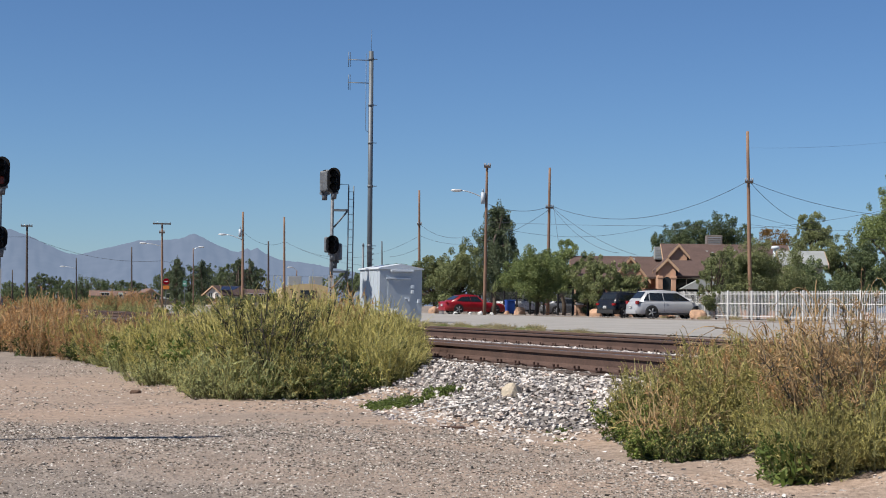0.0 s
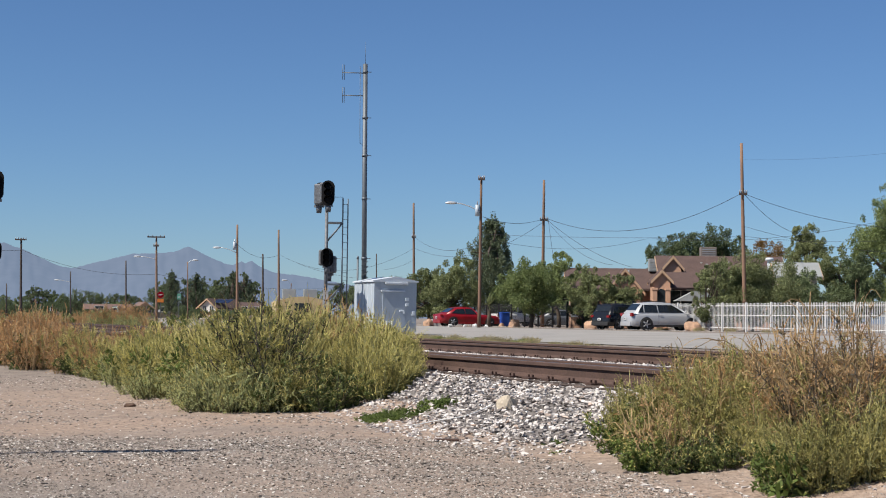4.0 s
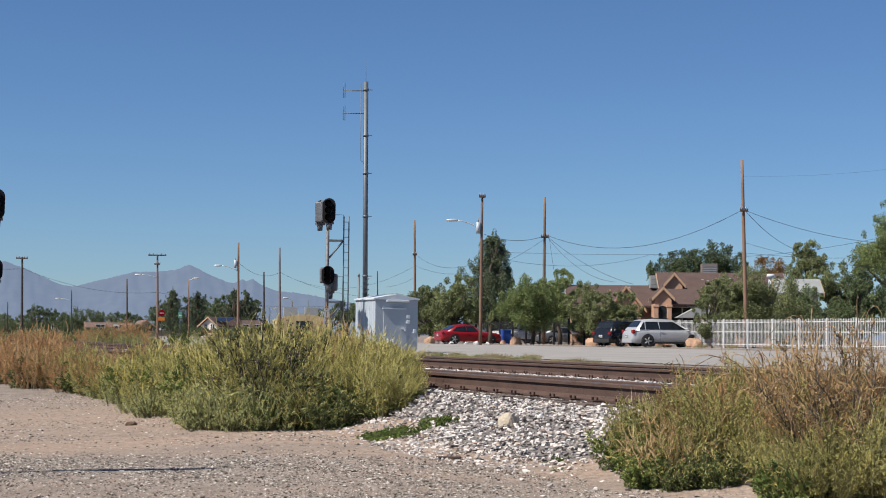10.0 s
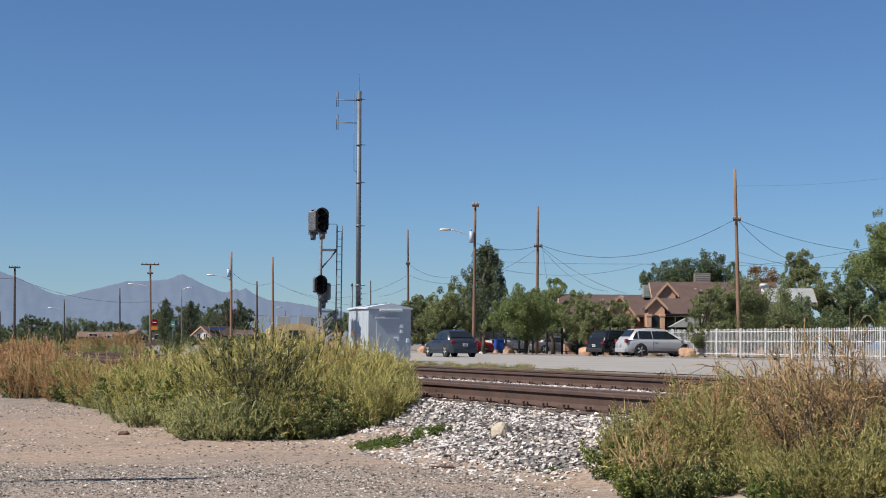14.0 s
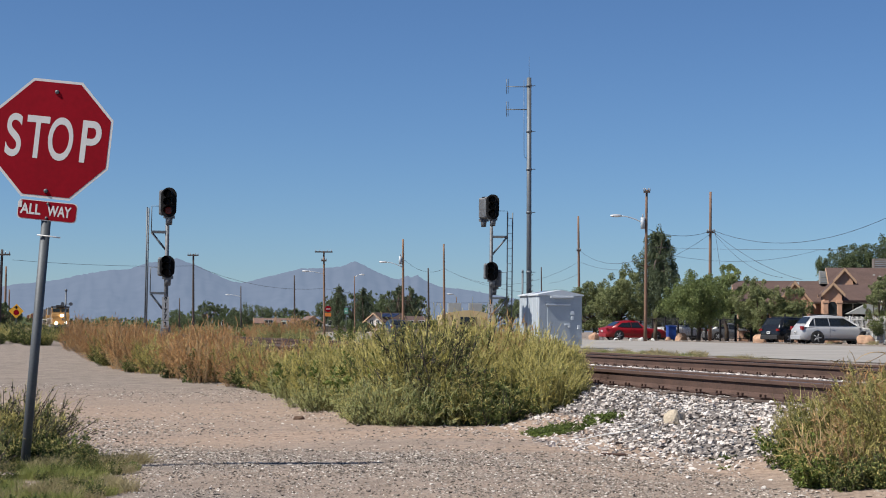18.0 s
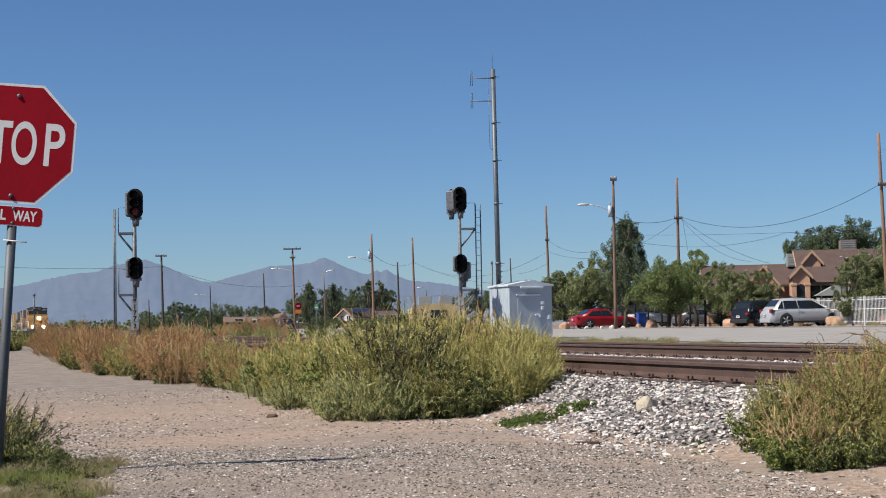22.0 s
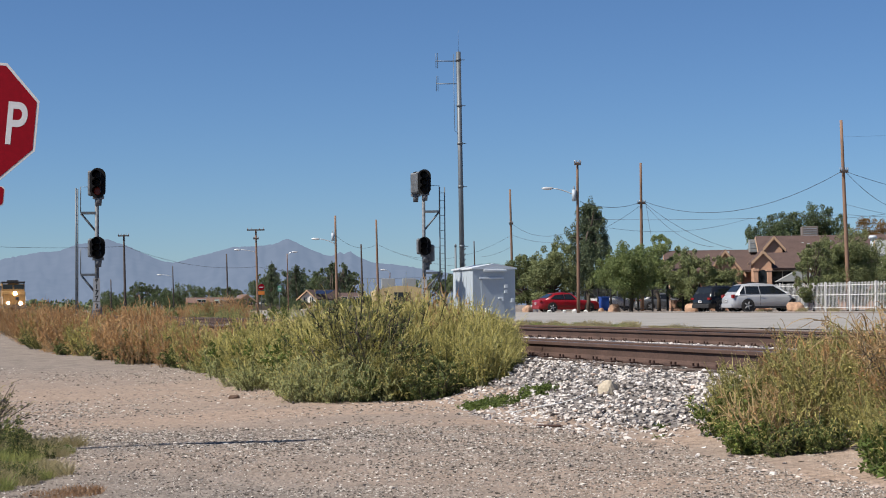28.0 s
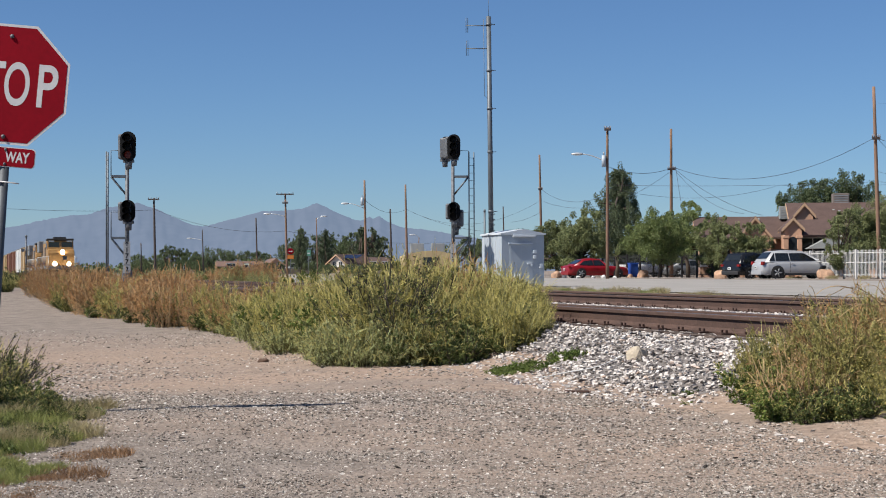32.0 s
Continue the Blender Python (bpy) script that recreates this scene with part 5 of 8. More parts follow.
def locomotive(lead):
    """A long-hood freight locomotive; y forward, z = 0 on the rail head."""
    th = thing("locomotive", pose(0, 0, 0), "yellow freight locomotive with grey roof and lit headlights" if lead else "yellow trailing freight locomotive with a grey roof", "locomotive", "train")
    part("frame", box(B(), -1.5, 1.5, -10.8, 10.8, 1.15, 1.5, 0.03), M["loco_grey"], th)
    part("fuel_tank", box(B(), -1.35, 1.35, -3, 3, 0.35, 1.15, 0.12), M["underframe"], th)
    part("hood", box(B(), -1.0, 1.0, -10.2, 6.0, 1.5, 4.25, 0.12), M["armour"], th, "long yellow engine hood")
    part("radiator", box(B(), -1.5, 1.5, -10.3, -6.8, 3.2, 4.6, 0.08), M["loco_grey"], th, "wide grey radiator wings")
    part("hood_roof", box(B(), -0.98, 0.98, -6.7, 6.0, 4.2, 4.55, 0.08), M["loco_grey"], th)
    for k in range(5):
        part("vent_panel", box(B(), -1.02, 1.02, -5.5 + k * 2.2, -4.0 + k * 2.2, 2.6, 3.8, 0.01), M["underframe"] if k % 2 else M["loco_grey"], th)
    prof = [(6.0, 1.5), (9.9, 1.5), (9.95, 2.9), (9.75, 3.28), (8.55, 3.42), (8.35, 4.28), (8.15, 4.45), (6.0, 4.45)]
    bm = prism(B(), prof, 2.9)
    bmesh.ops.transform(bm, matrix=Matrix(((0, 0, 1, -1.45), (1, 0, 0, 0), (0, 1, 0, 0), (0, 0, 0, 1))), verts=bm.verts)
    bmesh.ops.recalc_face_normals(bm, faces=bm.faces)
    bmesh.ops.bevel(bm, geom=list(bm.edges), offset=0.07, segments=2, affect="EDGES")
    cab = part("cab", bm, M["armour"], th, "yellow cab and short nose")
    part("cab_roof", box(B(), -1.48, 1.48, 5.9, 8.5, 4.38, 4.62, 0.06), M["underframe"], cab)
    part("air_conditioner", box(B(), -0.7, 0.7, 6.3, 7.6, 4.6, 4.82, 0.05), M["underframe"], cab)
    for sg in (-1, 1):
        part("windshield", box(B(), sg * 0.72 - 0.6, sg * 0.72 + 0.6, 8.42, 8.5, 3.52, 4.18, 0.02), M["glass_dark"], cab)
        part("side_window", box(B(), sg * 1.46 - 0.02, sg * 1.46 + 0.02, 6.5, 8.0, 3.5, 4.1, 0.01), M["glass_dark"], cab)
        part("number_board", box(B(), sg * 1.0 - 0.3, sg * 1.0 + 0.3, 8.38, 8.47, 4.24, 4.42, 0.01), M["lamp_clear"], cab)
        bm = rod(B(), (sg * 0.78, 10.72, 1.75), (sg * 0.78, 10.86, 1.75), 0.24, 0.24, 16)
        part("ditch_light", bm, M["headlight"] if lead else M["lamp_clear"], th, "bright ditch light" if lead else "")
        part("handrail", tube(B(), [(sg * 1.45, 10.6, 1.5), (sg * 1.45, 10.6, 2.6), (sg * 1.45, 6.2, 2.6)], 0.03, 6), M["reefer_white"], th)
        part("handrail", tube(B(), [(sg * 1.45, 5.6, 2.6), (sg * 1.45, -10.4, 2.6), (sg * 1.45, -10.4, 1.5)], 0.03, 6), M["reefer_white"], th)
        for k in range(9):
            part("stanchion", rod(B(), (sg * 1.45, -9 + k * 1.8, 1.5), (sg * 1.45, -9 + k * 1.8, 2.6), 0.025, 0.025, 6), M["loco_grey"], th)
        part("step_well", box(B(), sg * 1.1, sg * 1.5, 10.1, 10.75, 0.45, 1.2, 0.03), M["loco_grey"], th)
        part("stripe", box(B(), sg * 1.0 - (0 if sg > 0 else 0.025), sg * 1.0 + (0.025 if sg > 0 else 0), -10, 6, 1.75, 1.9), M["tail_red"], th, "red stripe along the hood")
    bm = rod(B(), (-0.14, 9.95, 3.05), (-0.14, 10.06, 3.05), 0.26, 0.26, 16)
    part("headlight", bm, M["headlight"] if lead else M["lamp_clear"], cab, "bright nose headlight" if lead else "")
    part("nose_emblem", box(B(), -0.62, -0.2, 9.9, 9.99, 2.2, 2.6, 0.02), M["slate_car"], cab, "plain dark emblem")
    part("nose_panel", box(B(), -0.12, 1.2, 9.93, 9.985, 1.9, 2.9, 0.02), M["armour"], cab)
    part("plow", box(B(), -1.4, 1.4, 10.6, 10.95, 0.12, 1.1, 0.06), M["underframe"], th, "black snow plow")
    part("coupler", box(B(), -0.18, 0.18, 10.8, 11.35, 0.75, 1.0, 0.04), M["underframe"], th)
    part("horn", rod(B(), (0.2, 4.8, 4.7), (0.2, 5.4, 4.75), 0.06, 0.12, 8), M["underframe"], th)
    part("exhaust_stack", box(B(), -0.4, 0.4, 0.5, 1.5, 4.5, 4.75, 0.03), M["underframe"], th)
    sets = bogie(th, 7.0) + bogie(th, -7.0)
    return th, sets


def boxcar(material, label, H=4.6):
    th = thing("freight_car", pose(0, 0, 0), label, "freight car", "train")
    L = 8.2
    part("body", box(B(), -1.5, 1.5, -L, L, 1.1, H, 0.05), material, th)
    part("roof", box(B(), -1.55, 1.55, -L, L, H - 0.02, H + 0.12, 0.05), M["loco_grey"], th)
    for sg in (-1, 1):
        d = part("door", box(B(), sg * 1.5 - 0.05, sg * 1.5 + 0.06, -1.5, 1.5, 1.15, H - 0.25, 0.02), material, th)
        for k in range(10):
            y = -L + 0.6 + k * (2 * L - 1.2) / 9
            if abs(y) > 1.6:
                part("side_rib", box(B(), sg * 1.5 - 0.02, sg * 1.5 + 0.05, y - 0.06, y + 0.06, 1.15, H - 0.1), material, th)
        part("ladder", tube(B(), [(sg * 1.3, L + 0.06, 1.0), (sg * 1.3, L + 0.06, H)], 0.03, 6), M["underframe"], th)
    part("underframe", box(B(), -1.2, 1.2, -L - 0.4, L + 0.4, 0.8, 1.12, 0.03), M["underframe"], th)
    bogie(th, L - 1.8, 2)
    bogie(th, -L + 1.8, 2)
    return th


lead_loco, lead_sets = locomotive(True)
TRAIN = [(lead_loco, 0.0), (locomotive(False)[0], -22.8)]
for i, (mm, lb) in enumerate(((M["boxcar_tan"], "tan boxcar with a grey roof behind the locomotives"), (M["reefer_white"], "white refrigerator car in the train"), (M["boxcar_brown"], "oxide-brown boxcar with ribbed sides"),
                               (M["boxcar_brown"], "oxide-brown boxcar with ribbed sides"), (M["boxcar_tan"], "tan boxcar near the end of the train"), (M["boxcar_brown"], "oxide-brown boxcar with ribbed sides"))):
    TRAIN.append((boxcar(mm, lb), -43.5 - i * 17.6))


# ---- houses, fences and yards ----
M["stucco"] = mat("peach_stucco", (0.44, 0.264, 0.176), 0.9, 0, 0.12, 0.8, 40, 0.2)
M["stucco_cream"] = mat("cream_stucco", (0.432, 0.376, 0.312), 0.9, 0, 0.1, 0.8, 40, 0.2)
M["stucco_white"] = mat("white_stucco", (0.62, 0.57, 0.51), 0.9, 0, 0.08, 0.8, 40, 0.2)
M["stucco_pink"] = mat("pale_pink_stucco", (0.4, 0.288, 0.24), 0.9, 0, 0.1, 0.8, 40, 0.2)
M["shingle"] = mat("brown_roof_shingle", (0.085, 0.053, 0.0449), 0.9, 0, 0.25, 1.2, 9, 0.5, dist=0.05)
M["shingle_red"] = mat("red_clay_roof", (0.15, 0.092, 0.07), 0.85, 0, 0.25, 1.2, 9, 0.4)
M["shingle_grey"] = mat("pale_grey_roof", (0.248, 0.26, 0.256), 0.9, 0, 0.15, 1.2, 9, 0.3)
M["cooler_brown"] = mat("brown_grey_cooler_paint", (0.16, 0.136, 0.12), 0.8, 0, 0.15, 2, 20, 0.05)
M["fascia"] = mat("tan_fascia_board", (0.4, 0.264, 0.168), 0.8, 0, 0.1, 1, 15, 0.05)
# window panes, and the dark panels that stand in for porch shade
M["window_and_shade_dark"] = mat("dark_window_and_porch_shade", (0.02, 0.025, 0.03), 0.08, 0, 0.1, 1, 10, 0)
M["solar"] = mat("solar_panel", (0.016, 0.02, 0.04), 0.15, 0, 0.1, 1, 10, 0)
M["yellow_wall"] = mat("ochre_wall", (0.464, 0.352, 0.192), 0.85, 0, 0.1, 0.6, 20, 0.1)
M["orange_sign"] = mat("orange_sign_sheet", (0.576, 0.176, 0.024), 0.5, 0, 0.08, 4, 30, 0.02)
M["iron_black"] = mat("black_iron", (0.012, 0.012, 0.0128), 0.6, 0.2, 0.2, 4, 30, 0.05)
M["fence_white"] = mat("white_iron_paint", (0.546, 0.537, 0.515), 0.55, 0, 0.08, 2, 25, 0.05)
M["bin_blue"] = mat("blue_bin_plastic", (0.016, 0.072, 0.336), 0.5, 0, 0.1, 3, 25, 0.03)


def block(th, x0, x1, y0, y1, z0, zw, rise, axis, over=0.45, wall=None, roof=None, open_ends=True):
    """A wing of a house: walls with gable ends and a thick overhanging roof; axis is that of its ridge."""
    wall, roof = wall or M["stucco"], roof or M["shingle"]
    if axis == "y":
        m, w, l, mid = pose((x0 + x1) / 2, y1, 0, 90, 0, 0), (x1 - x0) / 2, y1 - y0, 0
    else:
        m, w, l, mid = pose(x0, (y0 + y1) / 2, 0, 90, 0, 90), (y1 - y0) / 2, x1 - x0, 0
    bm = prism(B(), [(-w, z0), (w, z0), (w, zw), (0, zw + rise), (-w, zw)], l)
    bmesh.ops.transform(bm, matrix=m, verts=bm.verts)
    bmesh.ops.recalc_face_normals(bm, faces=bm.faces)
    wl = part("wall", bm, wall, th)
    k = rise / w
    ww = w + over
    zo = zw - over * k
    th_ = 0.16
    bm = prism(B(), [(-ww, zo + 0.02), (0, zw + rise + 0.02), (ww, zo + 0.02), (ww, zo + th_), (0, zw + rise + th_ + 0.04), (-ww, zo + th_)], l + 2 * over)
    bmesh.ops.transform(bm, matrix=m @ pose(0, 0, -over), verts=bm.verts)
    bmesh.ops.recalc_face_normals(bm, faces=bm.faces)
    rf = part("roof", bm, roof, th)
    for e in (-over - 0.05, l + over + 0.01):
        bm = prism(B(), [(-ww - 0.02, zo - 0.1), (0, zw + rise - 0.08), (ww + 0.02, zo - 0.1), (ww + 0.02, zo + th_ - 0.01), (0, zw + rise + th_ + 0.01), (-ww - 0.02, zo + th_ - 0.01)], 0.04)
        bmesh.ops.transform(bm, matrix=m @ pose(0, 0, e), verts=bm.verts)
        bmesh.ops.recalc_face_normals(bm, faces=bm.faces)
        part("fascia", bm, M["fascia"], rf)
    return wl, rf


def window(th, x0, x1, z0, z1, y):
    w = part("window", box(B(), x0, x1, y - 0.03, y + 0.03, z0, z1), M["window_and_shade_dark"], th)
    for a in (box(B(), x0 - 0.07, x1 + 0.07, y - 0.06, y - 0.03, z1, z1 + 0.08), box(B(), x0 - 0.07, x1 + 0.07, y - 0.08, y - 0.03, z0 - 0.08, z0),
              box(B(), x0 - 0.07, x0, y - 0.06, y - 0.03, z0, z1), box(B(), x1, x1 + 0.07, y - 0.06, y - 0.03, z0, z1), box(B(), (x0 + x1) / 2 - 0.03, (x0 + x1) / 2 + 0.03, y - 0.05, y - 0.031, z0, z1)):
        part("window_frame", a, M["fence_white"], w)


def main_house():
    o = Vector((26.26, 112.00, 0.72))
    g = ground_z(o.x, o.y)
    th = thing("house", pose(o.x, o.y, g + 0.48, 0, 0, -8), "single-storey peach stucco house with brown shingle roofs", "house")
    block(th, -0.45, 8.3, 2.6, 12.6, -0.7, 2.6, 2.35, "x")                       # main wing, ridge across
    block(th, -0.42, 0.82, 4.6, 8.0, 3.0, 4.15, 0.72, "y", 0.2)              # gable over the main slope
    block(th, -1.58, -0.38, 0.2, 3.4, -0.7, 3.05, 0.62, "y", 0.2)               # porch gable
    bm = prism(B(), [(0, 2.55), (0.06, 2.42), (2.9, 3.6), (2.9, 3.75)], 2.3)
    bmesh.ops.transform(bm, matrix=pose(-0.42, 0.5, 0, 90, 0, 90), verts=bm.verts)
    bmesh.ops.recalc_face_normals(bm, faces=bm.faces)
    part("porch_roof", bm, M["shingle"], th, "brown shingle lean-to roof of the porch")
    block(th, -4.6, -2.4, 2.6, 9.0, -0.7, 2.45, 1.35, "y", 0.35)                 # wing beside it
    block(th, -7.4, -0.9, 5.0, 11.4, -0.7, 2.55, 1.4, "x", 0.45)
    for x in (-1.5, -0.55):
        part("porch_column", box(B(), x - 0.17, x + 0.17, -0.1, 0.18, -0.7, 2.3, 0.03), M["stucco"], th)
        part("capital", box(B(), x - 0.22, x + 0.22, -0.14, 0.2, 2.3, 2.5, 0.03), M["stucco"], th)
    n = 10
    bm = prism(B(), [(-0.33, 0.0), (0.33, 0.0)] + [(0.33 * math.cos(math.pi * i / n), 2.0 + 0.33 * math.sin(math.pi * i / n)) for i in range(n + 1)], 0.05)
    bmesh.ops.transform(bm, matrix=pose(-1.02, 0.2, 0.1, 90, 0, 0), verts=bm.verts)
    bmesh.ops.recalc_face_normals(bm, faces=bm.faces)
    # a dark panel paints the shade inside the arched opening
    part("porch_shade", bm, M["window_and_shade_dark"], th, "dark arched panel put in for the shade of the porch opening")
    # dark window added in place of the shaded recess under the lean-to
    window(th, -0.25, 1.45, 0.1, 2.35, 2.57)
    window(th, 4.6, 6.6, 1.1, 2.3, 2.57)
    window(th, -6.6, -5.4, 1.1, 2.1, 4.97)
    bm = prism(B(), [(-0.4, 1.55), (2.6, 1.55), (1.7, 2.25), (0.9, 2.25)], 2.4)
    bmesh.ops.transform(bm, matrix=pose(0.2, 0.4, 0, 90, 0, 0), verts=bm.verts)
    bmesh.ops.recalc_face_normals(bm, faces=bm.faces)
    part("canopy", bm, M["shingle_grey"], th, "pale grey canopy roof")
    part("awning", box(B(), 0.9, 2.6, 0.9, 2.4, 2.40, 2.52, 0.02), M["fence_white"], th, "pale flat patio awning")
    for x, y, z, w, hh, mt in ((-0.95, 7.6, 3.9, 0.46, 0.98, "shingle_grey"), (3.2, 8.2, 5.0, 0.60, 0.85, "cooler_brown")):
        cb = part("roof_cooler", box(B(), x - w, x + w, y - w, y + w, z, z + hh, 0.03), M[mt], th, "grey evaporative cooler on the roof")
        for k in range(4):
            part("louver", box(B(), x - w * 0.85, x + w * 0.85, y - w - 0.02, y - w - 0.005, z + 0.12 + k * hh * 0.2, z + 0.17 + k * hh * 0.2), M["cabinet_grey"], cb)
    for x, y, z in ((2.5, 6.4, 4.2), (2.9, 6.2, 4.1), (3.3, 5.6, 3.9), (4.6, 6.6, 4.3), (-3.0, 7.0, 3.6), (-3.25, 7.2, 3.6)):
        part("vent_pipe", rod(B(), (x, y, z - 0.5), (x, y, z + 0.4), 0.1, 0.1, 10), M["shingle_grey"], th)
    return th


main_house()


def grey_house():
    o = Vector((33.90, 106.50, 0.75))
    th = thing("house", pose(o.x, o.y, ground_z(o.x, o.y), 0, 0, -12), "low outbuilding with a pale grey roof behind the trees", "house")
    block(th, -1.6, 0.95, 0, 5.2, 0, 3.75, 0.9, "x", 0.35, M["stucco_cream"], M["shingle_grey"])
    part("roof_vent", rod(B(), (-2.0, 3.5, 3.9), (-2.0, 3.5, 5.0), 0.16, 0.16, 12), M["case_trim"], th)
    part("vent_cap", rod(B(), (-2.0, 3.5, 5.0), (-2.0, 3.5, 5.2), 0.32, 0.26, 12), M["case_trim"], th)
    window(th, -0.6, 0.5, 1.2, 2.4, -0.03)


grey_house()


def far_house(o, yaw, w, d, hw, rise, axis, wall, roof, label, extra=None):
    o = Vector(o)
    th = thing("house", pose(o.x, o.y, ground_z(o.x, o.y), 0, 0, yaw), label, "house", "far houses")
    block(th, -w / 2, w / 2, 0, d, -0.3, hw, rise, axis, 0.5, wall, roof)
    window(th, -w * 0.3, -w * 0.1, 1.0, 2.1, -0.03)
    window(th, w * 0.1, w * 0.3, 1.0, 2.1, -0.03)
    if extra:
        extra(th)
    return th


def solar_array(th):
    for k in range(4):
        b = box(B(), 1.2 + k * 1.15, 2.25 + k * 1.15, 0, 1.7, 0, 0.05)
        bmesh.ops.transform(b, matrix=pose(-1.9, 0.35, 2.65, 20, 0, 0), verts=b.verts)
        part("solar_panel", b, M["solar"], th, "dark solar panel on the roof")


far_house((-38.54, 305.00, -0.21), 8, 8.0, 8, 1.5, 0.85, "x", M["stucco_cream"], M["shingle_red"], "low cream house with a brownish red tile roof")
far_house((-30.99, 300.00, -0.19), 14, 3.6, 8, 1.7, 1.15, "y", M["stucco_pink"], M["shingle_red"], "pale pink gabled house with a reddish roof")
far_house((-16.75, 262.00, -0.14), -35, 3.4, 7, 2.0, 1.2, "y", M["stucco_white"], M["shingle"], "white gabled house with solar panels", solar_array)
far_house((-10.03, 265.00, 0.14), 6, 4.6, 8, 1.7, 1.0, "x", M["stucco_cream"], M["shingle"], "low cream house with a dark roof")
far_house((-55.38, 340.00, -0.44), 5, 5.0, 8, 1.0, 0.6, "x", M["stucco_cream"], M["shingle_grey"], "low pale house with a grey roof")
far_house((-26.15, 310.00, -0.15), 5, 10.0, 6, 1.1, 0.25, "x", M["stucco_cream"], M["shingle_grey"], "long low pale block wall house")


def hall():
    o = Vector((-0.92, 190.00, 0.26))
    th = thing("hall", pose(o.x, o.y, ground_z(o.x, o.y), 0, 0, 4), "ochre hall with a shallow arched roof and roof units", "hall")
    n = 12
    arch = [(-3.2, 0)] + [(-3.2 + 6.4 * i / n, 2.4 + 0.6 * math.sin(math.pi * i / n)) for i in range(n + 1)] + [(3.2, 0)]
    bm = prism(B(), arch, 12)
    bmesh.ops.transform(bm, matrix=pose(0, 12, 0, 90, 0, 0), verts=bm.verts)
    bmesh.ops.recalc_face_normals(bm, faces=bm.faces)
    part("wall", bm, M["yellow_wall"], th)
    for x in (-2.2, 0.4):
        part("roof_unit", box(B(), x, x + 1.6, 4, 6, 2.8, 3.95, 0.04), M["cabinet_grey"], th, "grey rooftop cooling unit")
    part("door", box(B(), -1, 1, -0.05, -0.01, 0, 2.2), M["window_and_shade_dark"], th)


hall()


def picket_fence():
    """White iron fence along the yard, in panels between square posts."""
    th = thing("iron_fence", Matrix.Identity(4), "white-painted iron picket fence with square posts", "fence")
    rot = 17.5
    pm = box(B(), -0.014, 0.014, -0.014, 0.014, 0.10, 1.62)
    bmesh.ops.create_cone(pm, cap_ends=True, segments=4, radius1=0.03, radius2=0.0, depth=0.09, matrix=pose(0, 0, 1.66))
    mesh = bpy.data.meshes.new("picket")
    pm.to_mesh(mesh)
    mesh.materials.append(M["fence_white"])
    k = 0
    s = 52.0
    while s < 86:
        v = on_ground(50.5, s)
        if k % 18 == 0:
            p = part("post", box(B(), -0.045, 0.045, -0.045, 0.045, -0.2, 1.72, 0.01), M["fence_white"], th)
            p.matrix_basis = pose(v.x, v.y, v.z, 0, 0, rot)
            for zz in (0.22, 0.95, 1.5):
                r = part("rail", box(B(), -0.02, 0.02, 0.07, 18 * 0.14 - 0.07, zz, zz + 0.045), M["fence_white"], th)
                r.matrix_basis = pose(v.x, v.y, v.z, 0, 0, rot)
        else:
            q = new("picket", mesh)
            q.parent = th
            q.matrix_basis = pose(v.x, v.y, v.z, 0, 0, rot)
        s += 0.14
        k += 1
    return th


picket_fence()


def dark_fence():
    th = thing("iron_fence", Matrix.Identity(4), "black iron fence with a small white sign", "fence")
    mesh = bpy.data.meshes.new("picket")
    b = rod(B(), (0, 0, 0.05), (0, 0, 1.75), 0.012, 0.012, 5)
    b.to_mesh(mesh)
    mesh.materials.append(M["iron_black"])
    s, k = 89.0, 0
    while s < 122:
        v = on_ground(51, s)
        if k % 14 == 0:
            p = part("post", box(B(), -0.05, 0.05, -0.05, 0.05, -0.2, 1.9, 0.01), M["iron_black"], th)
            p.matrix_basis = pose(v.x, v.y, v.z, 0, 0, 17.5)
            for zz in (0.2, 1.55):
                r = part("rail", box(B(), -0.015, 0.015, 0.05, 14 * 0.17 - 0.05, zz, zz + 0.04), M["iron_black"], th)
                r.matrix_basis = pose(v.x, v.y, v.z, 0, 0, 17.5)
        else:
            q = new("picket", mesh)
            q.parent = th
            q.matrix_basis = pose(v.x, v.y, v.z, 0, 0, 17.5)
        s += 0.17
        k += 1
    v = Vector((19.05, 113.00, 1.58))
    sg = part("notice", box(B(), -0.32, 0.32, -0.02, 0.02, -0.16, 0.16, 0.01), M["white_sign"], th, "small white notice on the fence")
    sg.matrix_basis = pose(v.x, v.y, v.z, 0, 0, 10)
    br = part("notice_bar", box(B(), -0.2, 0.2, -0.03, -0.022, -0.03, 0.03), M["cabinet_grey"], sg)


dark_fence()


def bin_():
    v = Vector((14.08, 114.00, 0.61))
    th = thing("wheelie_bin", pose(v.x, v.y, ground_z(v.x, v.y), 0, 0, 10), "blue plastic wheeled rubbish bin", "bin")
    bm = box(B(), -0.3, 0.3, -0.35, 0.35, 0.1, 1.0, 0.03)
    for w in bm.verts:
        f = 0.86 + 0.14 * (w.co.z - 0.1) / 0.9
        w.co.x *= f
        w.co.y *= f
    part("body", bm, M["bin_blue"], th)
    part("lid", box(B(), -0.33, 0.33, -0.39, 0.37, 1.0, 1.09, 0.03), M["bin_blue"], th)
    for sg in (-1, 1):
        part("wheel", rod(B(), (sg * 0.26, 0.3, 0.11), (sg * 0.32, 0.3, 0.11), 0.11, 0.11, 12), M["tyre"], th)


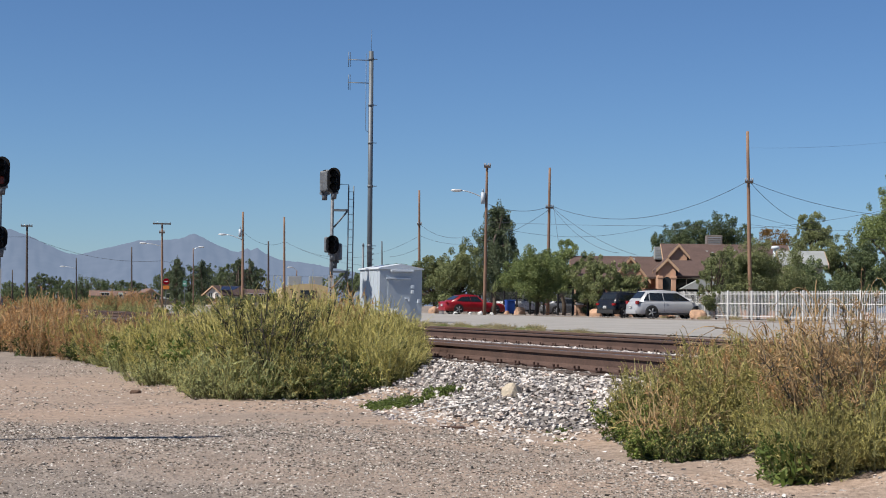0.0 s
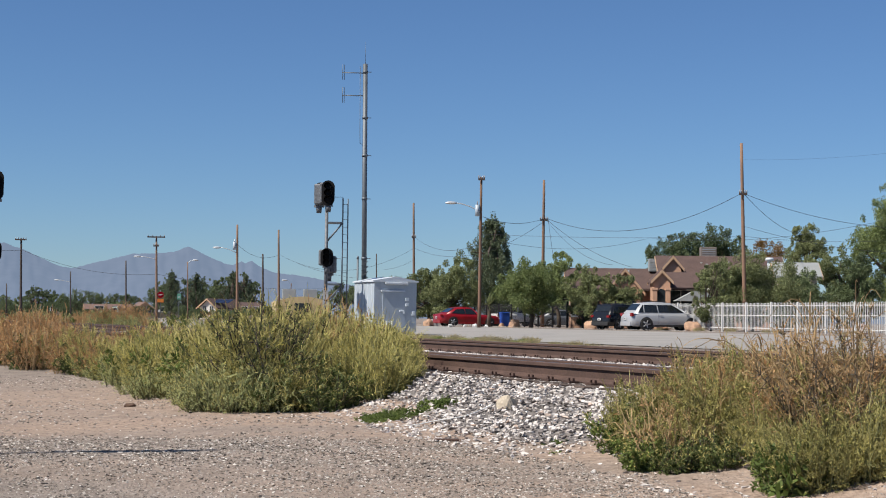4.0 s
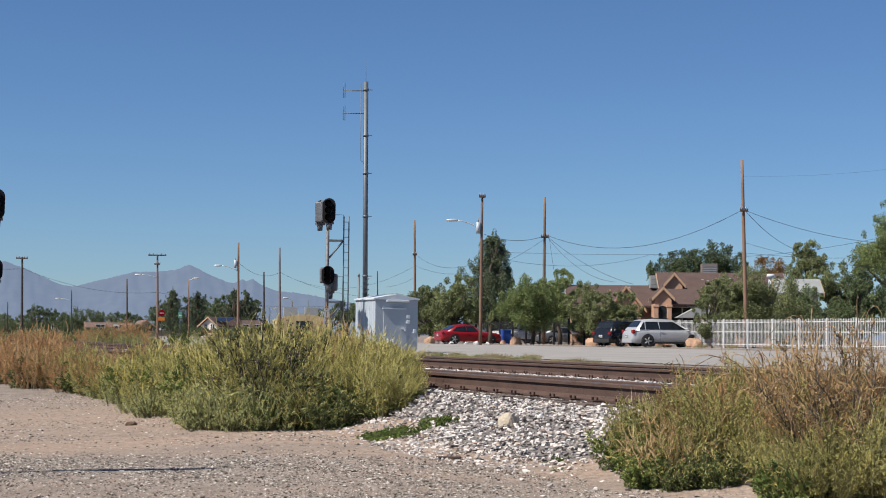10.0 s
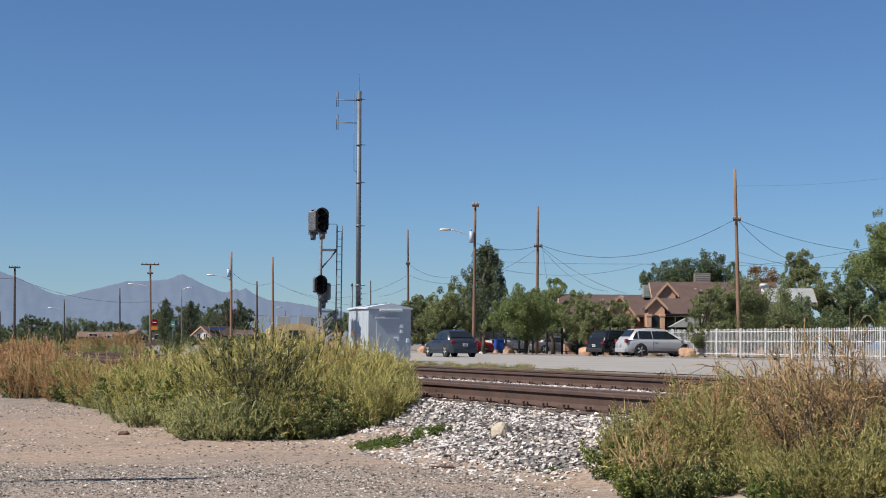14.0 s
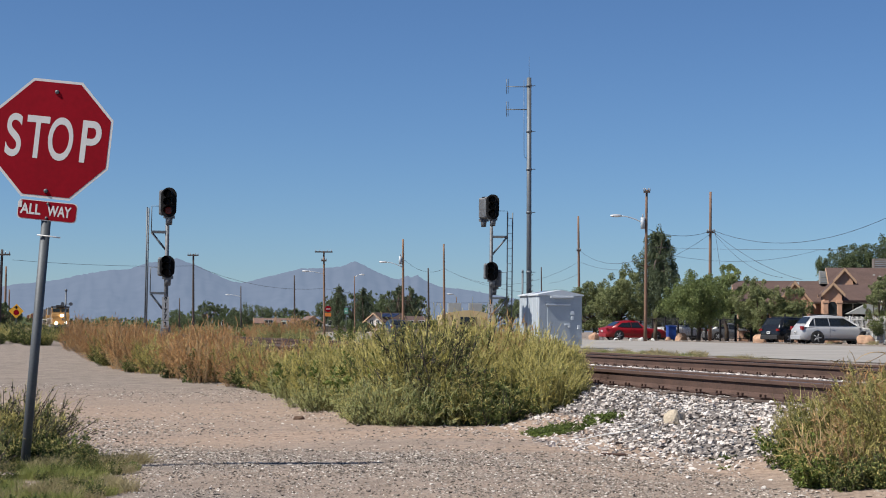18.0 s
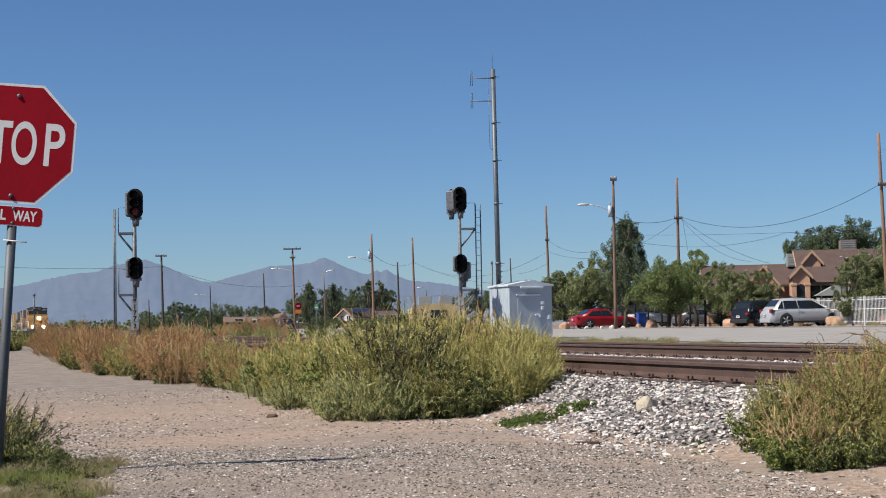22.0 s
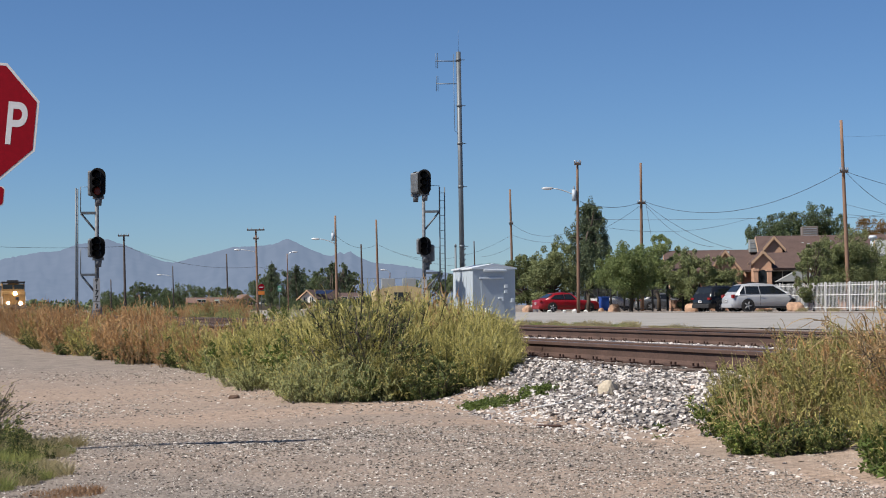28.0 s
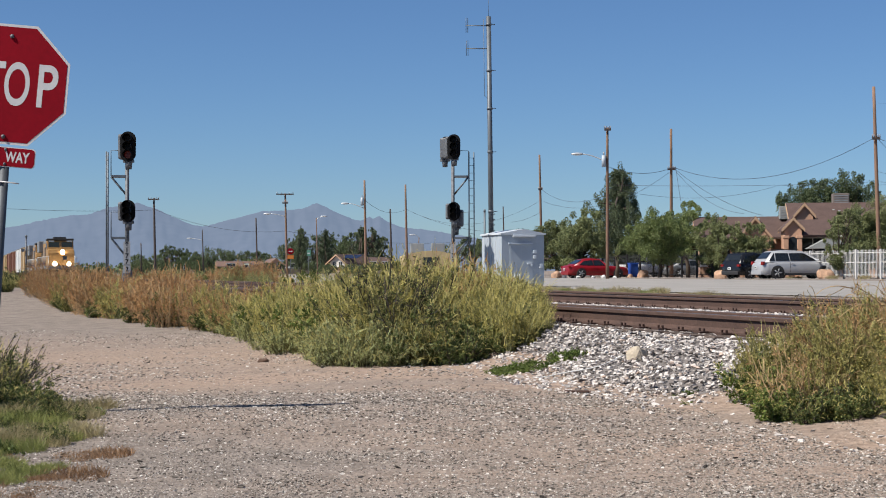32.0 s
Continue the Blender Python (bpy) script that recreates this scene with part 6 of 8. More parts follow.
bin_()
for v, r, sd in (((8.70, 116.00, 0.55), 0.42, 1), ((14.56, 112.00, 0.59), 0.52, 2), ((18.14, 101.00, 0.61), 0.50, 3), ((22.78, 92.50, 0.61), 0.52, 4), ((29.17, 82.00, 0.63), 0.5, 6), ((13.63, 112.00, 0.61), 0.2, 8)):
    rubble("boulder", pose(v[0], v[1], ground_z(v[0], v[1]) + 0.1, 0, 0, sd * 50), r, r * 0.8, r * 0.95, M["tan_rock"], "rounded tan boulder at the roadside", "boulder", sd, group="roadside boulders")
for v, r, sd in (((9.94, 112.00, 0.52), 0.16, 11), ((10.99, 112.00, 0.53), 0.14, 12), ((11.61, 111.00, 0.51), 0.2, 13), ((12.42, 111.00, 0.52), 0.14, 14), ((9.06, 118.00, 0.59), 0.5, 15)):
    rubble("white_stone", pose(v[0], v[1], ground_z(v[0], v[1]) + 0.04, 0, 0, sd * 50), r, r * 0.8, r * 0.9, M["reefer_white"], "whitewashed stone edging the road", "stone", sd, group="whitewashed stones")


def road_sign(o, face, label, diamond, top):
    o = Vector(o)
    th = thing("road_sign", pose(o.x, o.y, ground_z(o.x, o.y), 0, 0, 8), label, "road sign")
    part("post", rod(B(), (0, 0, -0.2), (0, 0, top), 0.035, 0.035, 8), M["galv"], th)
    bm = prism(B(), [(0, -0.55), (0.55, 0), (0, 0.55), (-0.55, 0)] if diamond else [(0.36 * math.cos(radians(22.5 + 45 * i)), 0.36 * math.sin(radians(22.5 + 45 * i))) for i in range(8)], 0.01)
    bmesh.ops.transform(bm, matrix=pose(0, -0.04, top - 0.5, 90, 0, 0), verts=bm.verts)
    f = part("sign_face", bm, face, th)
    return th, f, top


th, f, top = road_sign((-34.57, 118.00, 0.74), M["yellow_sign"], "yellow diamond stop-ahead sign beside the dirt road", True, 2.2)
bm = prism(B(), [(0.22 * math.cos(radians(22.5 + 45 * i)), 0.22 * math.sin(radians(22.5 + 45 * i))) for i in range(8)], 0.004)
bmesh.ops.transform(bm, matrix=pose(0, -0.056, top - 0.6, 90, 0, 0), verts=bm.verts)
part("symbol", bm, M["red_sign"], f, "red octagon symbol")
bm = prism(B(), [(-0.06, 0), (0.06, 0), (0.06, 0.1), (0.16, 0.1), (0, 0.26), (-0.16, 0.1), (-0.06, 0.1)], 0.004)
bmesh.ops.transform(bm, matrix=pose(0, -0.056, top - 0.34, 90, 0, 0), verts=bm.verts)
part("arrow", bm, M["black"], f)
th, f, top = road_sign((-15.76, 168.00, 0.39), M["red_sign"], "far red stop sign with an orange plate below", False, 3.25)
part("bar", box(B(), -0.2, 0.2, -0.075, -0.055, top - 0.54, top - 0.46), M["white_sign"], f)
part("plate", box(B(), -0.33, 0.33, -0.06, -0.04, top - 1.3, top - 0.92, 0.01), M["orange_sign"], th, "orange plate")
v = Vector((-15.63, 190.00, 0.31))
M["green_sign"] = mat("green_sign_sheet", (0.08, 0.224, 0.16), 0.5, 0, 0.1, 4, 30, 0)
th = thing("street_sign", pose(v.x, v.y, ground_z(v.x, v.y)), "green street-name sign on a thin post", "street sign")
part("post", rod(B(), (0, 0, -0.2), (0, 0, 3.2), 0.035, 0.035, 8), M["galv"], th)
pn = part("panel", box(B(), -0.24, 0.24, -0.06, -0.03, 2.45, 3.15, 0.01), M["green_sign"], th)
part("bar", box(B(), -0.15, 0.15, -0.075, -0.062, 2.7, 2.8), M["white_sign"], pn)


def crossing_mast(o, top):
    o = Vector(o)
    th = thing("crossing_signal", pose(o.x, o.y, ground_z(o.x, o.y), 0, 0, 15), "grey railway crossing mast with round lamps", "crossing signal")
    part("mast", rod(B(), (0, 0, 0), (0, 0, top), 0.08, 0.06, 10), M["silver_paint"], th)
    part("base_box", box(B(), -0.3, 0.3, -0.3, 0.3, 0, 0.9, 0.03), M["silver_paint"], th, "pale grey equipment box")
    arm = part("lamp_arm", rod(B(), (-0.3, -0.1, 2.75), (0.45, -0.1, 2.75), 0.03, 0.03, 8), M["silver_paint"], th)
    for sg in (-1, 1):
        part("lamp", rod(B(), (0.08 + sg * 0.36, -0.2, 2.75), (0.08 + sg * 0.36, 0.1, 2.75), 0.16, 0.13, 14), M["silver_paint"], arm)
    part("bell", rod(B(), (0, 0, top), (0, 0, top + 0.18), 0.13, 0.1, 10), M["silver_paint"], th)


crossing_mast((-36.60, 140.00, 0.67), 3.9)


# ---- trees ----
M["bark"] = mat("grey_brown_bark", (0.08, 0.06, 0.044), 0.95, 0, 0.35, 3, 30, 0.6, rnd=0.3)
M["leaf_mesq"] = leafmat("mesquite_leaves", (0.085, 0.105, 0.043), (0.26, 0.285, 0.125), thin=0.2)
M["leaf_pine"] = leafmat("pine_needles", (0.0382, 0.0595, 0.034), (0.145, 0.174, 0.0936), thin=0.15)
M["leaf_dark"] = leafmat("dark_leaves", (0.055, 0.08, 0.038), (0.155, 0.19, 0.085), thin=0.15)
M["leaf_light"] = leafmat("bright_leaves", (0.075, 0.105, 0.034), (0.25, 0.295, 0.11), thin=0.2)
M["leaf_rust"] = leafmat("turning_leaves", (0.128, 0.068, 0.016), (0.24, 0.136, 0.04))


def leaf_cloud(rng, blobs, n, size, droop=0.0):
    """n small four-cornered leaf sprays spread through and over the blobs (centre, radii)."""
    vol = np.array([b[1][0] * b[1][1] * b[1][2] for b in blobs]) ** (2 / 3)
    pick = rng.choice(len(blobs), n, p=vol / vol.sum())
    c = np.array([b[0] for b in blobs], float)[pick]
    r = np.array([b[1] for b in blobs], float)[pick]
    d = rng.normal(size=(n, 3))
    d /= np.linalg.norm(d, axis=1)[:, None]
    rad = rng.uniform(0.25, 1.12, n) ** 0.6 * (1 + 0.10 * np.sin(d[:, 0] * 7 + pick) * np.cos(d[:, 2] * 6 + pick * 2))
    p = c + d * r * rad[:, None]
    u = rng.normal(size=(n, 3)) + np.array([0, 0, -droop])
    u /= np.linalg.norm(u, axis=1)[:, None]
    w = np.cross(u, rng.normal(size=(n, 3)))
    w /= np.linalg.norm(w, axis=1)[:, None]
    s = size * rng.uniform(0.6, 1.4, n)[:, None]
    v = np.stack([p - u * s, p + w * s * 0.55, p + u * s, p - w * s * 0.55], 1)
    return v.reshape(-1, 3)


def tree(o, blobs, trunk_h, trunk_r, leaf, n, size, label, name="tree", seed=0, droop=0.0, bend=0.3, group="trees"):
    """blobs: crown masses over the foot of the trunk."""
    rng = np.random.default_rng(seed + 100)
    o = Vector(o)
    th = thing(name, pose(o.x, o.y, ground_z(o.x, o.y)), label, "tree" if name != "shrub" else "shrub", group)
    top = Vector((rng.uniform(-bend, bend), rng.uniform(-bend, bend), trunk_h))
    part("trunk", tube(B(), [(0, 0, -0.3), top * 0.35 + Vector((0.08, 0, 0)), top * 0.7 - Vector((0.05, 0, 0)), top], [trunk_r * 1.25, trunk_r, trunk_r * 0.85, trunk_r * 0.7], 10), M["bark"], th)
    for c, r in blobs[:26]:
        c = Vector(c)
        a = top * rng.uniform(0.6, 1.0)
        mid = a.lerp(c, 0.5) + Vector((rng.uniform(-0.2, 0.2), 0, rng.uniform(-0.3, 0.1)))
        part("limb", tube(B(), [a, mid, c, c + Vector((rng.uniform(-0.5, 0.5), 0, r[2] * 0.6))], [trunk_r * 0.55, trunk_r * 0.4, trunk_r * 0.22, trunk_r * 0.08], 6), M["bark"], th)
    raw_np("crown", leaf_cloud(rng, blobs, int(n * 4.6), size * 0.34, droop), 4, leaf, th)
    return th


def sprays(rng, out, w, h0, h1, n):
    """Small tufts that break the outline."""
    for i in range(n):
        f = rng.random() ** 0.7
        z = h0 + (h1 - h0) * (0.15 + 0.95 * f)
        ww = w / 2 * math.sqrt(max(0.06, 1 - (2 * f - 0.8) ** 2 * 0.72)) * rng.uniform(0.85, 1.07)
        a = rng.uniform(0, 6.28)
        r = rng.uniform(0.03, 0.075) * w
        out.append(((ww * math.cos(a), ww * math.sin(a), z), (r, r, r * rng.uniform(0.9, 1.7))))
    return out


def crown_blobs(rng, w, h0, h1, n, flat=0.75):
    """Uneven masses filling a crown w wide between two heights."""
    out = []
    for i in range(n):
        f = rng.random()
        z = h0 + (h1 - h0) * f
        ww = w / 2 * math.sqrt(max(0.12, 1 - (2 * f - 0.8) ** 2 * 0.75))
        a = rng.uniform(0, 6.28)
        q = rng.uniform(0.1, 0.92)
        rr = rng.uniform(0.06, 0.19) * w
        out.append(((ww * q * math.cos(a), ww * q * math.sin(a), z), (rr, rr, rr * flat)))
    return out


def broad(o, w, h0, h1, leaf, n, size, label, seed, trunk=0.14, nb=38, group="yard trees", name="tree"):
    rng = random.Random(seed)
    return tree(o, sprays(rng, crown_blobs(rng, w, h0 + 0.12 * w, h1 - 0.16 * w, nb), w, h0 + 0.1 * w, h1 - 0.06 * w, 44), h0 + (h1 - h0) * 0.35, trunk, leaf, n, size, label, name, seed, group=group)


def pine(o, w, h, label, seed, n=9000, size=0.24, leaf=None, group="pines"):
    """Boughs that rise outwards from the trunk, each set with tufts that end in a point."""
    rng = random.Random(seed)
    bl = []
    for i in range(64):
        f = ((i + rng.random()) / 64) ** 0.9
        z = h * (0.10 + 0.84 * f)
        reach = w / 2 * (0.75 + 0.25 * f / 0.2 if f < 0.2 else 1.0 - 0.92 * ((f - 0.2) / 0.8) ** 0.95) * rng.uniform(0.6, 1.08)
        a = i * 2.4 + rng.uniform(-0.5, 0.5)
        rise = rng.uniform(0.25, 0.7)
        for g in (0.3, 0.5, 0.68, 0.84, 1.0):
            q = reach * g
            r = (0.07 - 0.035 * g) * w * rng.uniform(0.75, 1.2) * (1.1 - 0.45 * f)
            bl.append(((q * math.cos(a) + rng.gauss(0, 0.03) * w, q * math.sin(a) + rng.gauss(0, 0.03) * w, min(h * 0.99, z + q * g * rise)), (r, r, r * 1.45)))
    bl.append(((0, 0, h * 0.97), (0.035 * w, 0.035 * w, 0.08 * w)))
    rng.shuffle(bl)
    return tree(o, bl, h * 0.9, 0.2, leaf or M["leaf_pine"], n, size, label, "pine_tree", seed, group=group)


pine((15.60, 135.00, 0.58), 8.4, 9.5, "tall dark green pine behind the red car", 3, 13000, 0.19)
broad((10.50, 140.00, 0.47), 4.4, 0.3, 4.7, M["leaf_mesq"], 5200, 0.2, "bushy green tree at the roadside", 11)
broad((11.77, 128.00, 0.57), 4.6, 0.3, 5.3, M["leaf_mesq"], 6400, 0.2, "bushy green tree beside the pine", 12)
broad((10.83, 165.00, 0.32), 5.0, 0.8, 4.8, M["leaf_dark"], 3600, 0.22, "dark green tree beyond the equipment house", 13)
broad((8.85, 175.00, 0.23), 5.0, 0.6, 5.0, M["leaf_dark"], 3600, 0.22, "dark green tree beyond the equipment house", 14)
broad((15.42, 110.00, 0.65), 4.9, 0.7, 4.6, M["leaf_light"], 7500, 0.17, "broad green mesquite tree at the iron fence", 15, nb=60)
broad((18.38, 116.00, 0.65), 3.6, 0.8, 5.3, M["leaf_light"], 5600, 0.17, "broad green mesquite tree with a forked trunk", 16)
broad((19.24, 108.00, 0.72), 3.4, 0.7, 4.1, M["leaf_mesq"], 4200, 0.15, "airy green mesquite tree before the house", 17, nb=30)
broad((21.26, 107.00, 0.76), 3.0, 0.8, 3.6, M["leaf_mesq"], 3600, 0.15, "airy green mesquite tree before the house", 18, nb=26)
broad((33.99, 145.00, 0.78), 5.5, 4.0, 8.6, M["leaf_dark"], 5600, 0.22, "dark broad-leaved tree behind the house", 19, 0.25)
broad((38.01, 146.00, 0.84), 6.0, 4.2, 9.4, M["leaf_dark"], 6500, 0.22, "dark broad-leaved tree behind the house", 20, 0.25)
broad((44.07, 150.00, 0.90), 6.0, 3.0, 8.2, M["leaf_rust"], 3800, 0.22, "tree with turning orange leaves behind the house", 21, 0.2)
broad((46.77, 146.00, 0.97), 4.2, 4.2, 9.6, M["leaf_mesq"], 5200, 0.2, "rounded green tree behind the grey roof", 22, 0.22)
broad((36.05, 112.00, 0.94), 3.0, 0.3, 2.2, M["leaf_mesq"], 2600, 0.15, "low green tree at the fence", 28, 0.08)
broad((40.28, 118.00, 0.96), 4.6, 0.8, 6.2, M["leaf_mesq"], 4800, 0.2, "green tree in the yard", 23)
broad((31.90, 100.50, 0.70), 4.2, 0.4, 3.9, M["leaf_dark"], 5600, 0.16, "dark green tree between the houses", 30, 0.1)
broad((41.40, 108.00, 0.96), 6.4, 0.6, 10.2, M["leaf_light"], 20000, 0.19, "large green tree at the end of the yard", 24, 0.24, 95)
broad((27.60, 97.00, 0.68), 5.4, 1.4, 4.8, M["leaf_mesq"], 9000, 0.14, "feathery green mesquite over the white fence", 25, 0.09, 46)
broad((23.97, 93.00, 0.63), 2.4, 0.5, 3.9, M["leaf_mesq"], 2600, 0.13, "slender mesquite with thin leaning stems", 26, 0.06, 9)
broad((25.70, 96.50, 0.65), 3.2, 0.8, 4.1, M["leaf_mesq"], 4600, 0.14, "feathery green mesquite over the white fence", 27, 0.07, 24)
broad((36.60, 103.00, 0.70), 3.4, 0.6, 4.9, M["leaf_dark"], 5600, 0.17, "dense dark green tree behind the fence", 29, 0.14)
pine((-26.15, 300.00, -0.22), 7.0, 9.0, "far dark pine among the houses", 31, 2600, 0.3)
pine((-21.87, 305.00, -0.18), 7.2, 8.7, "far dark pine among the houses", 32, 2400, 0.3)
broad((-30.17, 318.00, -0.34), 6.0, 0.8, 6.0, M["leaf_dark"], 2200, 0.28, "far dark green tree among the houses", 33, group="far trees")
broad((-19.55, 318.00, -0.30), 7.0, 0.8, 6.8, M["leaf_dark"], 2400, 0.28, "far dark green tree among the houses", 34, group="far trees")
pine((-14.25, 290.00, -0.22), 6.2, 8.8, "far dark pine behind the lamp pole", 35, 2600, 0.28)
pine((-11.89, 290.00, -0.18), 5.0, 8.2, "far dark pine behind the lamp pole", 36, 2200, 0.28)
FAR = [(-28.69, 314.00, -0.31, 5.9, 7.2), (-24.88, 316.00, -0.26, 6.6, 7.4), (-21.00, 323.00, -0.34, 6.6, 7.9), (-18.38, 323.00, -0.30, 5.9, 6.4), (-15.90, 298.00, -0.28, 4.8, 7.4), (-13.15, 293.00, -0.21, 5.3, 8.2), (-11.03, 300.00, -0.21, 4.8, 6.7),
       (-38.78, 345.00, -0.32, 5.3, 4.6), (-55.51, 356.00, -0.60, 5.3, 4.6), (-50.18, 349.00, -0.50, 8.6, 5.6), (-47.31, 353.00, -0.47, 6.6, 5.0), (-50.88, 336.00, -0.48, 5.3, 3.7), (-64.24, 376.00, -0.65, 5.9, 6.4), (-61.89, 380.00, -0.63, 5.3, 5.9), (-72.13, 382.00, -0.79, 6.6, 4.5),
       (-69.69, 389.00, -0.77, 6.6, 4.4), (-44.86, 363.00, -0.46, 6.6, 5.0), (3.02, 270.00, 0.03, 6.6, 5.0), (5.72, 270.00, 0.07, 5.9, 6.0), (9.05, 250.00, 0.12, 6.6, 5.9)]
for i, (x, y, z, w, hh) in enumerate(FAR):
    broad((x, y, z), w, 0.3, hh, M["leaf_dark"], 1500, 0.3, "far dark green tree along the horizon", 40 + i, 0.15, 8, "far trees")


def tree_belt():
    """The low woods along the horizon to the left: too far to count."""
    rng = np.random.default_rng(77)
    blobs = []
    for i in range(150):
        a = math.radians(rng.uniform(-24, -3))
        d = rng.uniform(330, 520)
        h = rng.uniform(1.2, 3.2)
        blobs.append(((d * math.sin(a), d * math.cos(a), 0.6 + h * 0.5), (rng.uniform(2.5, 6), 2.5, h * 0.6)))
    tagged(raw_np("far_woods", leaf_cloud(rng, blobs, 26000, 0.45), 4, M["leaf_dark"]), "low dark belt of far trees on the horizon", "woods", kind="stuff")


tree_belt()
# shrubs added as dark fill for the shade behind fence and trees
YARD_FILL = [(19.11, 110.00, 0.71, 2.2, 1.9), (20.81, 110.00, 0.73, 2.0, 1.7), (22.67, 110.00, 0.76, 2.2, 1.8), (21.21, 138.00, 0.64, 5.0, 3.6), (23.56, 140.00, 0.66, 4.0, 3.2), (18.32, 139.00, 0.59, 4.6, 3.4),
        (27.13, 102.00, 0.58, 2.4, 2.2), (29.31, 103.00, 0.60, 2.6, 2.4), (30.81, 101.00, 0.65, 2.4, 2.1), (32.56, 100.00, 0.68, 2.4, 2.3), (34.12, 98.00, 0.72, 2.4, 2.2)]
for i, (x, y, z, w, hh) in enumerate(YARD_FILL):
    broad((x, y, z), w, 0.05, hh, M["leaf_dark"], 2200, 0.14, "dense dark green shrub added for shade and fill in the yard", 160 + i, 0.07, 20, "yard shrubs", "shrub")
FARS = [(-37.94, 250.00, -0.23, 3.0, 2.2), (-25.75, 235.00, -0.08, 2.6, 1.7), (-24.11, 235.00, -0.05, 2.4, 1.8), (-18.58, 235.00, 0.03, 3.2, 1.9), (-43.74, 250.00, -0.22, 3.2, 2.4), (-47.20, 250.00, -0.28, 3.2, 2.6), (-42.34, 260.00, -0.23, 3.4, 2.6), (-33.94, 245.00, -0.06, 3.0, 1.3),
        (-12.92, 230.00, 0.05, 3.4, 1.6), (-9.47, 225.00, 0.12, 3.4, 1.7), (-16.17, 230.00, 0.09, 3.0, 1.4), (-30.96, 245.00, -0.02, 3.0, 1.1), (-5.58, 200.00, 0.21, 3.0, 1.8)]
for i, (x, y, z, w, hh) in enumerate(FARS):
    broad((x, y, z), w, 0.05, hh, M["leaf_dark"], 1300, 0.2, "dark rounded shrub before the far houses", 190 + i, 0.07, 12, "far shrubs", "shrub")
SHR = [(-37.60, 124.00, 0.60, 3.0, 2.4), (-42.04, 138.00, 0.47, 3.0, 2.4)]
for i, (x, y, z, w, hh) in enumerate(SHR):
    broad((x, y, z), w, 0.2, hh, M["leaf_dark"], 2600, 0.2, "grey-green roadside bush by the poles", 60 + i, 0.1, 9, "roadside bushes", "shrub")


def yucca(o, h, label, seed):
    rng = random.Random(seed)
    o = Vector(o)
    th = thing("yucca", pose(o.x, o.y, ground_z(o.x, o.y)), label, "yucca")
    part("trunk", tube(B(), [(0, 0, -0.2), (0.05, 0, h * 0.3), (0, 0, h * 0.6)], [0.16, 0.14, 0.12], 8), M["bark"], th)
    for k in range(46):
        a, e = rng.uniform(0, 6.28), rng.uniform(-0.5, 1.4)
        d = Vector((math.cos(a) * math.cos(e), math.sin(a) * math.cos(e), math.sin(e)))
        s = d.cross(Vector((0, 0, 1))).normalized() * 0.035
        b = Vector((0, 0, h * 0.58))
        L = rng.uniform(0.6, 0.95)
        leaf = raw("leaf", [b - s, b + s, b + d * L * 0.6 + s * 0.8, b + d * L, b + d * L * 0.6 - s * 0.8], [(0, 1, 2, 3, 4)], M["leaf_mesq"], th)
    return th


yucca((12.80, 113.00, 0.59), 2.7, "spiky green yucca behind the lamp pole", 1)
yucca((31.07, 86.00, 0.61), 2.4, "spiky yellow-green yucca by the fence", 2)
yucca((32.16, 85.00, 0.64), 2.4, "spiky yellow-green yucca by the fence", 3)


# ---- weeds and grass ----
M["stem_green"] = mat("green_weed_stem", (0.16, 0.16, 0.064), 0.8, 0, 0.3, 6, 40, 0.1, rnd=0.4)
M["stem_dry"] = mat("dry_weed_stem", (0.32, 0.224, 0.12), 0.9, 0, 0.3, 6, 40, 0.1, rnd=0.4)
M["stem_dark"] = mat("dark_weed_stem", (0.056, 0.044, 0.036), 0.9, 0, 0.3, 6, 40, 0.1)
M["stem_twig"] = mat("grey_brown_weed_stem", (0.128, 0.1, 0.068), 0.9, 0, 0.3, 6, 40, 0.1)
M["weed_leaf"] = leafmat("weed_leaves", (0.0745, 0.0798, 0.0213), (0.585, 0.522, 0.154), thin=0.15)
M["weed_leaf_olive"] = leafmat("olive_weed_leaves", (0.069, 0.0789, 0.0217), (0.513, 0.453, 0.153), thin=0.12)
M["weed_leaf_rust"] = leafmat("rusty_weed_leaves", (0.173, 0.106, 0.0384), (0.576, 0.346, 0.163), thin=0.15)
M["weed_leaf_fresh"] = leafmat("fresh_weed_leaves", (0.0288, 0.0544, 0.0128), (0.192, 0.243, 0.0576), thin=0.16)
# dark green leaves; in the big clump their darkness also stands in for shade
M["weed_leaf_deep_shade"] = leafmat("deep_green_and_shade_weed_leaves", (0.02, 0.036, 0.0112), (0.168, 0.196, 0.06), thin=0.12)
M["weed_leaf_pale"] = leafmat("pale_weed_leaves", (0.2, 0.23, 0.1), (0.5, 0.52, 0.24), thin=0.25)
M["weed_leaf_dry"] = leafmat("dry_weed_leaves", (0.184, 0.106, 0.046), (0.644, 0.405, 0.189), thin=0.2)
M["spike_green"] = leafmat("green_seed_spike", (0.25, 0.229, 0.0728), (0.645, 0.551, 0.208), thin=0.1)
M["spike_pale"] = leafmat("pale_green_seed_spike", (0.176, 0.208, 0.08), (0.4, 0.416, 0.192), thin=0.15)
M["spike_olive"] = leafmat("olive_seed_spike", (0.17, 0.16, 0.055), (0.42, 0.36, 0.14), thin=0.1)
M["spike_tan"] = leafmat("tan_seed_spike", (0.227, 0.154, 0.0729), (0.453, 0.316, 0.162), thin=0.1)
M["spike_rust"] = leafmat("rusty_seed_spike", (0.264, 0.128, 0.048), (0.576, 0.336, 0.148), thin=0.15)
M["grass"] = leafmat("green_grass", (0.12, 0.156, 0.0414), (0.386, 0.396, 0.138))
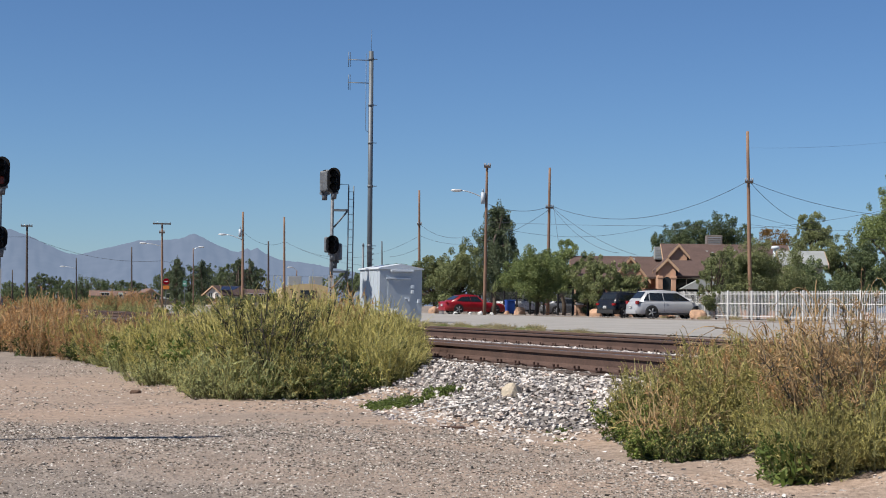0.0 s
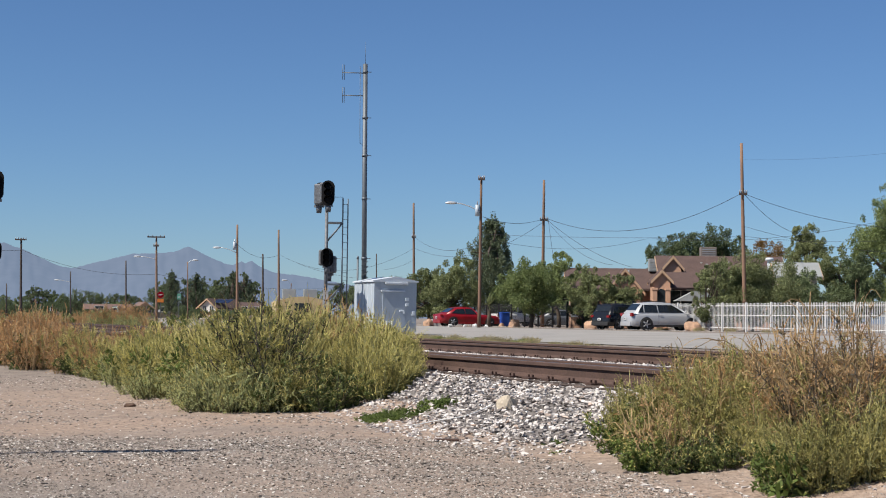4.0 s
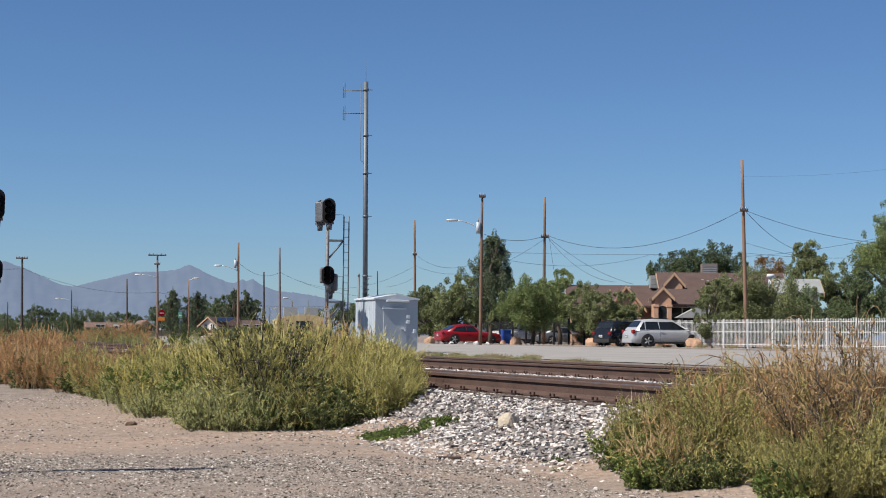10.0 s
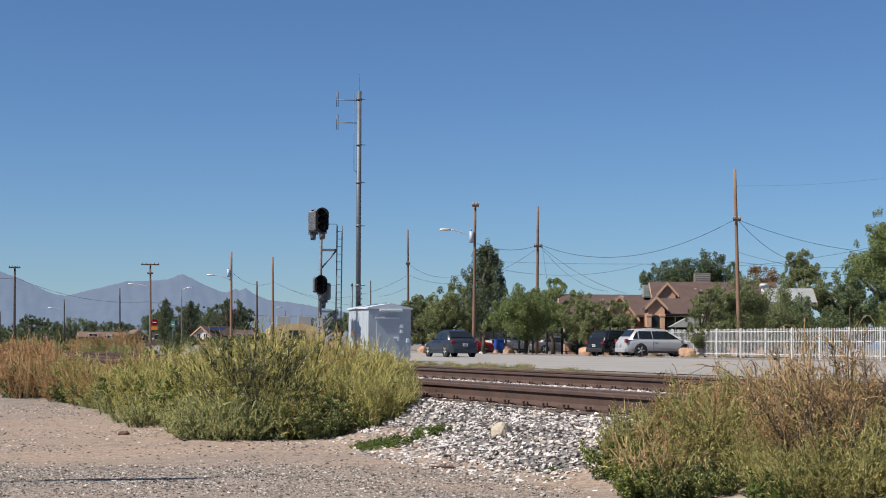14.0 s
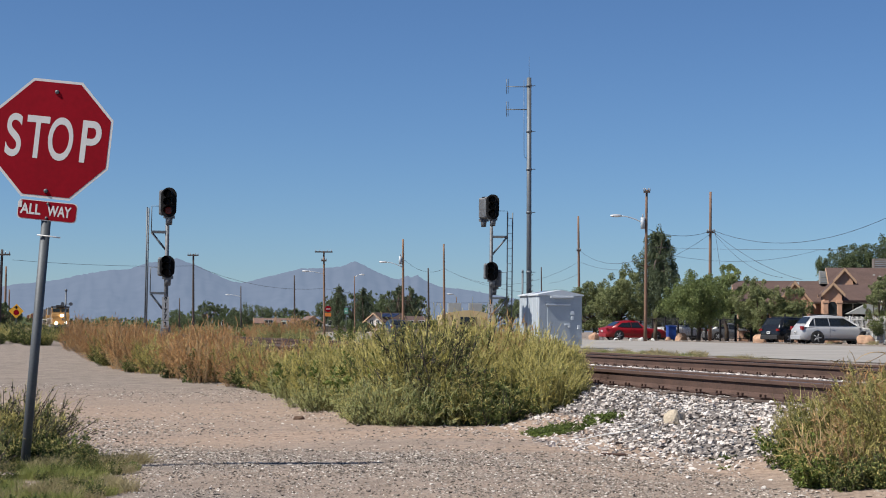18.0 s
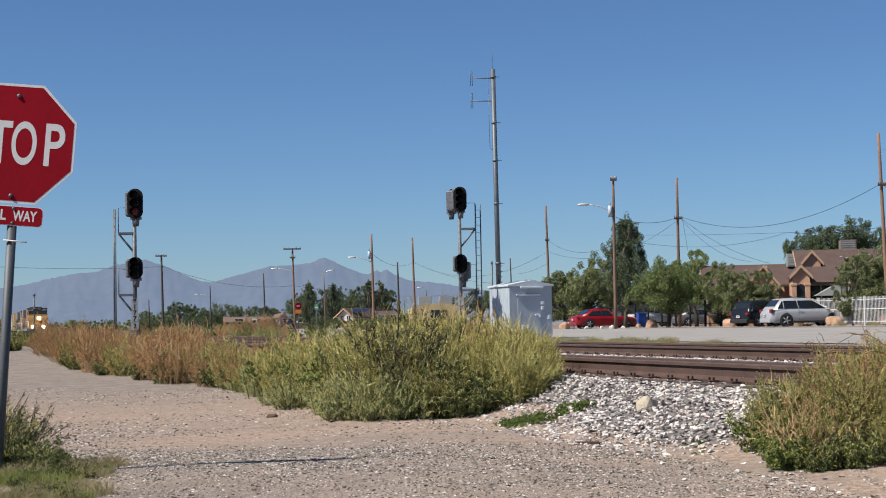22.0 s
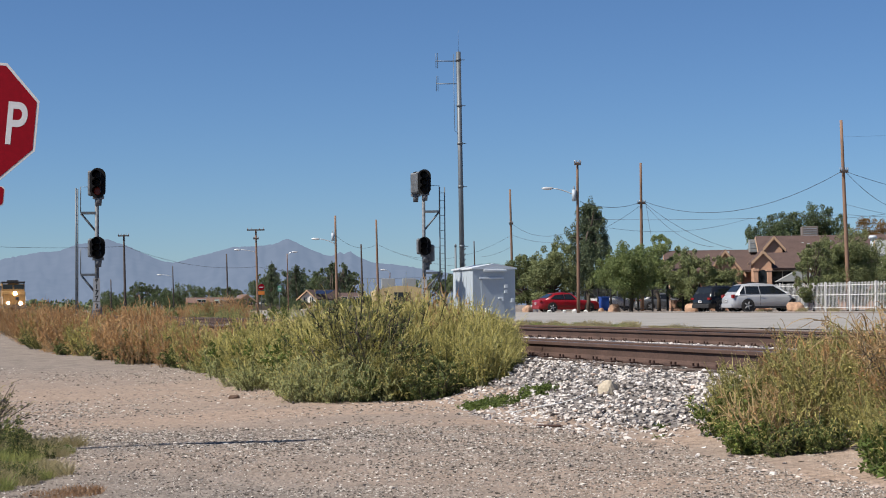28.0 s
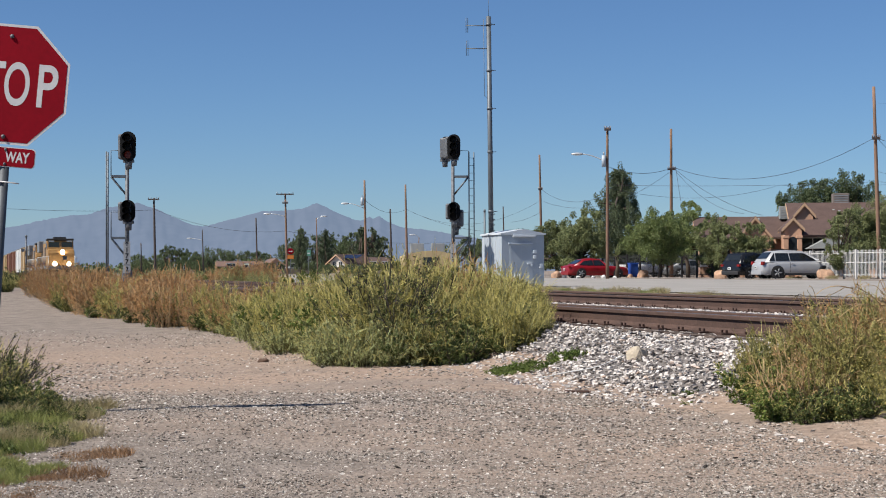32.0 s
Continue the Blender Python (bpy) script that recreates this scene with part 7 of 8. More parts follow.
M["grass_rust"] = leafmat("reddish_dry_grass", (0.128, 0.068, 0.036), (0.464, 0.288, 0.16), thin=0.15)
M["grass_dry"] = leafmat("dry_grass", (0.24, 0.2, 0.096), (0.48, 0.416, 0.24))


class Sheet:
    """Gathers corners and faces of many small pieces."""

    def __init__(self):
        self.v, self.f = [], []

    def leaf(self, p, d, side, length, width):
        n = len(self.v)
        q = p + d * length
        m = p + d * length * 0.45
        self.v += [p, m + side * width, q, m - side * width]
        self.f.append((n, n + 1, n + 2, n + 3))

    def strand(self, pts, r0, r1, seg=3):
        n = len(self.v)
        k = len(pts)
        for i, p in enumerate(pts):
            r = r0 + (r1 - r0) * i / (k - 1)
            d = (pts[min(i + 1, k - 1)] - pts[max(i - 1, 0)])
            a = d.cross(Vector((0.3, 0.8, 0.1)))
            a = a.normalized() if a.length > 1e-6 else Vector((1, 0, 0))
            b = d.cross(a).normalized()
            for j in range(seg):
                t = 2 * math.pi * j / seg
                self.v.append(p + (a * math.cos(t) + b * math.sin(t)) * r)
        for i in range(k - 1):
            for j in range(seg):
                self.f.append((n + i * seg + j, n + i * seg + (j + 1) % seg, n + (i + 1) * seg + (j + 1) % seg, n + (i + 1) * seg + j))

    def put(self, name, material, parent):
        return raw(name, [tuple(v) for v in self.v], self.f, material, parent)


def weed(label, seed, h, stems, spread, leaf_n, leaf_len, stem_m, leaf_m, spike_m, spike_len, leaf_from=0.1, lean=0.25, category="weed", twigs=5, bare=False, base_r=0.10, name="weed", hook=0.7, spike_r=0.006, sparse=1.0):
    """One plant about the origin: stems rising from the root, side twigs with leaves, seed spikes that curl over at the tips."""
    rng = random.Random(seed)
    th = thing(name, pose(0, 0, -50), label, category, "roadside weeds")
    st, lv, sp = Sheet(), Sheet(), Sheet()

    def rv():
        return Vector((rng.gauss(0, 1), rng.gauss(0, 1), rng.gauss(0, 1)))

    def leaves(p, d, n, L):
        for k in range(n):
            q = (rv() * 0.8 + d * 0.6).normalized()
            q.z -= 0.25 * rng.random()
            q.normalize()
            s_ = q.cross(rv()).normalized()
            ll = L * rng.uniform(0.5, 1.3)
            lv.leaf(p + rv() * L * 0.35, q, s_, ll, ll * rng.uniform(0.16, 0.26))

    def spike(p, d, L):
        a = rng.uniform(0, 6.283)
        o = Vector((math.cos(a), math.sin(a), 0)) * 0.6 + Vector((d.x, d.y, 0))
        k = hook * rng.random() ** 0.7
        pts = [p + d * L * g + o * L * 0.5 * k * g * g - Vector((0, 0, L * 0.9 * k * g ** 3)) for g in (0, 0.2, 0.4, 0.6, 0.8, 1.0)]
        r = spike_r * rng.uniform(0.6, 1.15)
        sp.strand(pts, r, r * 0.45, 3)
        for g in range(5):
            x = rng.randrange(5)
            y = pts[x].lerp(pts[x + 1], rng.random())
            q = rv().normalized()
            sp.leaf(y, (q + d * 0.5).normalized(), q.cross(rv()).normalized(), r * 3.2, r * 0.8)
    for i in range(stems):
        a = rng.uniform(0, 6.283)
        out = rng.random() ** 0.6 * spread
        L = h * rng.uniform(0.5, 1.0) * (1 - 0.25 * out / max(spread, 1e-3))
        b = Vector((math.cos(a) * base_r * rng.random(), math.sin(a) * base_r * rng.random(), 0))
        d = Vector((math.cos(a) * out, math.sin(a) * out, 1)).normalized()
        curl = Vector((math.cos(a), math.sin(a), 0)) * lean * rng.uniform(-0.6, 1.0) + rv() * 0.10
        pts = [b + d * L * f + curl * L * f * f * 0.5 + Vector((0, 0, -0.25 * out * L * f * f)) + rv() * 0.008 for f in (0, 0.2, 0.4, 0.6, 0.8, 1.0)]
        st.strand(pts, 0.0075 if not bare else 0.011, 0.003)

        def at(f):
            x = min(4.999, f * 5)
            k = int(x)
            return pts[k].lerp(pts[k + 1], x - k)
        for k in range(twigs):
            f = leaf_from + (0.97 - leaf_from) * rng.random()
            p = at(f)
            t = (rv() * 0.7 + (pts[5] - pts[0]).normalized() * 0.8).normalized()
            TL = h * rng.uniform(0.06, 0.2) * (1.25 - f)
            e = p + t * TL
            st.strand([p, p.lerp(e, 0.5) + rv() * 0.01, e], 0.004, 0.002)
            if leaf_n:
                leaves(p.lerp(e, 0.5), t, max(1, int(leaf_n * 0.5 * sparse)), leaf_len)
                leaves(e, t, max(1, int(leaf_n * sparse)), leaf_len)
            if spike_m and (f > 0.35 or rng.random() < 0.25):
                spike(e, (t * 0.5 + Vector((0, 0, 0.7)) + rv() * 0.2).normalized(), spike_len * rng.uniform(0.4, 1.0))
        if spike_m:
            spike(pts[5], ((pts[5] - pts[3]).normalized() + rv() * 0.12).normalized(), spike_len * rng.uniform(0.7, 1.3))
    tagged(st.put("stem", stem_m, th), kind="stuff")
    if lv.v:
        tagged(lv.put("foliage", leaf_m, th), kind="stuff")
    if sp.v:
        tagged(sp.put("seed_head", spike_m, th), kind="stuff")
    return th


KIND = {
    "pig": [weed("tall yellow-green pigweed with leaves and upright seed spikes", 1 + k, 0.92, 34, 0.5, 9, 0.024, M["stem_green"], M["weed_leaf"], M["spike_green"], 0.17, 0.04, twigs=13, base_r=0.25, name="pigweed", spike_r=0.0035, hook=0.45) for k in range(4)],
    "olive": [weed("olive-green weed with small leaves and thin seed spikes", 5 + k, 0.92, 32, 0.5, 11, 0.026, M["stem_green"], M["weed_leaf_olive"], M["spike_olive"], 0.14, 0.04, twigs=13, base_r=0.25, name="olive_weed", spike_r=0.0042, hook=0.7) for k in range(3)],
    "fox": [weed("green weed with long arching seed spikes", 15 + k, 0.7, 20, 0.6, 8, 0.035, M["stem_green"], M["weed_leaf_fresh"], M["spike_pale"], 0.24, 0.02, twigs=7, base_r=0.25, name="arching_weed", hook=1.3, spike_r=0.006) for k in range(2)],
    "leafy": [weed("dark green leafy weed with few seed spikes, placed partly for shade", 8 + k, 0.75, 22, 0.7, 15, 0.045, M["stem_dark"], M["weed_leaf_deep_shade"], M["spike_green"], 0.10, 0.02, twigs=7, base_r=0.25, name="dark_leafy_weed", hook=1.0) for k in range(2)],
    "pigfresh": [weed("leafy bright green weed clump", 11 + k, 0.75, 20, 0.8, 13, 0.05, M["stem_green"], M["weed_leaf_fresh"], M["spike_green"], 0.08, 0.02, twigs=7, base_r=0.2, name="leafy_weed") for k in range(2)],
    "rust": [weed("rust-brown dry weed with feathery stems", 21 + k, 0.95, 28, 0.6, 9, 0.03, M["stem_dry"], M["weed_leaf_dry"], M["spike_rust"], 0.12, 0.06, twigs=8, base_r=0.25, name="dry_weed", hook=0.4) for k in range(3)],
    "tan": [weed("tan dry weed with long curling seed spikes", 31 + k, 0.75, 12, 0.5, 3, 0.035, M["stem_dry"], M["weed_leaf_dry"], M["spike_tan"], 0.22, 0.1, twigs=6, base_r=0.15, name="spiked_weed", hook=1.1, spike_r=0.0055) for k in range(2)],
    "dark": [weed("dark bare-stemmed weed with small leaves", 41 + k, 1.0, 18, 0.9, 5, 0.022, M["stem_dark"], M["weed_leaf_deep_shade"], M["spike_olive"], 0.07, 0.25, twigs=11, base_r=0.12, name="bare_weed", spike_r=0.003) for k in range(2)],
    "broad": [weed("broad-leaved fresh green weed", 51, 0.42, 8, 0.8, 3, 0.10, M["stem_green"], M["weed_leaf_fresh"], None, 0, 0.15, twigs=4, base_r=0.1, name="broadleaf_weed")],
    "mat": [weed("low mat of small bright green leaves", 61 + k, 0.16, 26, 1.6, 7, 0.04, M["stem_green"], M["weed_leaf_fresh"], None, 0, 0.1, twigs=4, base_r=0.22, name="ground_cover") for k in range(2)],
    "soft": [weed("soft pale green feathery weed", 71 + k, 0.5, 44, 0.85, 10, 0.020, M["stem_green"], M["weed_leaf_pale"], M["spike_green"], 0.07, 0.03, twigs=6, base_r=0.28, name="feathery_weed", spike_r=0.0028) for k in range(2)],
    "tall": [weed("tall twisted weed with small rusty leaves and arching spikes", 65 + k, 1.5, 5, 0.5, 6, 0.018, M["stem_twig"], M["weed_leaf_rust"], M["spike_tan"], 0.13, 0.25, twigs=40, base_r=0.12, name="tall_weed", hook=0.9, spike_r=0.003, lean=0.8) for k in range(3)],
    "whip": [weed("tall weed with pale bare stems bent over", 95 + k, 1.2, 5, 0.5, 2, 0.02, M["stem_dry"], M["weed_leaf_rust"], M["spike_tan"], 0.3, 0.5, twigs=7, base_r=0.1, name="bent_weed", hook=1.2, spike_r=0.004, lean=1.0) for k in range(2)],
    "stalk": [weed("upright olive weed with thin bare greenish spikes", 75 + k, 0.95, 12, 0.4, 9, 0.024, M["stem_green"], M["weed_leaf"], M["spike_olive"], 0.22, 0.1, twigs=10, base_r=0.18, name="spire_weed", hook=0.5, spike_r=0.0042) for k in range(2)],
    "tip": [weed("brown-tipped weed with thin curling seed spikes", 85 + k, 0.85, 13, 0.45, 8, 0.022, M["stem_dry"], M["weed_leaf_rust"], M["spike_tan"], 0.18, 0.15, twigs=10, base_r=0.18, name="brown_spiked_weed", hook=0.8, spike_r=0.0036) for k in range(2)],
}


def tuft(label, seed, h, n, material, r=0.2):
    rng = random.Random(seed)
    th = thing("grass_tuft", pose(0, 0, -50), label, "grass", "grass tufts")
    sh = Sheet()
    for i in range(n):
        a, q = rng.uniform(0, 6.28), r * math.sqrt(rng.random())
        b = Vector((q * math.cos(a), q * math.sin(a), 0))
        d = Vector((rng.gauss(0, 0.4), rng.gauss(0, 0.4), 1)).normalized()
        s = d.cross(Vector((rng.gauss(0, 1), rng.gauss(0, 1), 0.1))).normalized()
        L = h * rng.uniform(0.4, 1.1)
        w = rng.uniform(0.0014, 0.0032)
        e = b + d * L + Vector((rng.gauss(0, 0.2), rng.gauss(0, 0.2), -0.1)) * L
        k = len(sh.v)
        sh.v += [b - s * w, b + s * w, b.lerp(e, 0.6) + Vector((0, 0, 0.08 * L)) + s * w * 0.8, e, b.lerp(e, 0.6) + Vector((0, 0, 0.08 * L)) - s * w * 0.8]
        sh.f.append((k, k + 1, k + 2, k + 3, k + 4))
    tagged(sh.put("turf", material, th), kind="stuff")
    return th


KIND["grass"] = [tuft("green grass tuft at the edge of the lot", 81 + k, 0.22, 900, M["grass"], 0.28) for k in range(2)]
KIND["drygrass"] = [tuft("dry straw-coloured grass tuft", 91 + k, 0.26, 560, M["grass_dry"], 0.25) for k in range(2)]
KIND["rustgrass"] = [tuft("short reddish-brown dry grass", 96 + k, 0.085, 1100, M["grass_rust"], 0.28) for k in range(2)]
USED = set()
PLANTS = random.Random(404)


def grow(kind, x, y, scale, dz=0.0, tilt=6):
    """Sets one plant of that kind on the ground; the first of each shape is the built one."""
    src = PLANTS.choice(KIND[kind])
    p = x * N_DIR.x + y * N_DIR.y
    z = ground_z(x, y)
    if 5.4 < p < 16.5:
        z = max(z, bed_z(p, x * T_DIR.x + y * T_DIR.y) - 0.02) if y < 45 else z
    s = scale * PLANTS.uniform(0.85, 1.15)
    m = pose(x, y, z - 0.02 + dz, PLANTS.uniform(-tilt, tilt), PLANTS.uniform(-tilt, tilt), PLANTS.uniform(0, 360))
    if src.name not in USED:
        USED.add(src.name)
        src.matrix_basis = m @ Matrix.Diagonal((s, s, s, 1))
        return src
    c = copy_thing(src, m)
    c.scale = (s, s, s)
    return c


def patch(kind, n, x0, x1, y0, y1, s0, s1, keep=None):
    for i in range(n):
        for _ in range(20):
            x, y = PLANTS.uniform(x0, x1), PLANTS.uniform(y0, y1)
            if keep is None or keep(x, y):
                break
        else:
            continue
        grow(kind, x, y, PLANTS.uniform(s0, s1))


def pp(x, y):
    return x * N_DIR.x + y * N_DIR.y


# the big clump at the foot of the ballast: its height over the ground, by degrees right of +y
DOME_AZ = (-8.4, -7.5, -6.4, -5.4, -4.4, -3.2, -2.4, -1.4, -0.8, -0.3, 0.6, 1.3, 2.0, 2.9, 3.6, 4.2)
DOME_H = (0.80, 0.86, 0.95, 1.02, 1.14, 1.36, 1.52, 1.54, 1.42, 1.32, 1.24, 1.16, 1.05, 0.86, 0.66, 0.4)


def edge_p(y):
    """The front edge of the hedge, by distance."""
    return float(np.interp(y, (24, 27, 30, 32, 37, 46, 75), (5.3, 5.15, 4.75, 4.15, 3.65, 2.9, 2.6)))


def dome(kind, n, a0, a1, d0, d1, nominal, p0, p1, lo=0.75, hi=1.05):
    for i in range(n):
        for _ in range(30):
            a, d = PLANTS.uniform(a0, a1), PLANTS.uniform(d0, d1)
            x, y = d * math.sin(radians(a)), d * math.cos(radians(a))
            if p0 < pp(x, y) < p1:
                break
        else:
            continue
        hgt = float(np.interp(a, DOME_AZ, DOME_H)) * d / 20.5
        grow(kind, x, y, hgt / nominal * PLANTS.uniform(lo, hi))


dome("pig", 44, 0.6, 3.4, 19.4, 23.5, 1.12, 5.5, 7.4)
dome("pig", 40, -4.2, 0.8, 19.8, 23.5, 1.12, 5.2, 7.2)
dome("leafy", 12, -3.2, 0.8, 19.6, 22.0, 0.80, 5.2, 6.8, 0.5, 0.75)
dome("pig", 20, -6.8, -3.0, 21.5, 25.0, 1.05, 4.9, 6.8)
dome("dark", 8, -3.2, 0.4, 19.2, 21.5, 1.05, 5.2, 6.8, 0.85, 1.0)
dome("dark", 7, -3.2, -0.8, 19.2, 20.2, 0.92, 5.2, 6.0, 0.9, 1.08)
dome("pig", 16, -3.8, 0.2, 19.0, 20.3, 1.15, 5.1, 6.0, 0.6, 0.95)
dome("pig", 10, -8.4, -5.0, 23.0, 27.5, 1.02, 5.0, 6.6)
dome("pigfresh", 9, -8.0, -4.6, 22.5, 26.5, 0.84, 4.9, 6.2, 0.7, 0.95)
dome("fox", 9, -2.6, 0.6, 18.9, 19.8, 0.95, 5.1, 6.0, 0.5, 0.72)
# dark-leaved plants put the shade into the clump's low front
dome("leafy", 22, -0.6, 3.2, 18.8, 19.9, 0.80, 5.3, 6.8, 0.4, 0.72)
dome("soft", 30, -4.6, -0.9, 19.0, 20.6, 0.55, 4.6, 5.5, 0.36, 0.6)
dome("soft", 10, -7.2, -4.5, 21.5, 26.0, 0.55, 4.5, 5.4, 0.4, 0.7)
dome("pigfresh", 12, -6.6, -2.0, 20.3, 23.5, 0.78, 4.8, 6.2, 0.5, 0.8)
dome("rust", 10, 0.2, 1.6, 20.5, 23.5, 1.15, 6.0, 7.6, 0.85, 1.03)
patch("mat", 40, 0.6, 1.6, 16.7, 17.5, 0.45, 0.62, lambda x, y: 5.6 < pp(x, y) < 6.6)
dome("pig", 16, 2.0, 3.9, 18.8, 20.2, 1.05, 6.0, 7.2, 0.8, 1.1)
# the long brown hedge of dry weeds
patch("rust", 26, -5.4, -2.4, 25, 33, 0.82, 1.08, lambda x, y: edge_p(y) < pp(x, y) < 6.2)
patch("rust", 78, -12.5, -5.2, 28, 46, 1.05, 1.35, lambda x, y: edge_p(y) < pp(x, y) < 6.2)
patch("tan", 16, -9.5, -2.2, 25, 40, 0.8, 1.2, lambda x, y: edge_p(y) < pp(x, y) < 6.0)
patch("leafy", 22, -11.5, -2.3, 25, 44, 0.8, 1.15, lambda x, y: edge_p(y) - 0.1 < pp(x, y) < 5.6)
patch("pig", 22, -11.5, -2.3, 25, 44, 0.8, 1.15, lambda x, y: edge_p(y) - 0.1 < pp(x, y) < 5.6)
patch("soft", 12, -5.5, -2.3, 24, 29, 0.8, 1.1, lambda x, y: edge_p(y) - 0.3 < pp(x, y) < edge_p(y) + 0.4)
patch("pig", 14, -5.5, -1.5, 24, 30, 0.6, 0.85, lambda x, y: 4.8 < pp(x, y) < 6.6)
patch("rust", 36, -19, -10, 44, 75, 1.1, 1.45, lambda x, y: 2.4 < pp(x, y) < 5.4 and x > -0.255 * y)
patch("leafy", 34, -27, -16, 64, 86, 1.1, 1.6, lambda x, y: 0.5 < pp(x, y) < 4.5 and x < -0.25 * y)
patch("pig", 12, -27, -16, 64, 86, 0.8, 1.1, lambda x, y: 0.5 < pp(x, y) < 4.5 and x < -0.25 * y)
# the clump on the other side, nearer
patch("leafy", 6, 2.5, 2.8, 11.7, 12.9, 0.5, 0.68)
patch("olive", 10, 2.55, 3.1, 11.4, 12.6, 0.48, 0.66)
patch("pigfresh", 5, 2.48, 2.8, 11.6, 12.6, 0.45, 0.65)
patch("pigfresh", 6, 2.42, 2.72, 11.3, 11.9, 0.45, 0.6)
patch("leafy", 4, 2.45, 2.9, 11.1, 11.5, 0.35, 0.5)
patch("olive", 44, 2.62, 4.6, 11.5, 13.2, 0.55, 0.75, lambda x, y: 5.7 < pp(x, y) < 7.3)
patch("tan", 20, 2.6, 4.4, 11.4, 13.0, 0.66, 0.9, lambda x, y: 5.9 < pp(x, y) < 7.2)
patch("rust", 9, 3.1, 4.4, 11.6, 13.0, 0.6, 0.78, lambda x, y: 6.0 < pp(x, y) < 7.2)
patch("leafy", 3, 2.75, 3.2, 10.9, 11.5, 0.4, 0.55)
patch("olive", 12, 2.9, 3.8, 10.5, 11.6, 0.5, 0.68)
patch("leafy", 4, 2.95, 3.5, 9.95, 10.7, 0.4, 0.55)
patch("olive", 15, 3.15, 4.0, 9.8, 10.8, 0.45, 0.62)
patch("pigfresh", 3, 3.0, 3.3, 9.85, 10.3, 0.45, 0.58)
patch("olive", 8, 3.1, 3.7, 9.8, 10.3, 0.45, 0.6)
patch("broad", 4, 2.95, 3.2, 9.8, 10.0, 0.7, 0.95)
patch("stalk", 12, 2.85, 4.2, 11.0, 12.6, 0.55, 0.74, lambda x, y: 5.9 < pp(x, y) < 7.2)
patch("tip", 13, 2.9, 4.4, 11.5, 13.0, 0.75, 0.95, lambda x, y: 5.9 < pp(x, y) < 7.2)
patch("stalk", 7, 3.3, 4.0, 9.9, 10.8, 0.6, 0.85)
for x_, y_, k_ in ((3.50, 10.6, 1.0), (3.60, 10.4, 0.95), (3.66, 10.8, 1.08), (3.80, 10.5, 1.05), (3.98, 10.9, 1.0)):
    grow("tall", x_, y_, k_)
grow("whip", 3.40, 10.7, 1.05)
grow("whip", 3.62, 10.5, 1.1)
grow("whip", 3.78, 10.7, 1.15)
patch("tip", 7, 3.3, 4.1, 10.2, 11.2, 0.75, 0.95)
patch("dark", 3, 3.35, 3.85, 10.0, 11.0, 0.6, 0.8)
patch("rust", 5, 3.35, 3.95, 10.2, 11.4, 0.6, 0.8)
# round the post of the stop sign
patch("pig", 5, -4.2, -3.45, 12.7, 13.8, 0.5, 0.7)
patch("dark", 5, -4.3, -3.6, 12.6, 13.6, 0.7, 0.9)
patch("dark", 3, -4.0, -3.5, 11.9, 13.2, 0.6, 0.8)
patch("leafy", 13, -4.4, -3.6, 12.3, 13.7, 0.45, 0.72)
patch("leafy", 5, -3.5, -3.0, 12.2, 12.9, 0.3, 0.42)
patch("pigfresh", 3, -3.7, -3.2, 12.3, 12.9, 0.35, 0.45)
patch("grass", 30, -4.2, -2.45, 9.9, 12.4, 0.40, 0.62, lambda x, y: x < -2.3 - 0.12 * (y - 10))
patch("mat", 22, -4.1, -2.45, 10.0, 12.2, 0.45, 0.7, lambda x, y: x < -2.35 - 0.12 * (y - 10))
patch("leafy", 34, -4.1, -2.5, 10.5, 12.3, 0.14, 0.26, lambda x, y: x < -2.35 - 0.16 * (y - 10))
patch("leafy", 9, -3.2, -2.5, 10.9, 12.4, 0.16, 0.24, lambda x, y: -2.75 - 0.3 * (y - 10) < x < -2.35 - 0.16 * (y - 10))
patch("drygrass", 22, -4.2, -2.4, 9.9, 12.6, 0.4, 0.6, lambda x, y: x < -2.3 - 0.12 * (y - 10))
patch("rustgrass", 40, -4.0, -2.0, 8.4, 10.3, 0.45, 0.8)
patch("mat", 9, -3.8, -2.4, 8.8, 10.3, 0.3, 0.45)
patch("grass", 14, -3.6, -2.3, 8.6, 10.2, 0.3, 0.5)
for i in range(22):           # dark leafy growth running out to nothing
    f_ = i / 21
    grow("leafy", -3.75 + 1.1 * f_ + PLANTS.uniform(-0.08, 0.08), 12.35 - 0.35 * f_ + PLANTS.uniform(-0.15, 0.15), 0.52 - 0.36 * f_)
# verge between the far track and the road
patch("drygrass", 60, 2.5, 7.0, 34, 56, 0.6, 1.1, lambda x, y: 16.8 < pp(x, y) < 20.4)
patch("grass", 12, 2.5, 7.0, 34, 58, 0.6, 1.0, lambda x, y: 16.8 < pp(x, y) < 20.4)
patch("drygrass", 14, -3, 1.5, 58, 75, 1.0, 1.8, lambda x, y: 16.8 < pp(x, y) < 20.4)
# rank growth between the far track and the road, farther along
patch("rust", 22, -50, 2, 62, 190, 1.1, 1.7, lambda x, y: 16.5 < pp(x, y) < 20.5)
patch("soft", 40, -50, 2, 62, 190, 1.6, 2.6, lambda x, y: 16.5 < pp(x, y) < 20.5)
patch("pigfresh", 14, -30, 2, 66, 150, 1.0, 1.5, lambda x, y: 16.5 < pp(x, y) < 20.5)
patch("rust", 9, -13.4, -10.6, 90, 108, 1.5, 1.8, lambda x, y: 16.5 < pp(x, y) < 20.5)
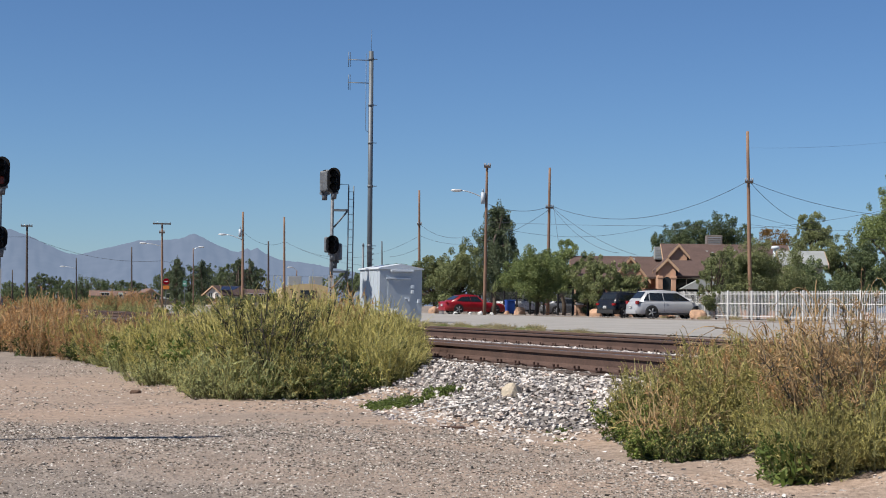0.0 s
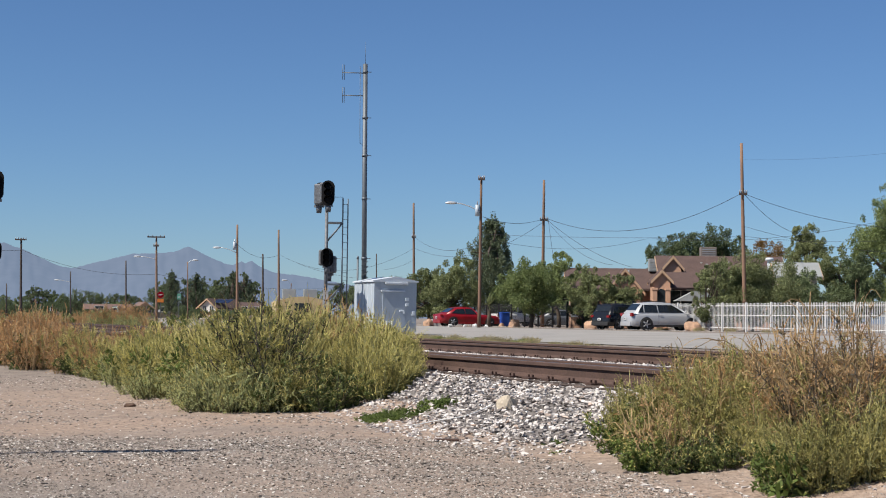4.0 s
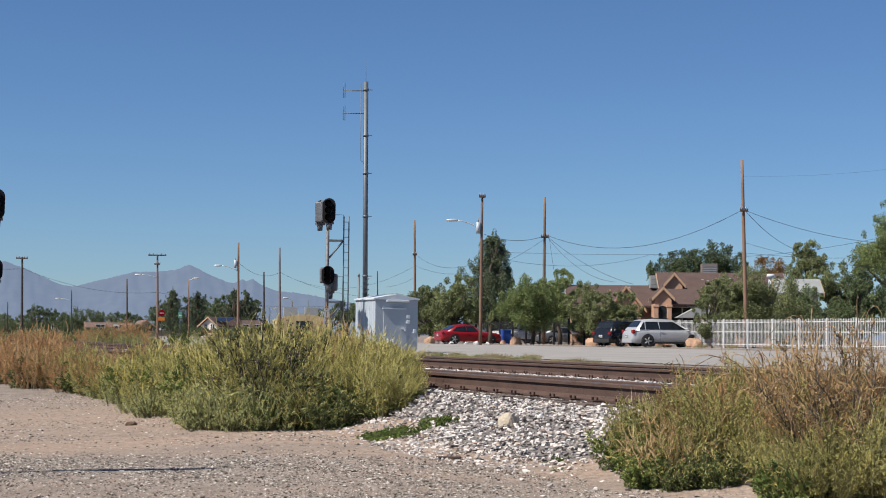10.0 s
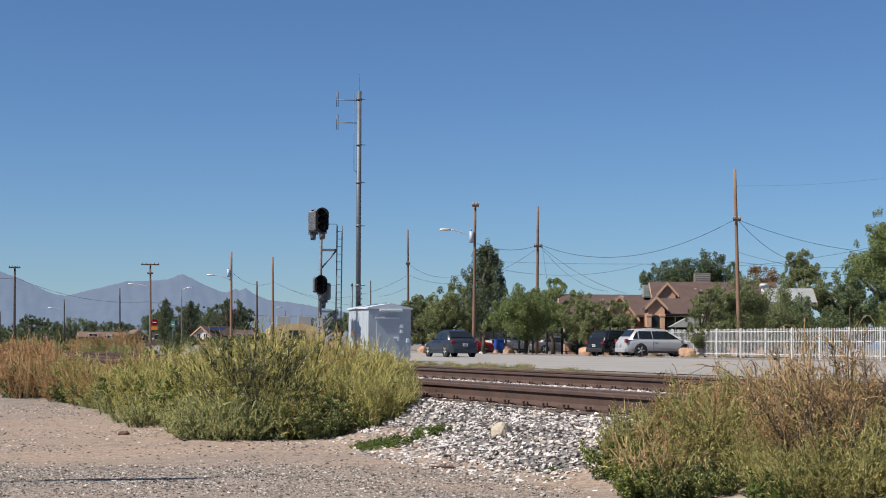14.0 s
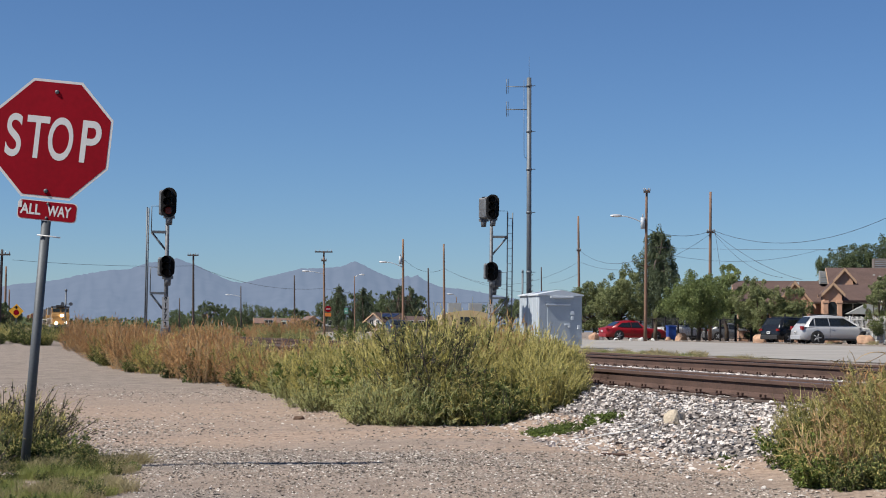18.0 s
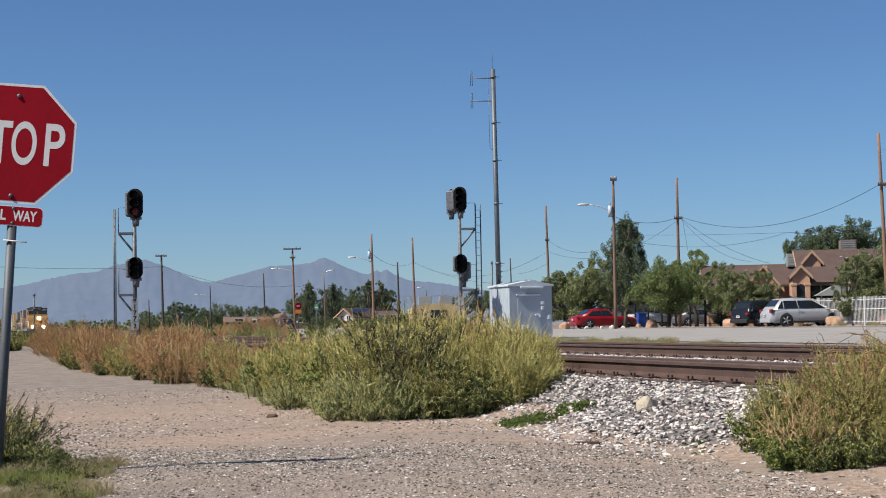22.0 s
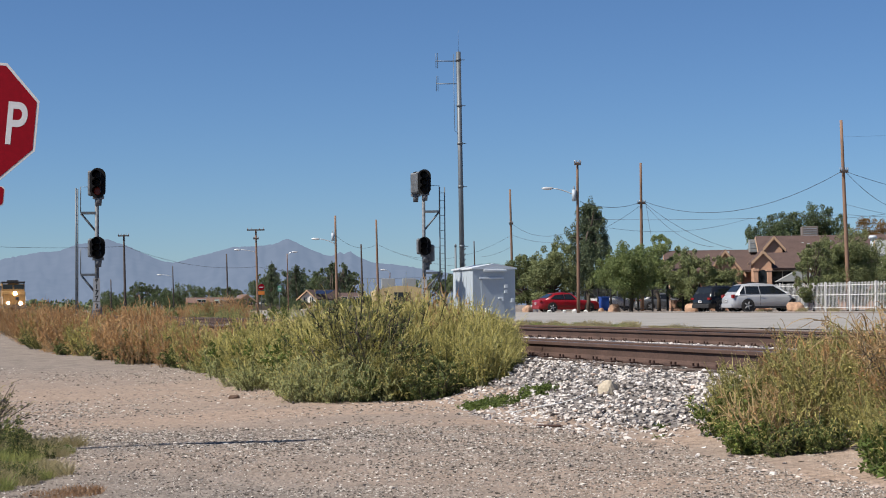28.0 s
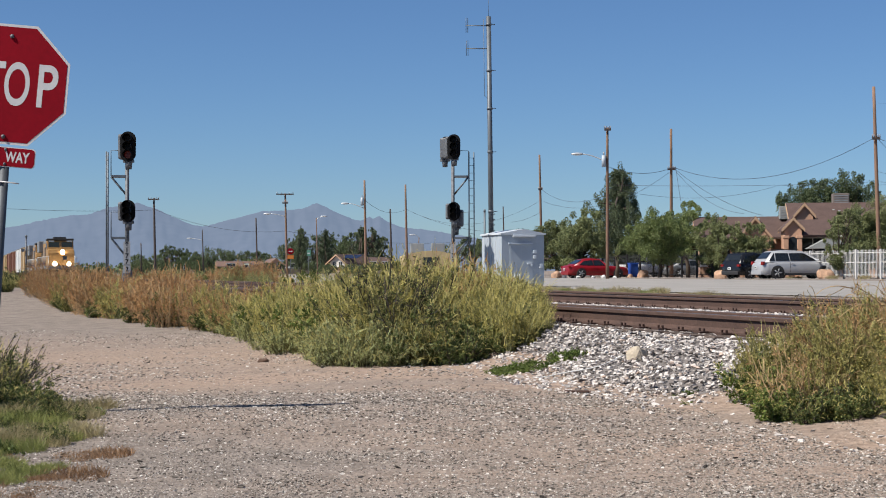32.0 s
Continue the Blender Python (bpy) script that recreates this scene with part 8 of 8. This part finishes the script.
# sprigs on the open lot
patch("mat", 2, 2.0, 2.3, 12.8, 13.4, 0.35, 0.5)
patch("drygrass", 8, 19, 29, 78, 100, 0.8, 1.4, lambda x, y: 48.5 < pp(x, y) < 50.2)
for k, group_ in KIND.items():
    for ob_ in group_:
        if ob_.name not in USED:
            grow(k, -16.0 - len(USED), 58.0, 0.9)


# ---- what moves ----
def motions():
    # the sedan drives along the far lane of the road, slows down and halts behind the rank growth
    def gone(t):
        """Metres from s = 6.92 at t seconds."""
        return float(np.interp(t, (9.03, 16.0, 18.0, 19.0, 20.0, 20.8, 21.6, 23.0, 24.0, 25.0), (0.0, 102.5, 122.5, 131.0, 141.5, 150.0, 155.0, 161.0, 164.0, 166.5)))
    rows, spins = [], []
    for i in range(0, 961):
        t = i / 30.0
        if i % 6 == 0 or i == 960:
            v = on_ground(33.6, 6.92 + gone(t))
            rows.append((t, pose(v.x, v.y, v.z + 0.021, 0, 0, 17.5)))
        if 270 <= i <= 750:
            spins.append((t, -math.degrees(gone(t) / 0.33) % 360 - 360))
    walk(moving_car, rows)
    for w in [c for c in moving_car.children if c.name.startswith("wheel") and "arch" not in c.name]:
        p = w.location.copy()
        walk(w, [(0.0, pose(p.x, p.y, p.z, spins[0][1]))] + [(t, pose(p.x, p.y, p.z, r)) for t, r in spins] + [(32.0, pose(p.x, p.y, p.z, spins[-1][1]))])
    # the train comes up the far track
    when = (0.0, 5.0, 10.0, 15.0, 18.5, 21.0, 23.0, 25.5, 28.0, 30.0, 32.0)
    head = (390.0, 358.0, 326.0, 294.0, 270.0, 253.0, 241.0, 226.0, 210.5, 196.5, 181.0)
    for ob, back in TRAIN:
        rows = []
        for a, s in zip(when, head):
            v = ps(P2, s + 11.0 - back, RAIL_Z - rail_drop(s + 11.0 - back))
            rows.append((a, pose(v.x, v.y, v.z, 0, 0, 17.5 + 180)))
        walk(ob, rows)
    for w in lead_sets:
        p = w.location.copy()
        rows = []
        for i in range(0, 321):
            s = float(np.interp(i / 10.0, when, head))
            rows.append((i / 10.0, pose(p.x, p.y, p.z, math.degrees((s - 390.0) / 0.5) % 360)))
        walk(w, rows)


motions()
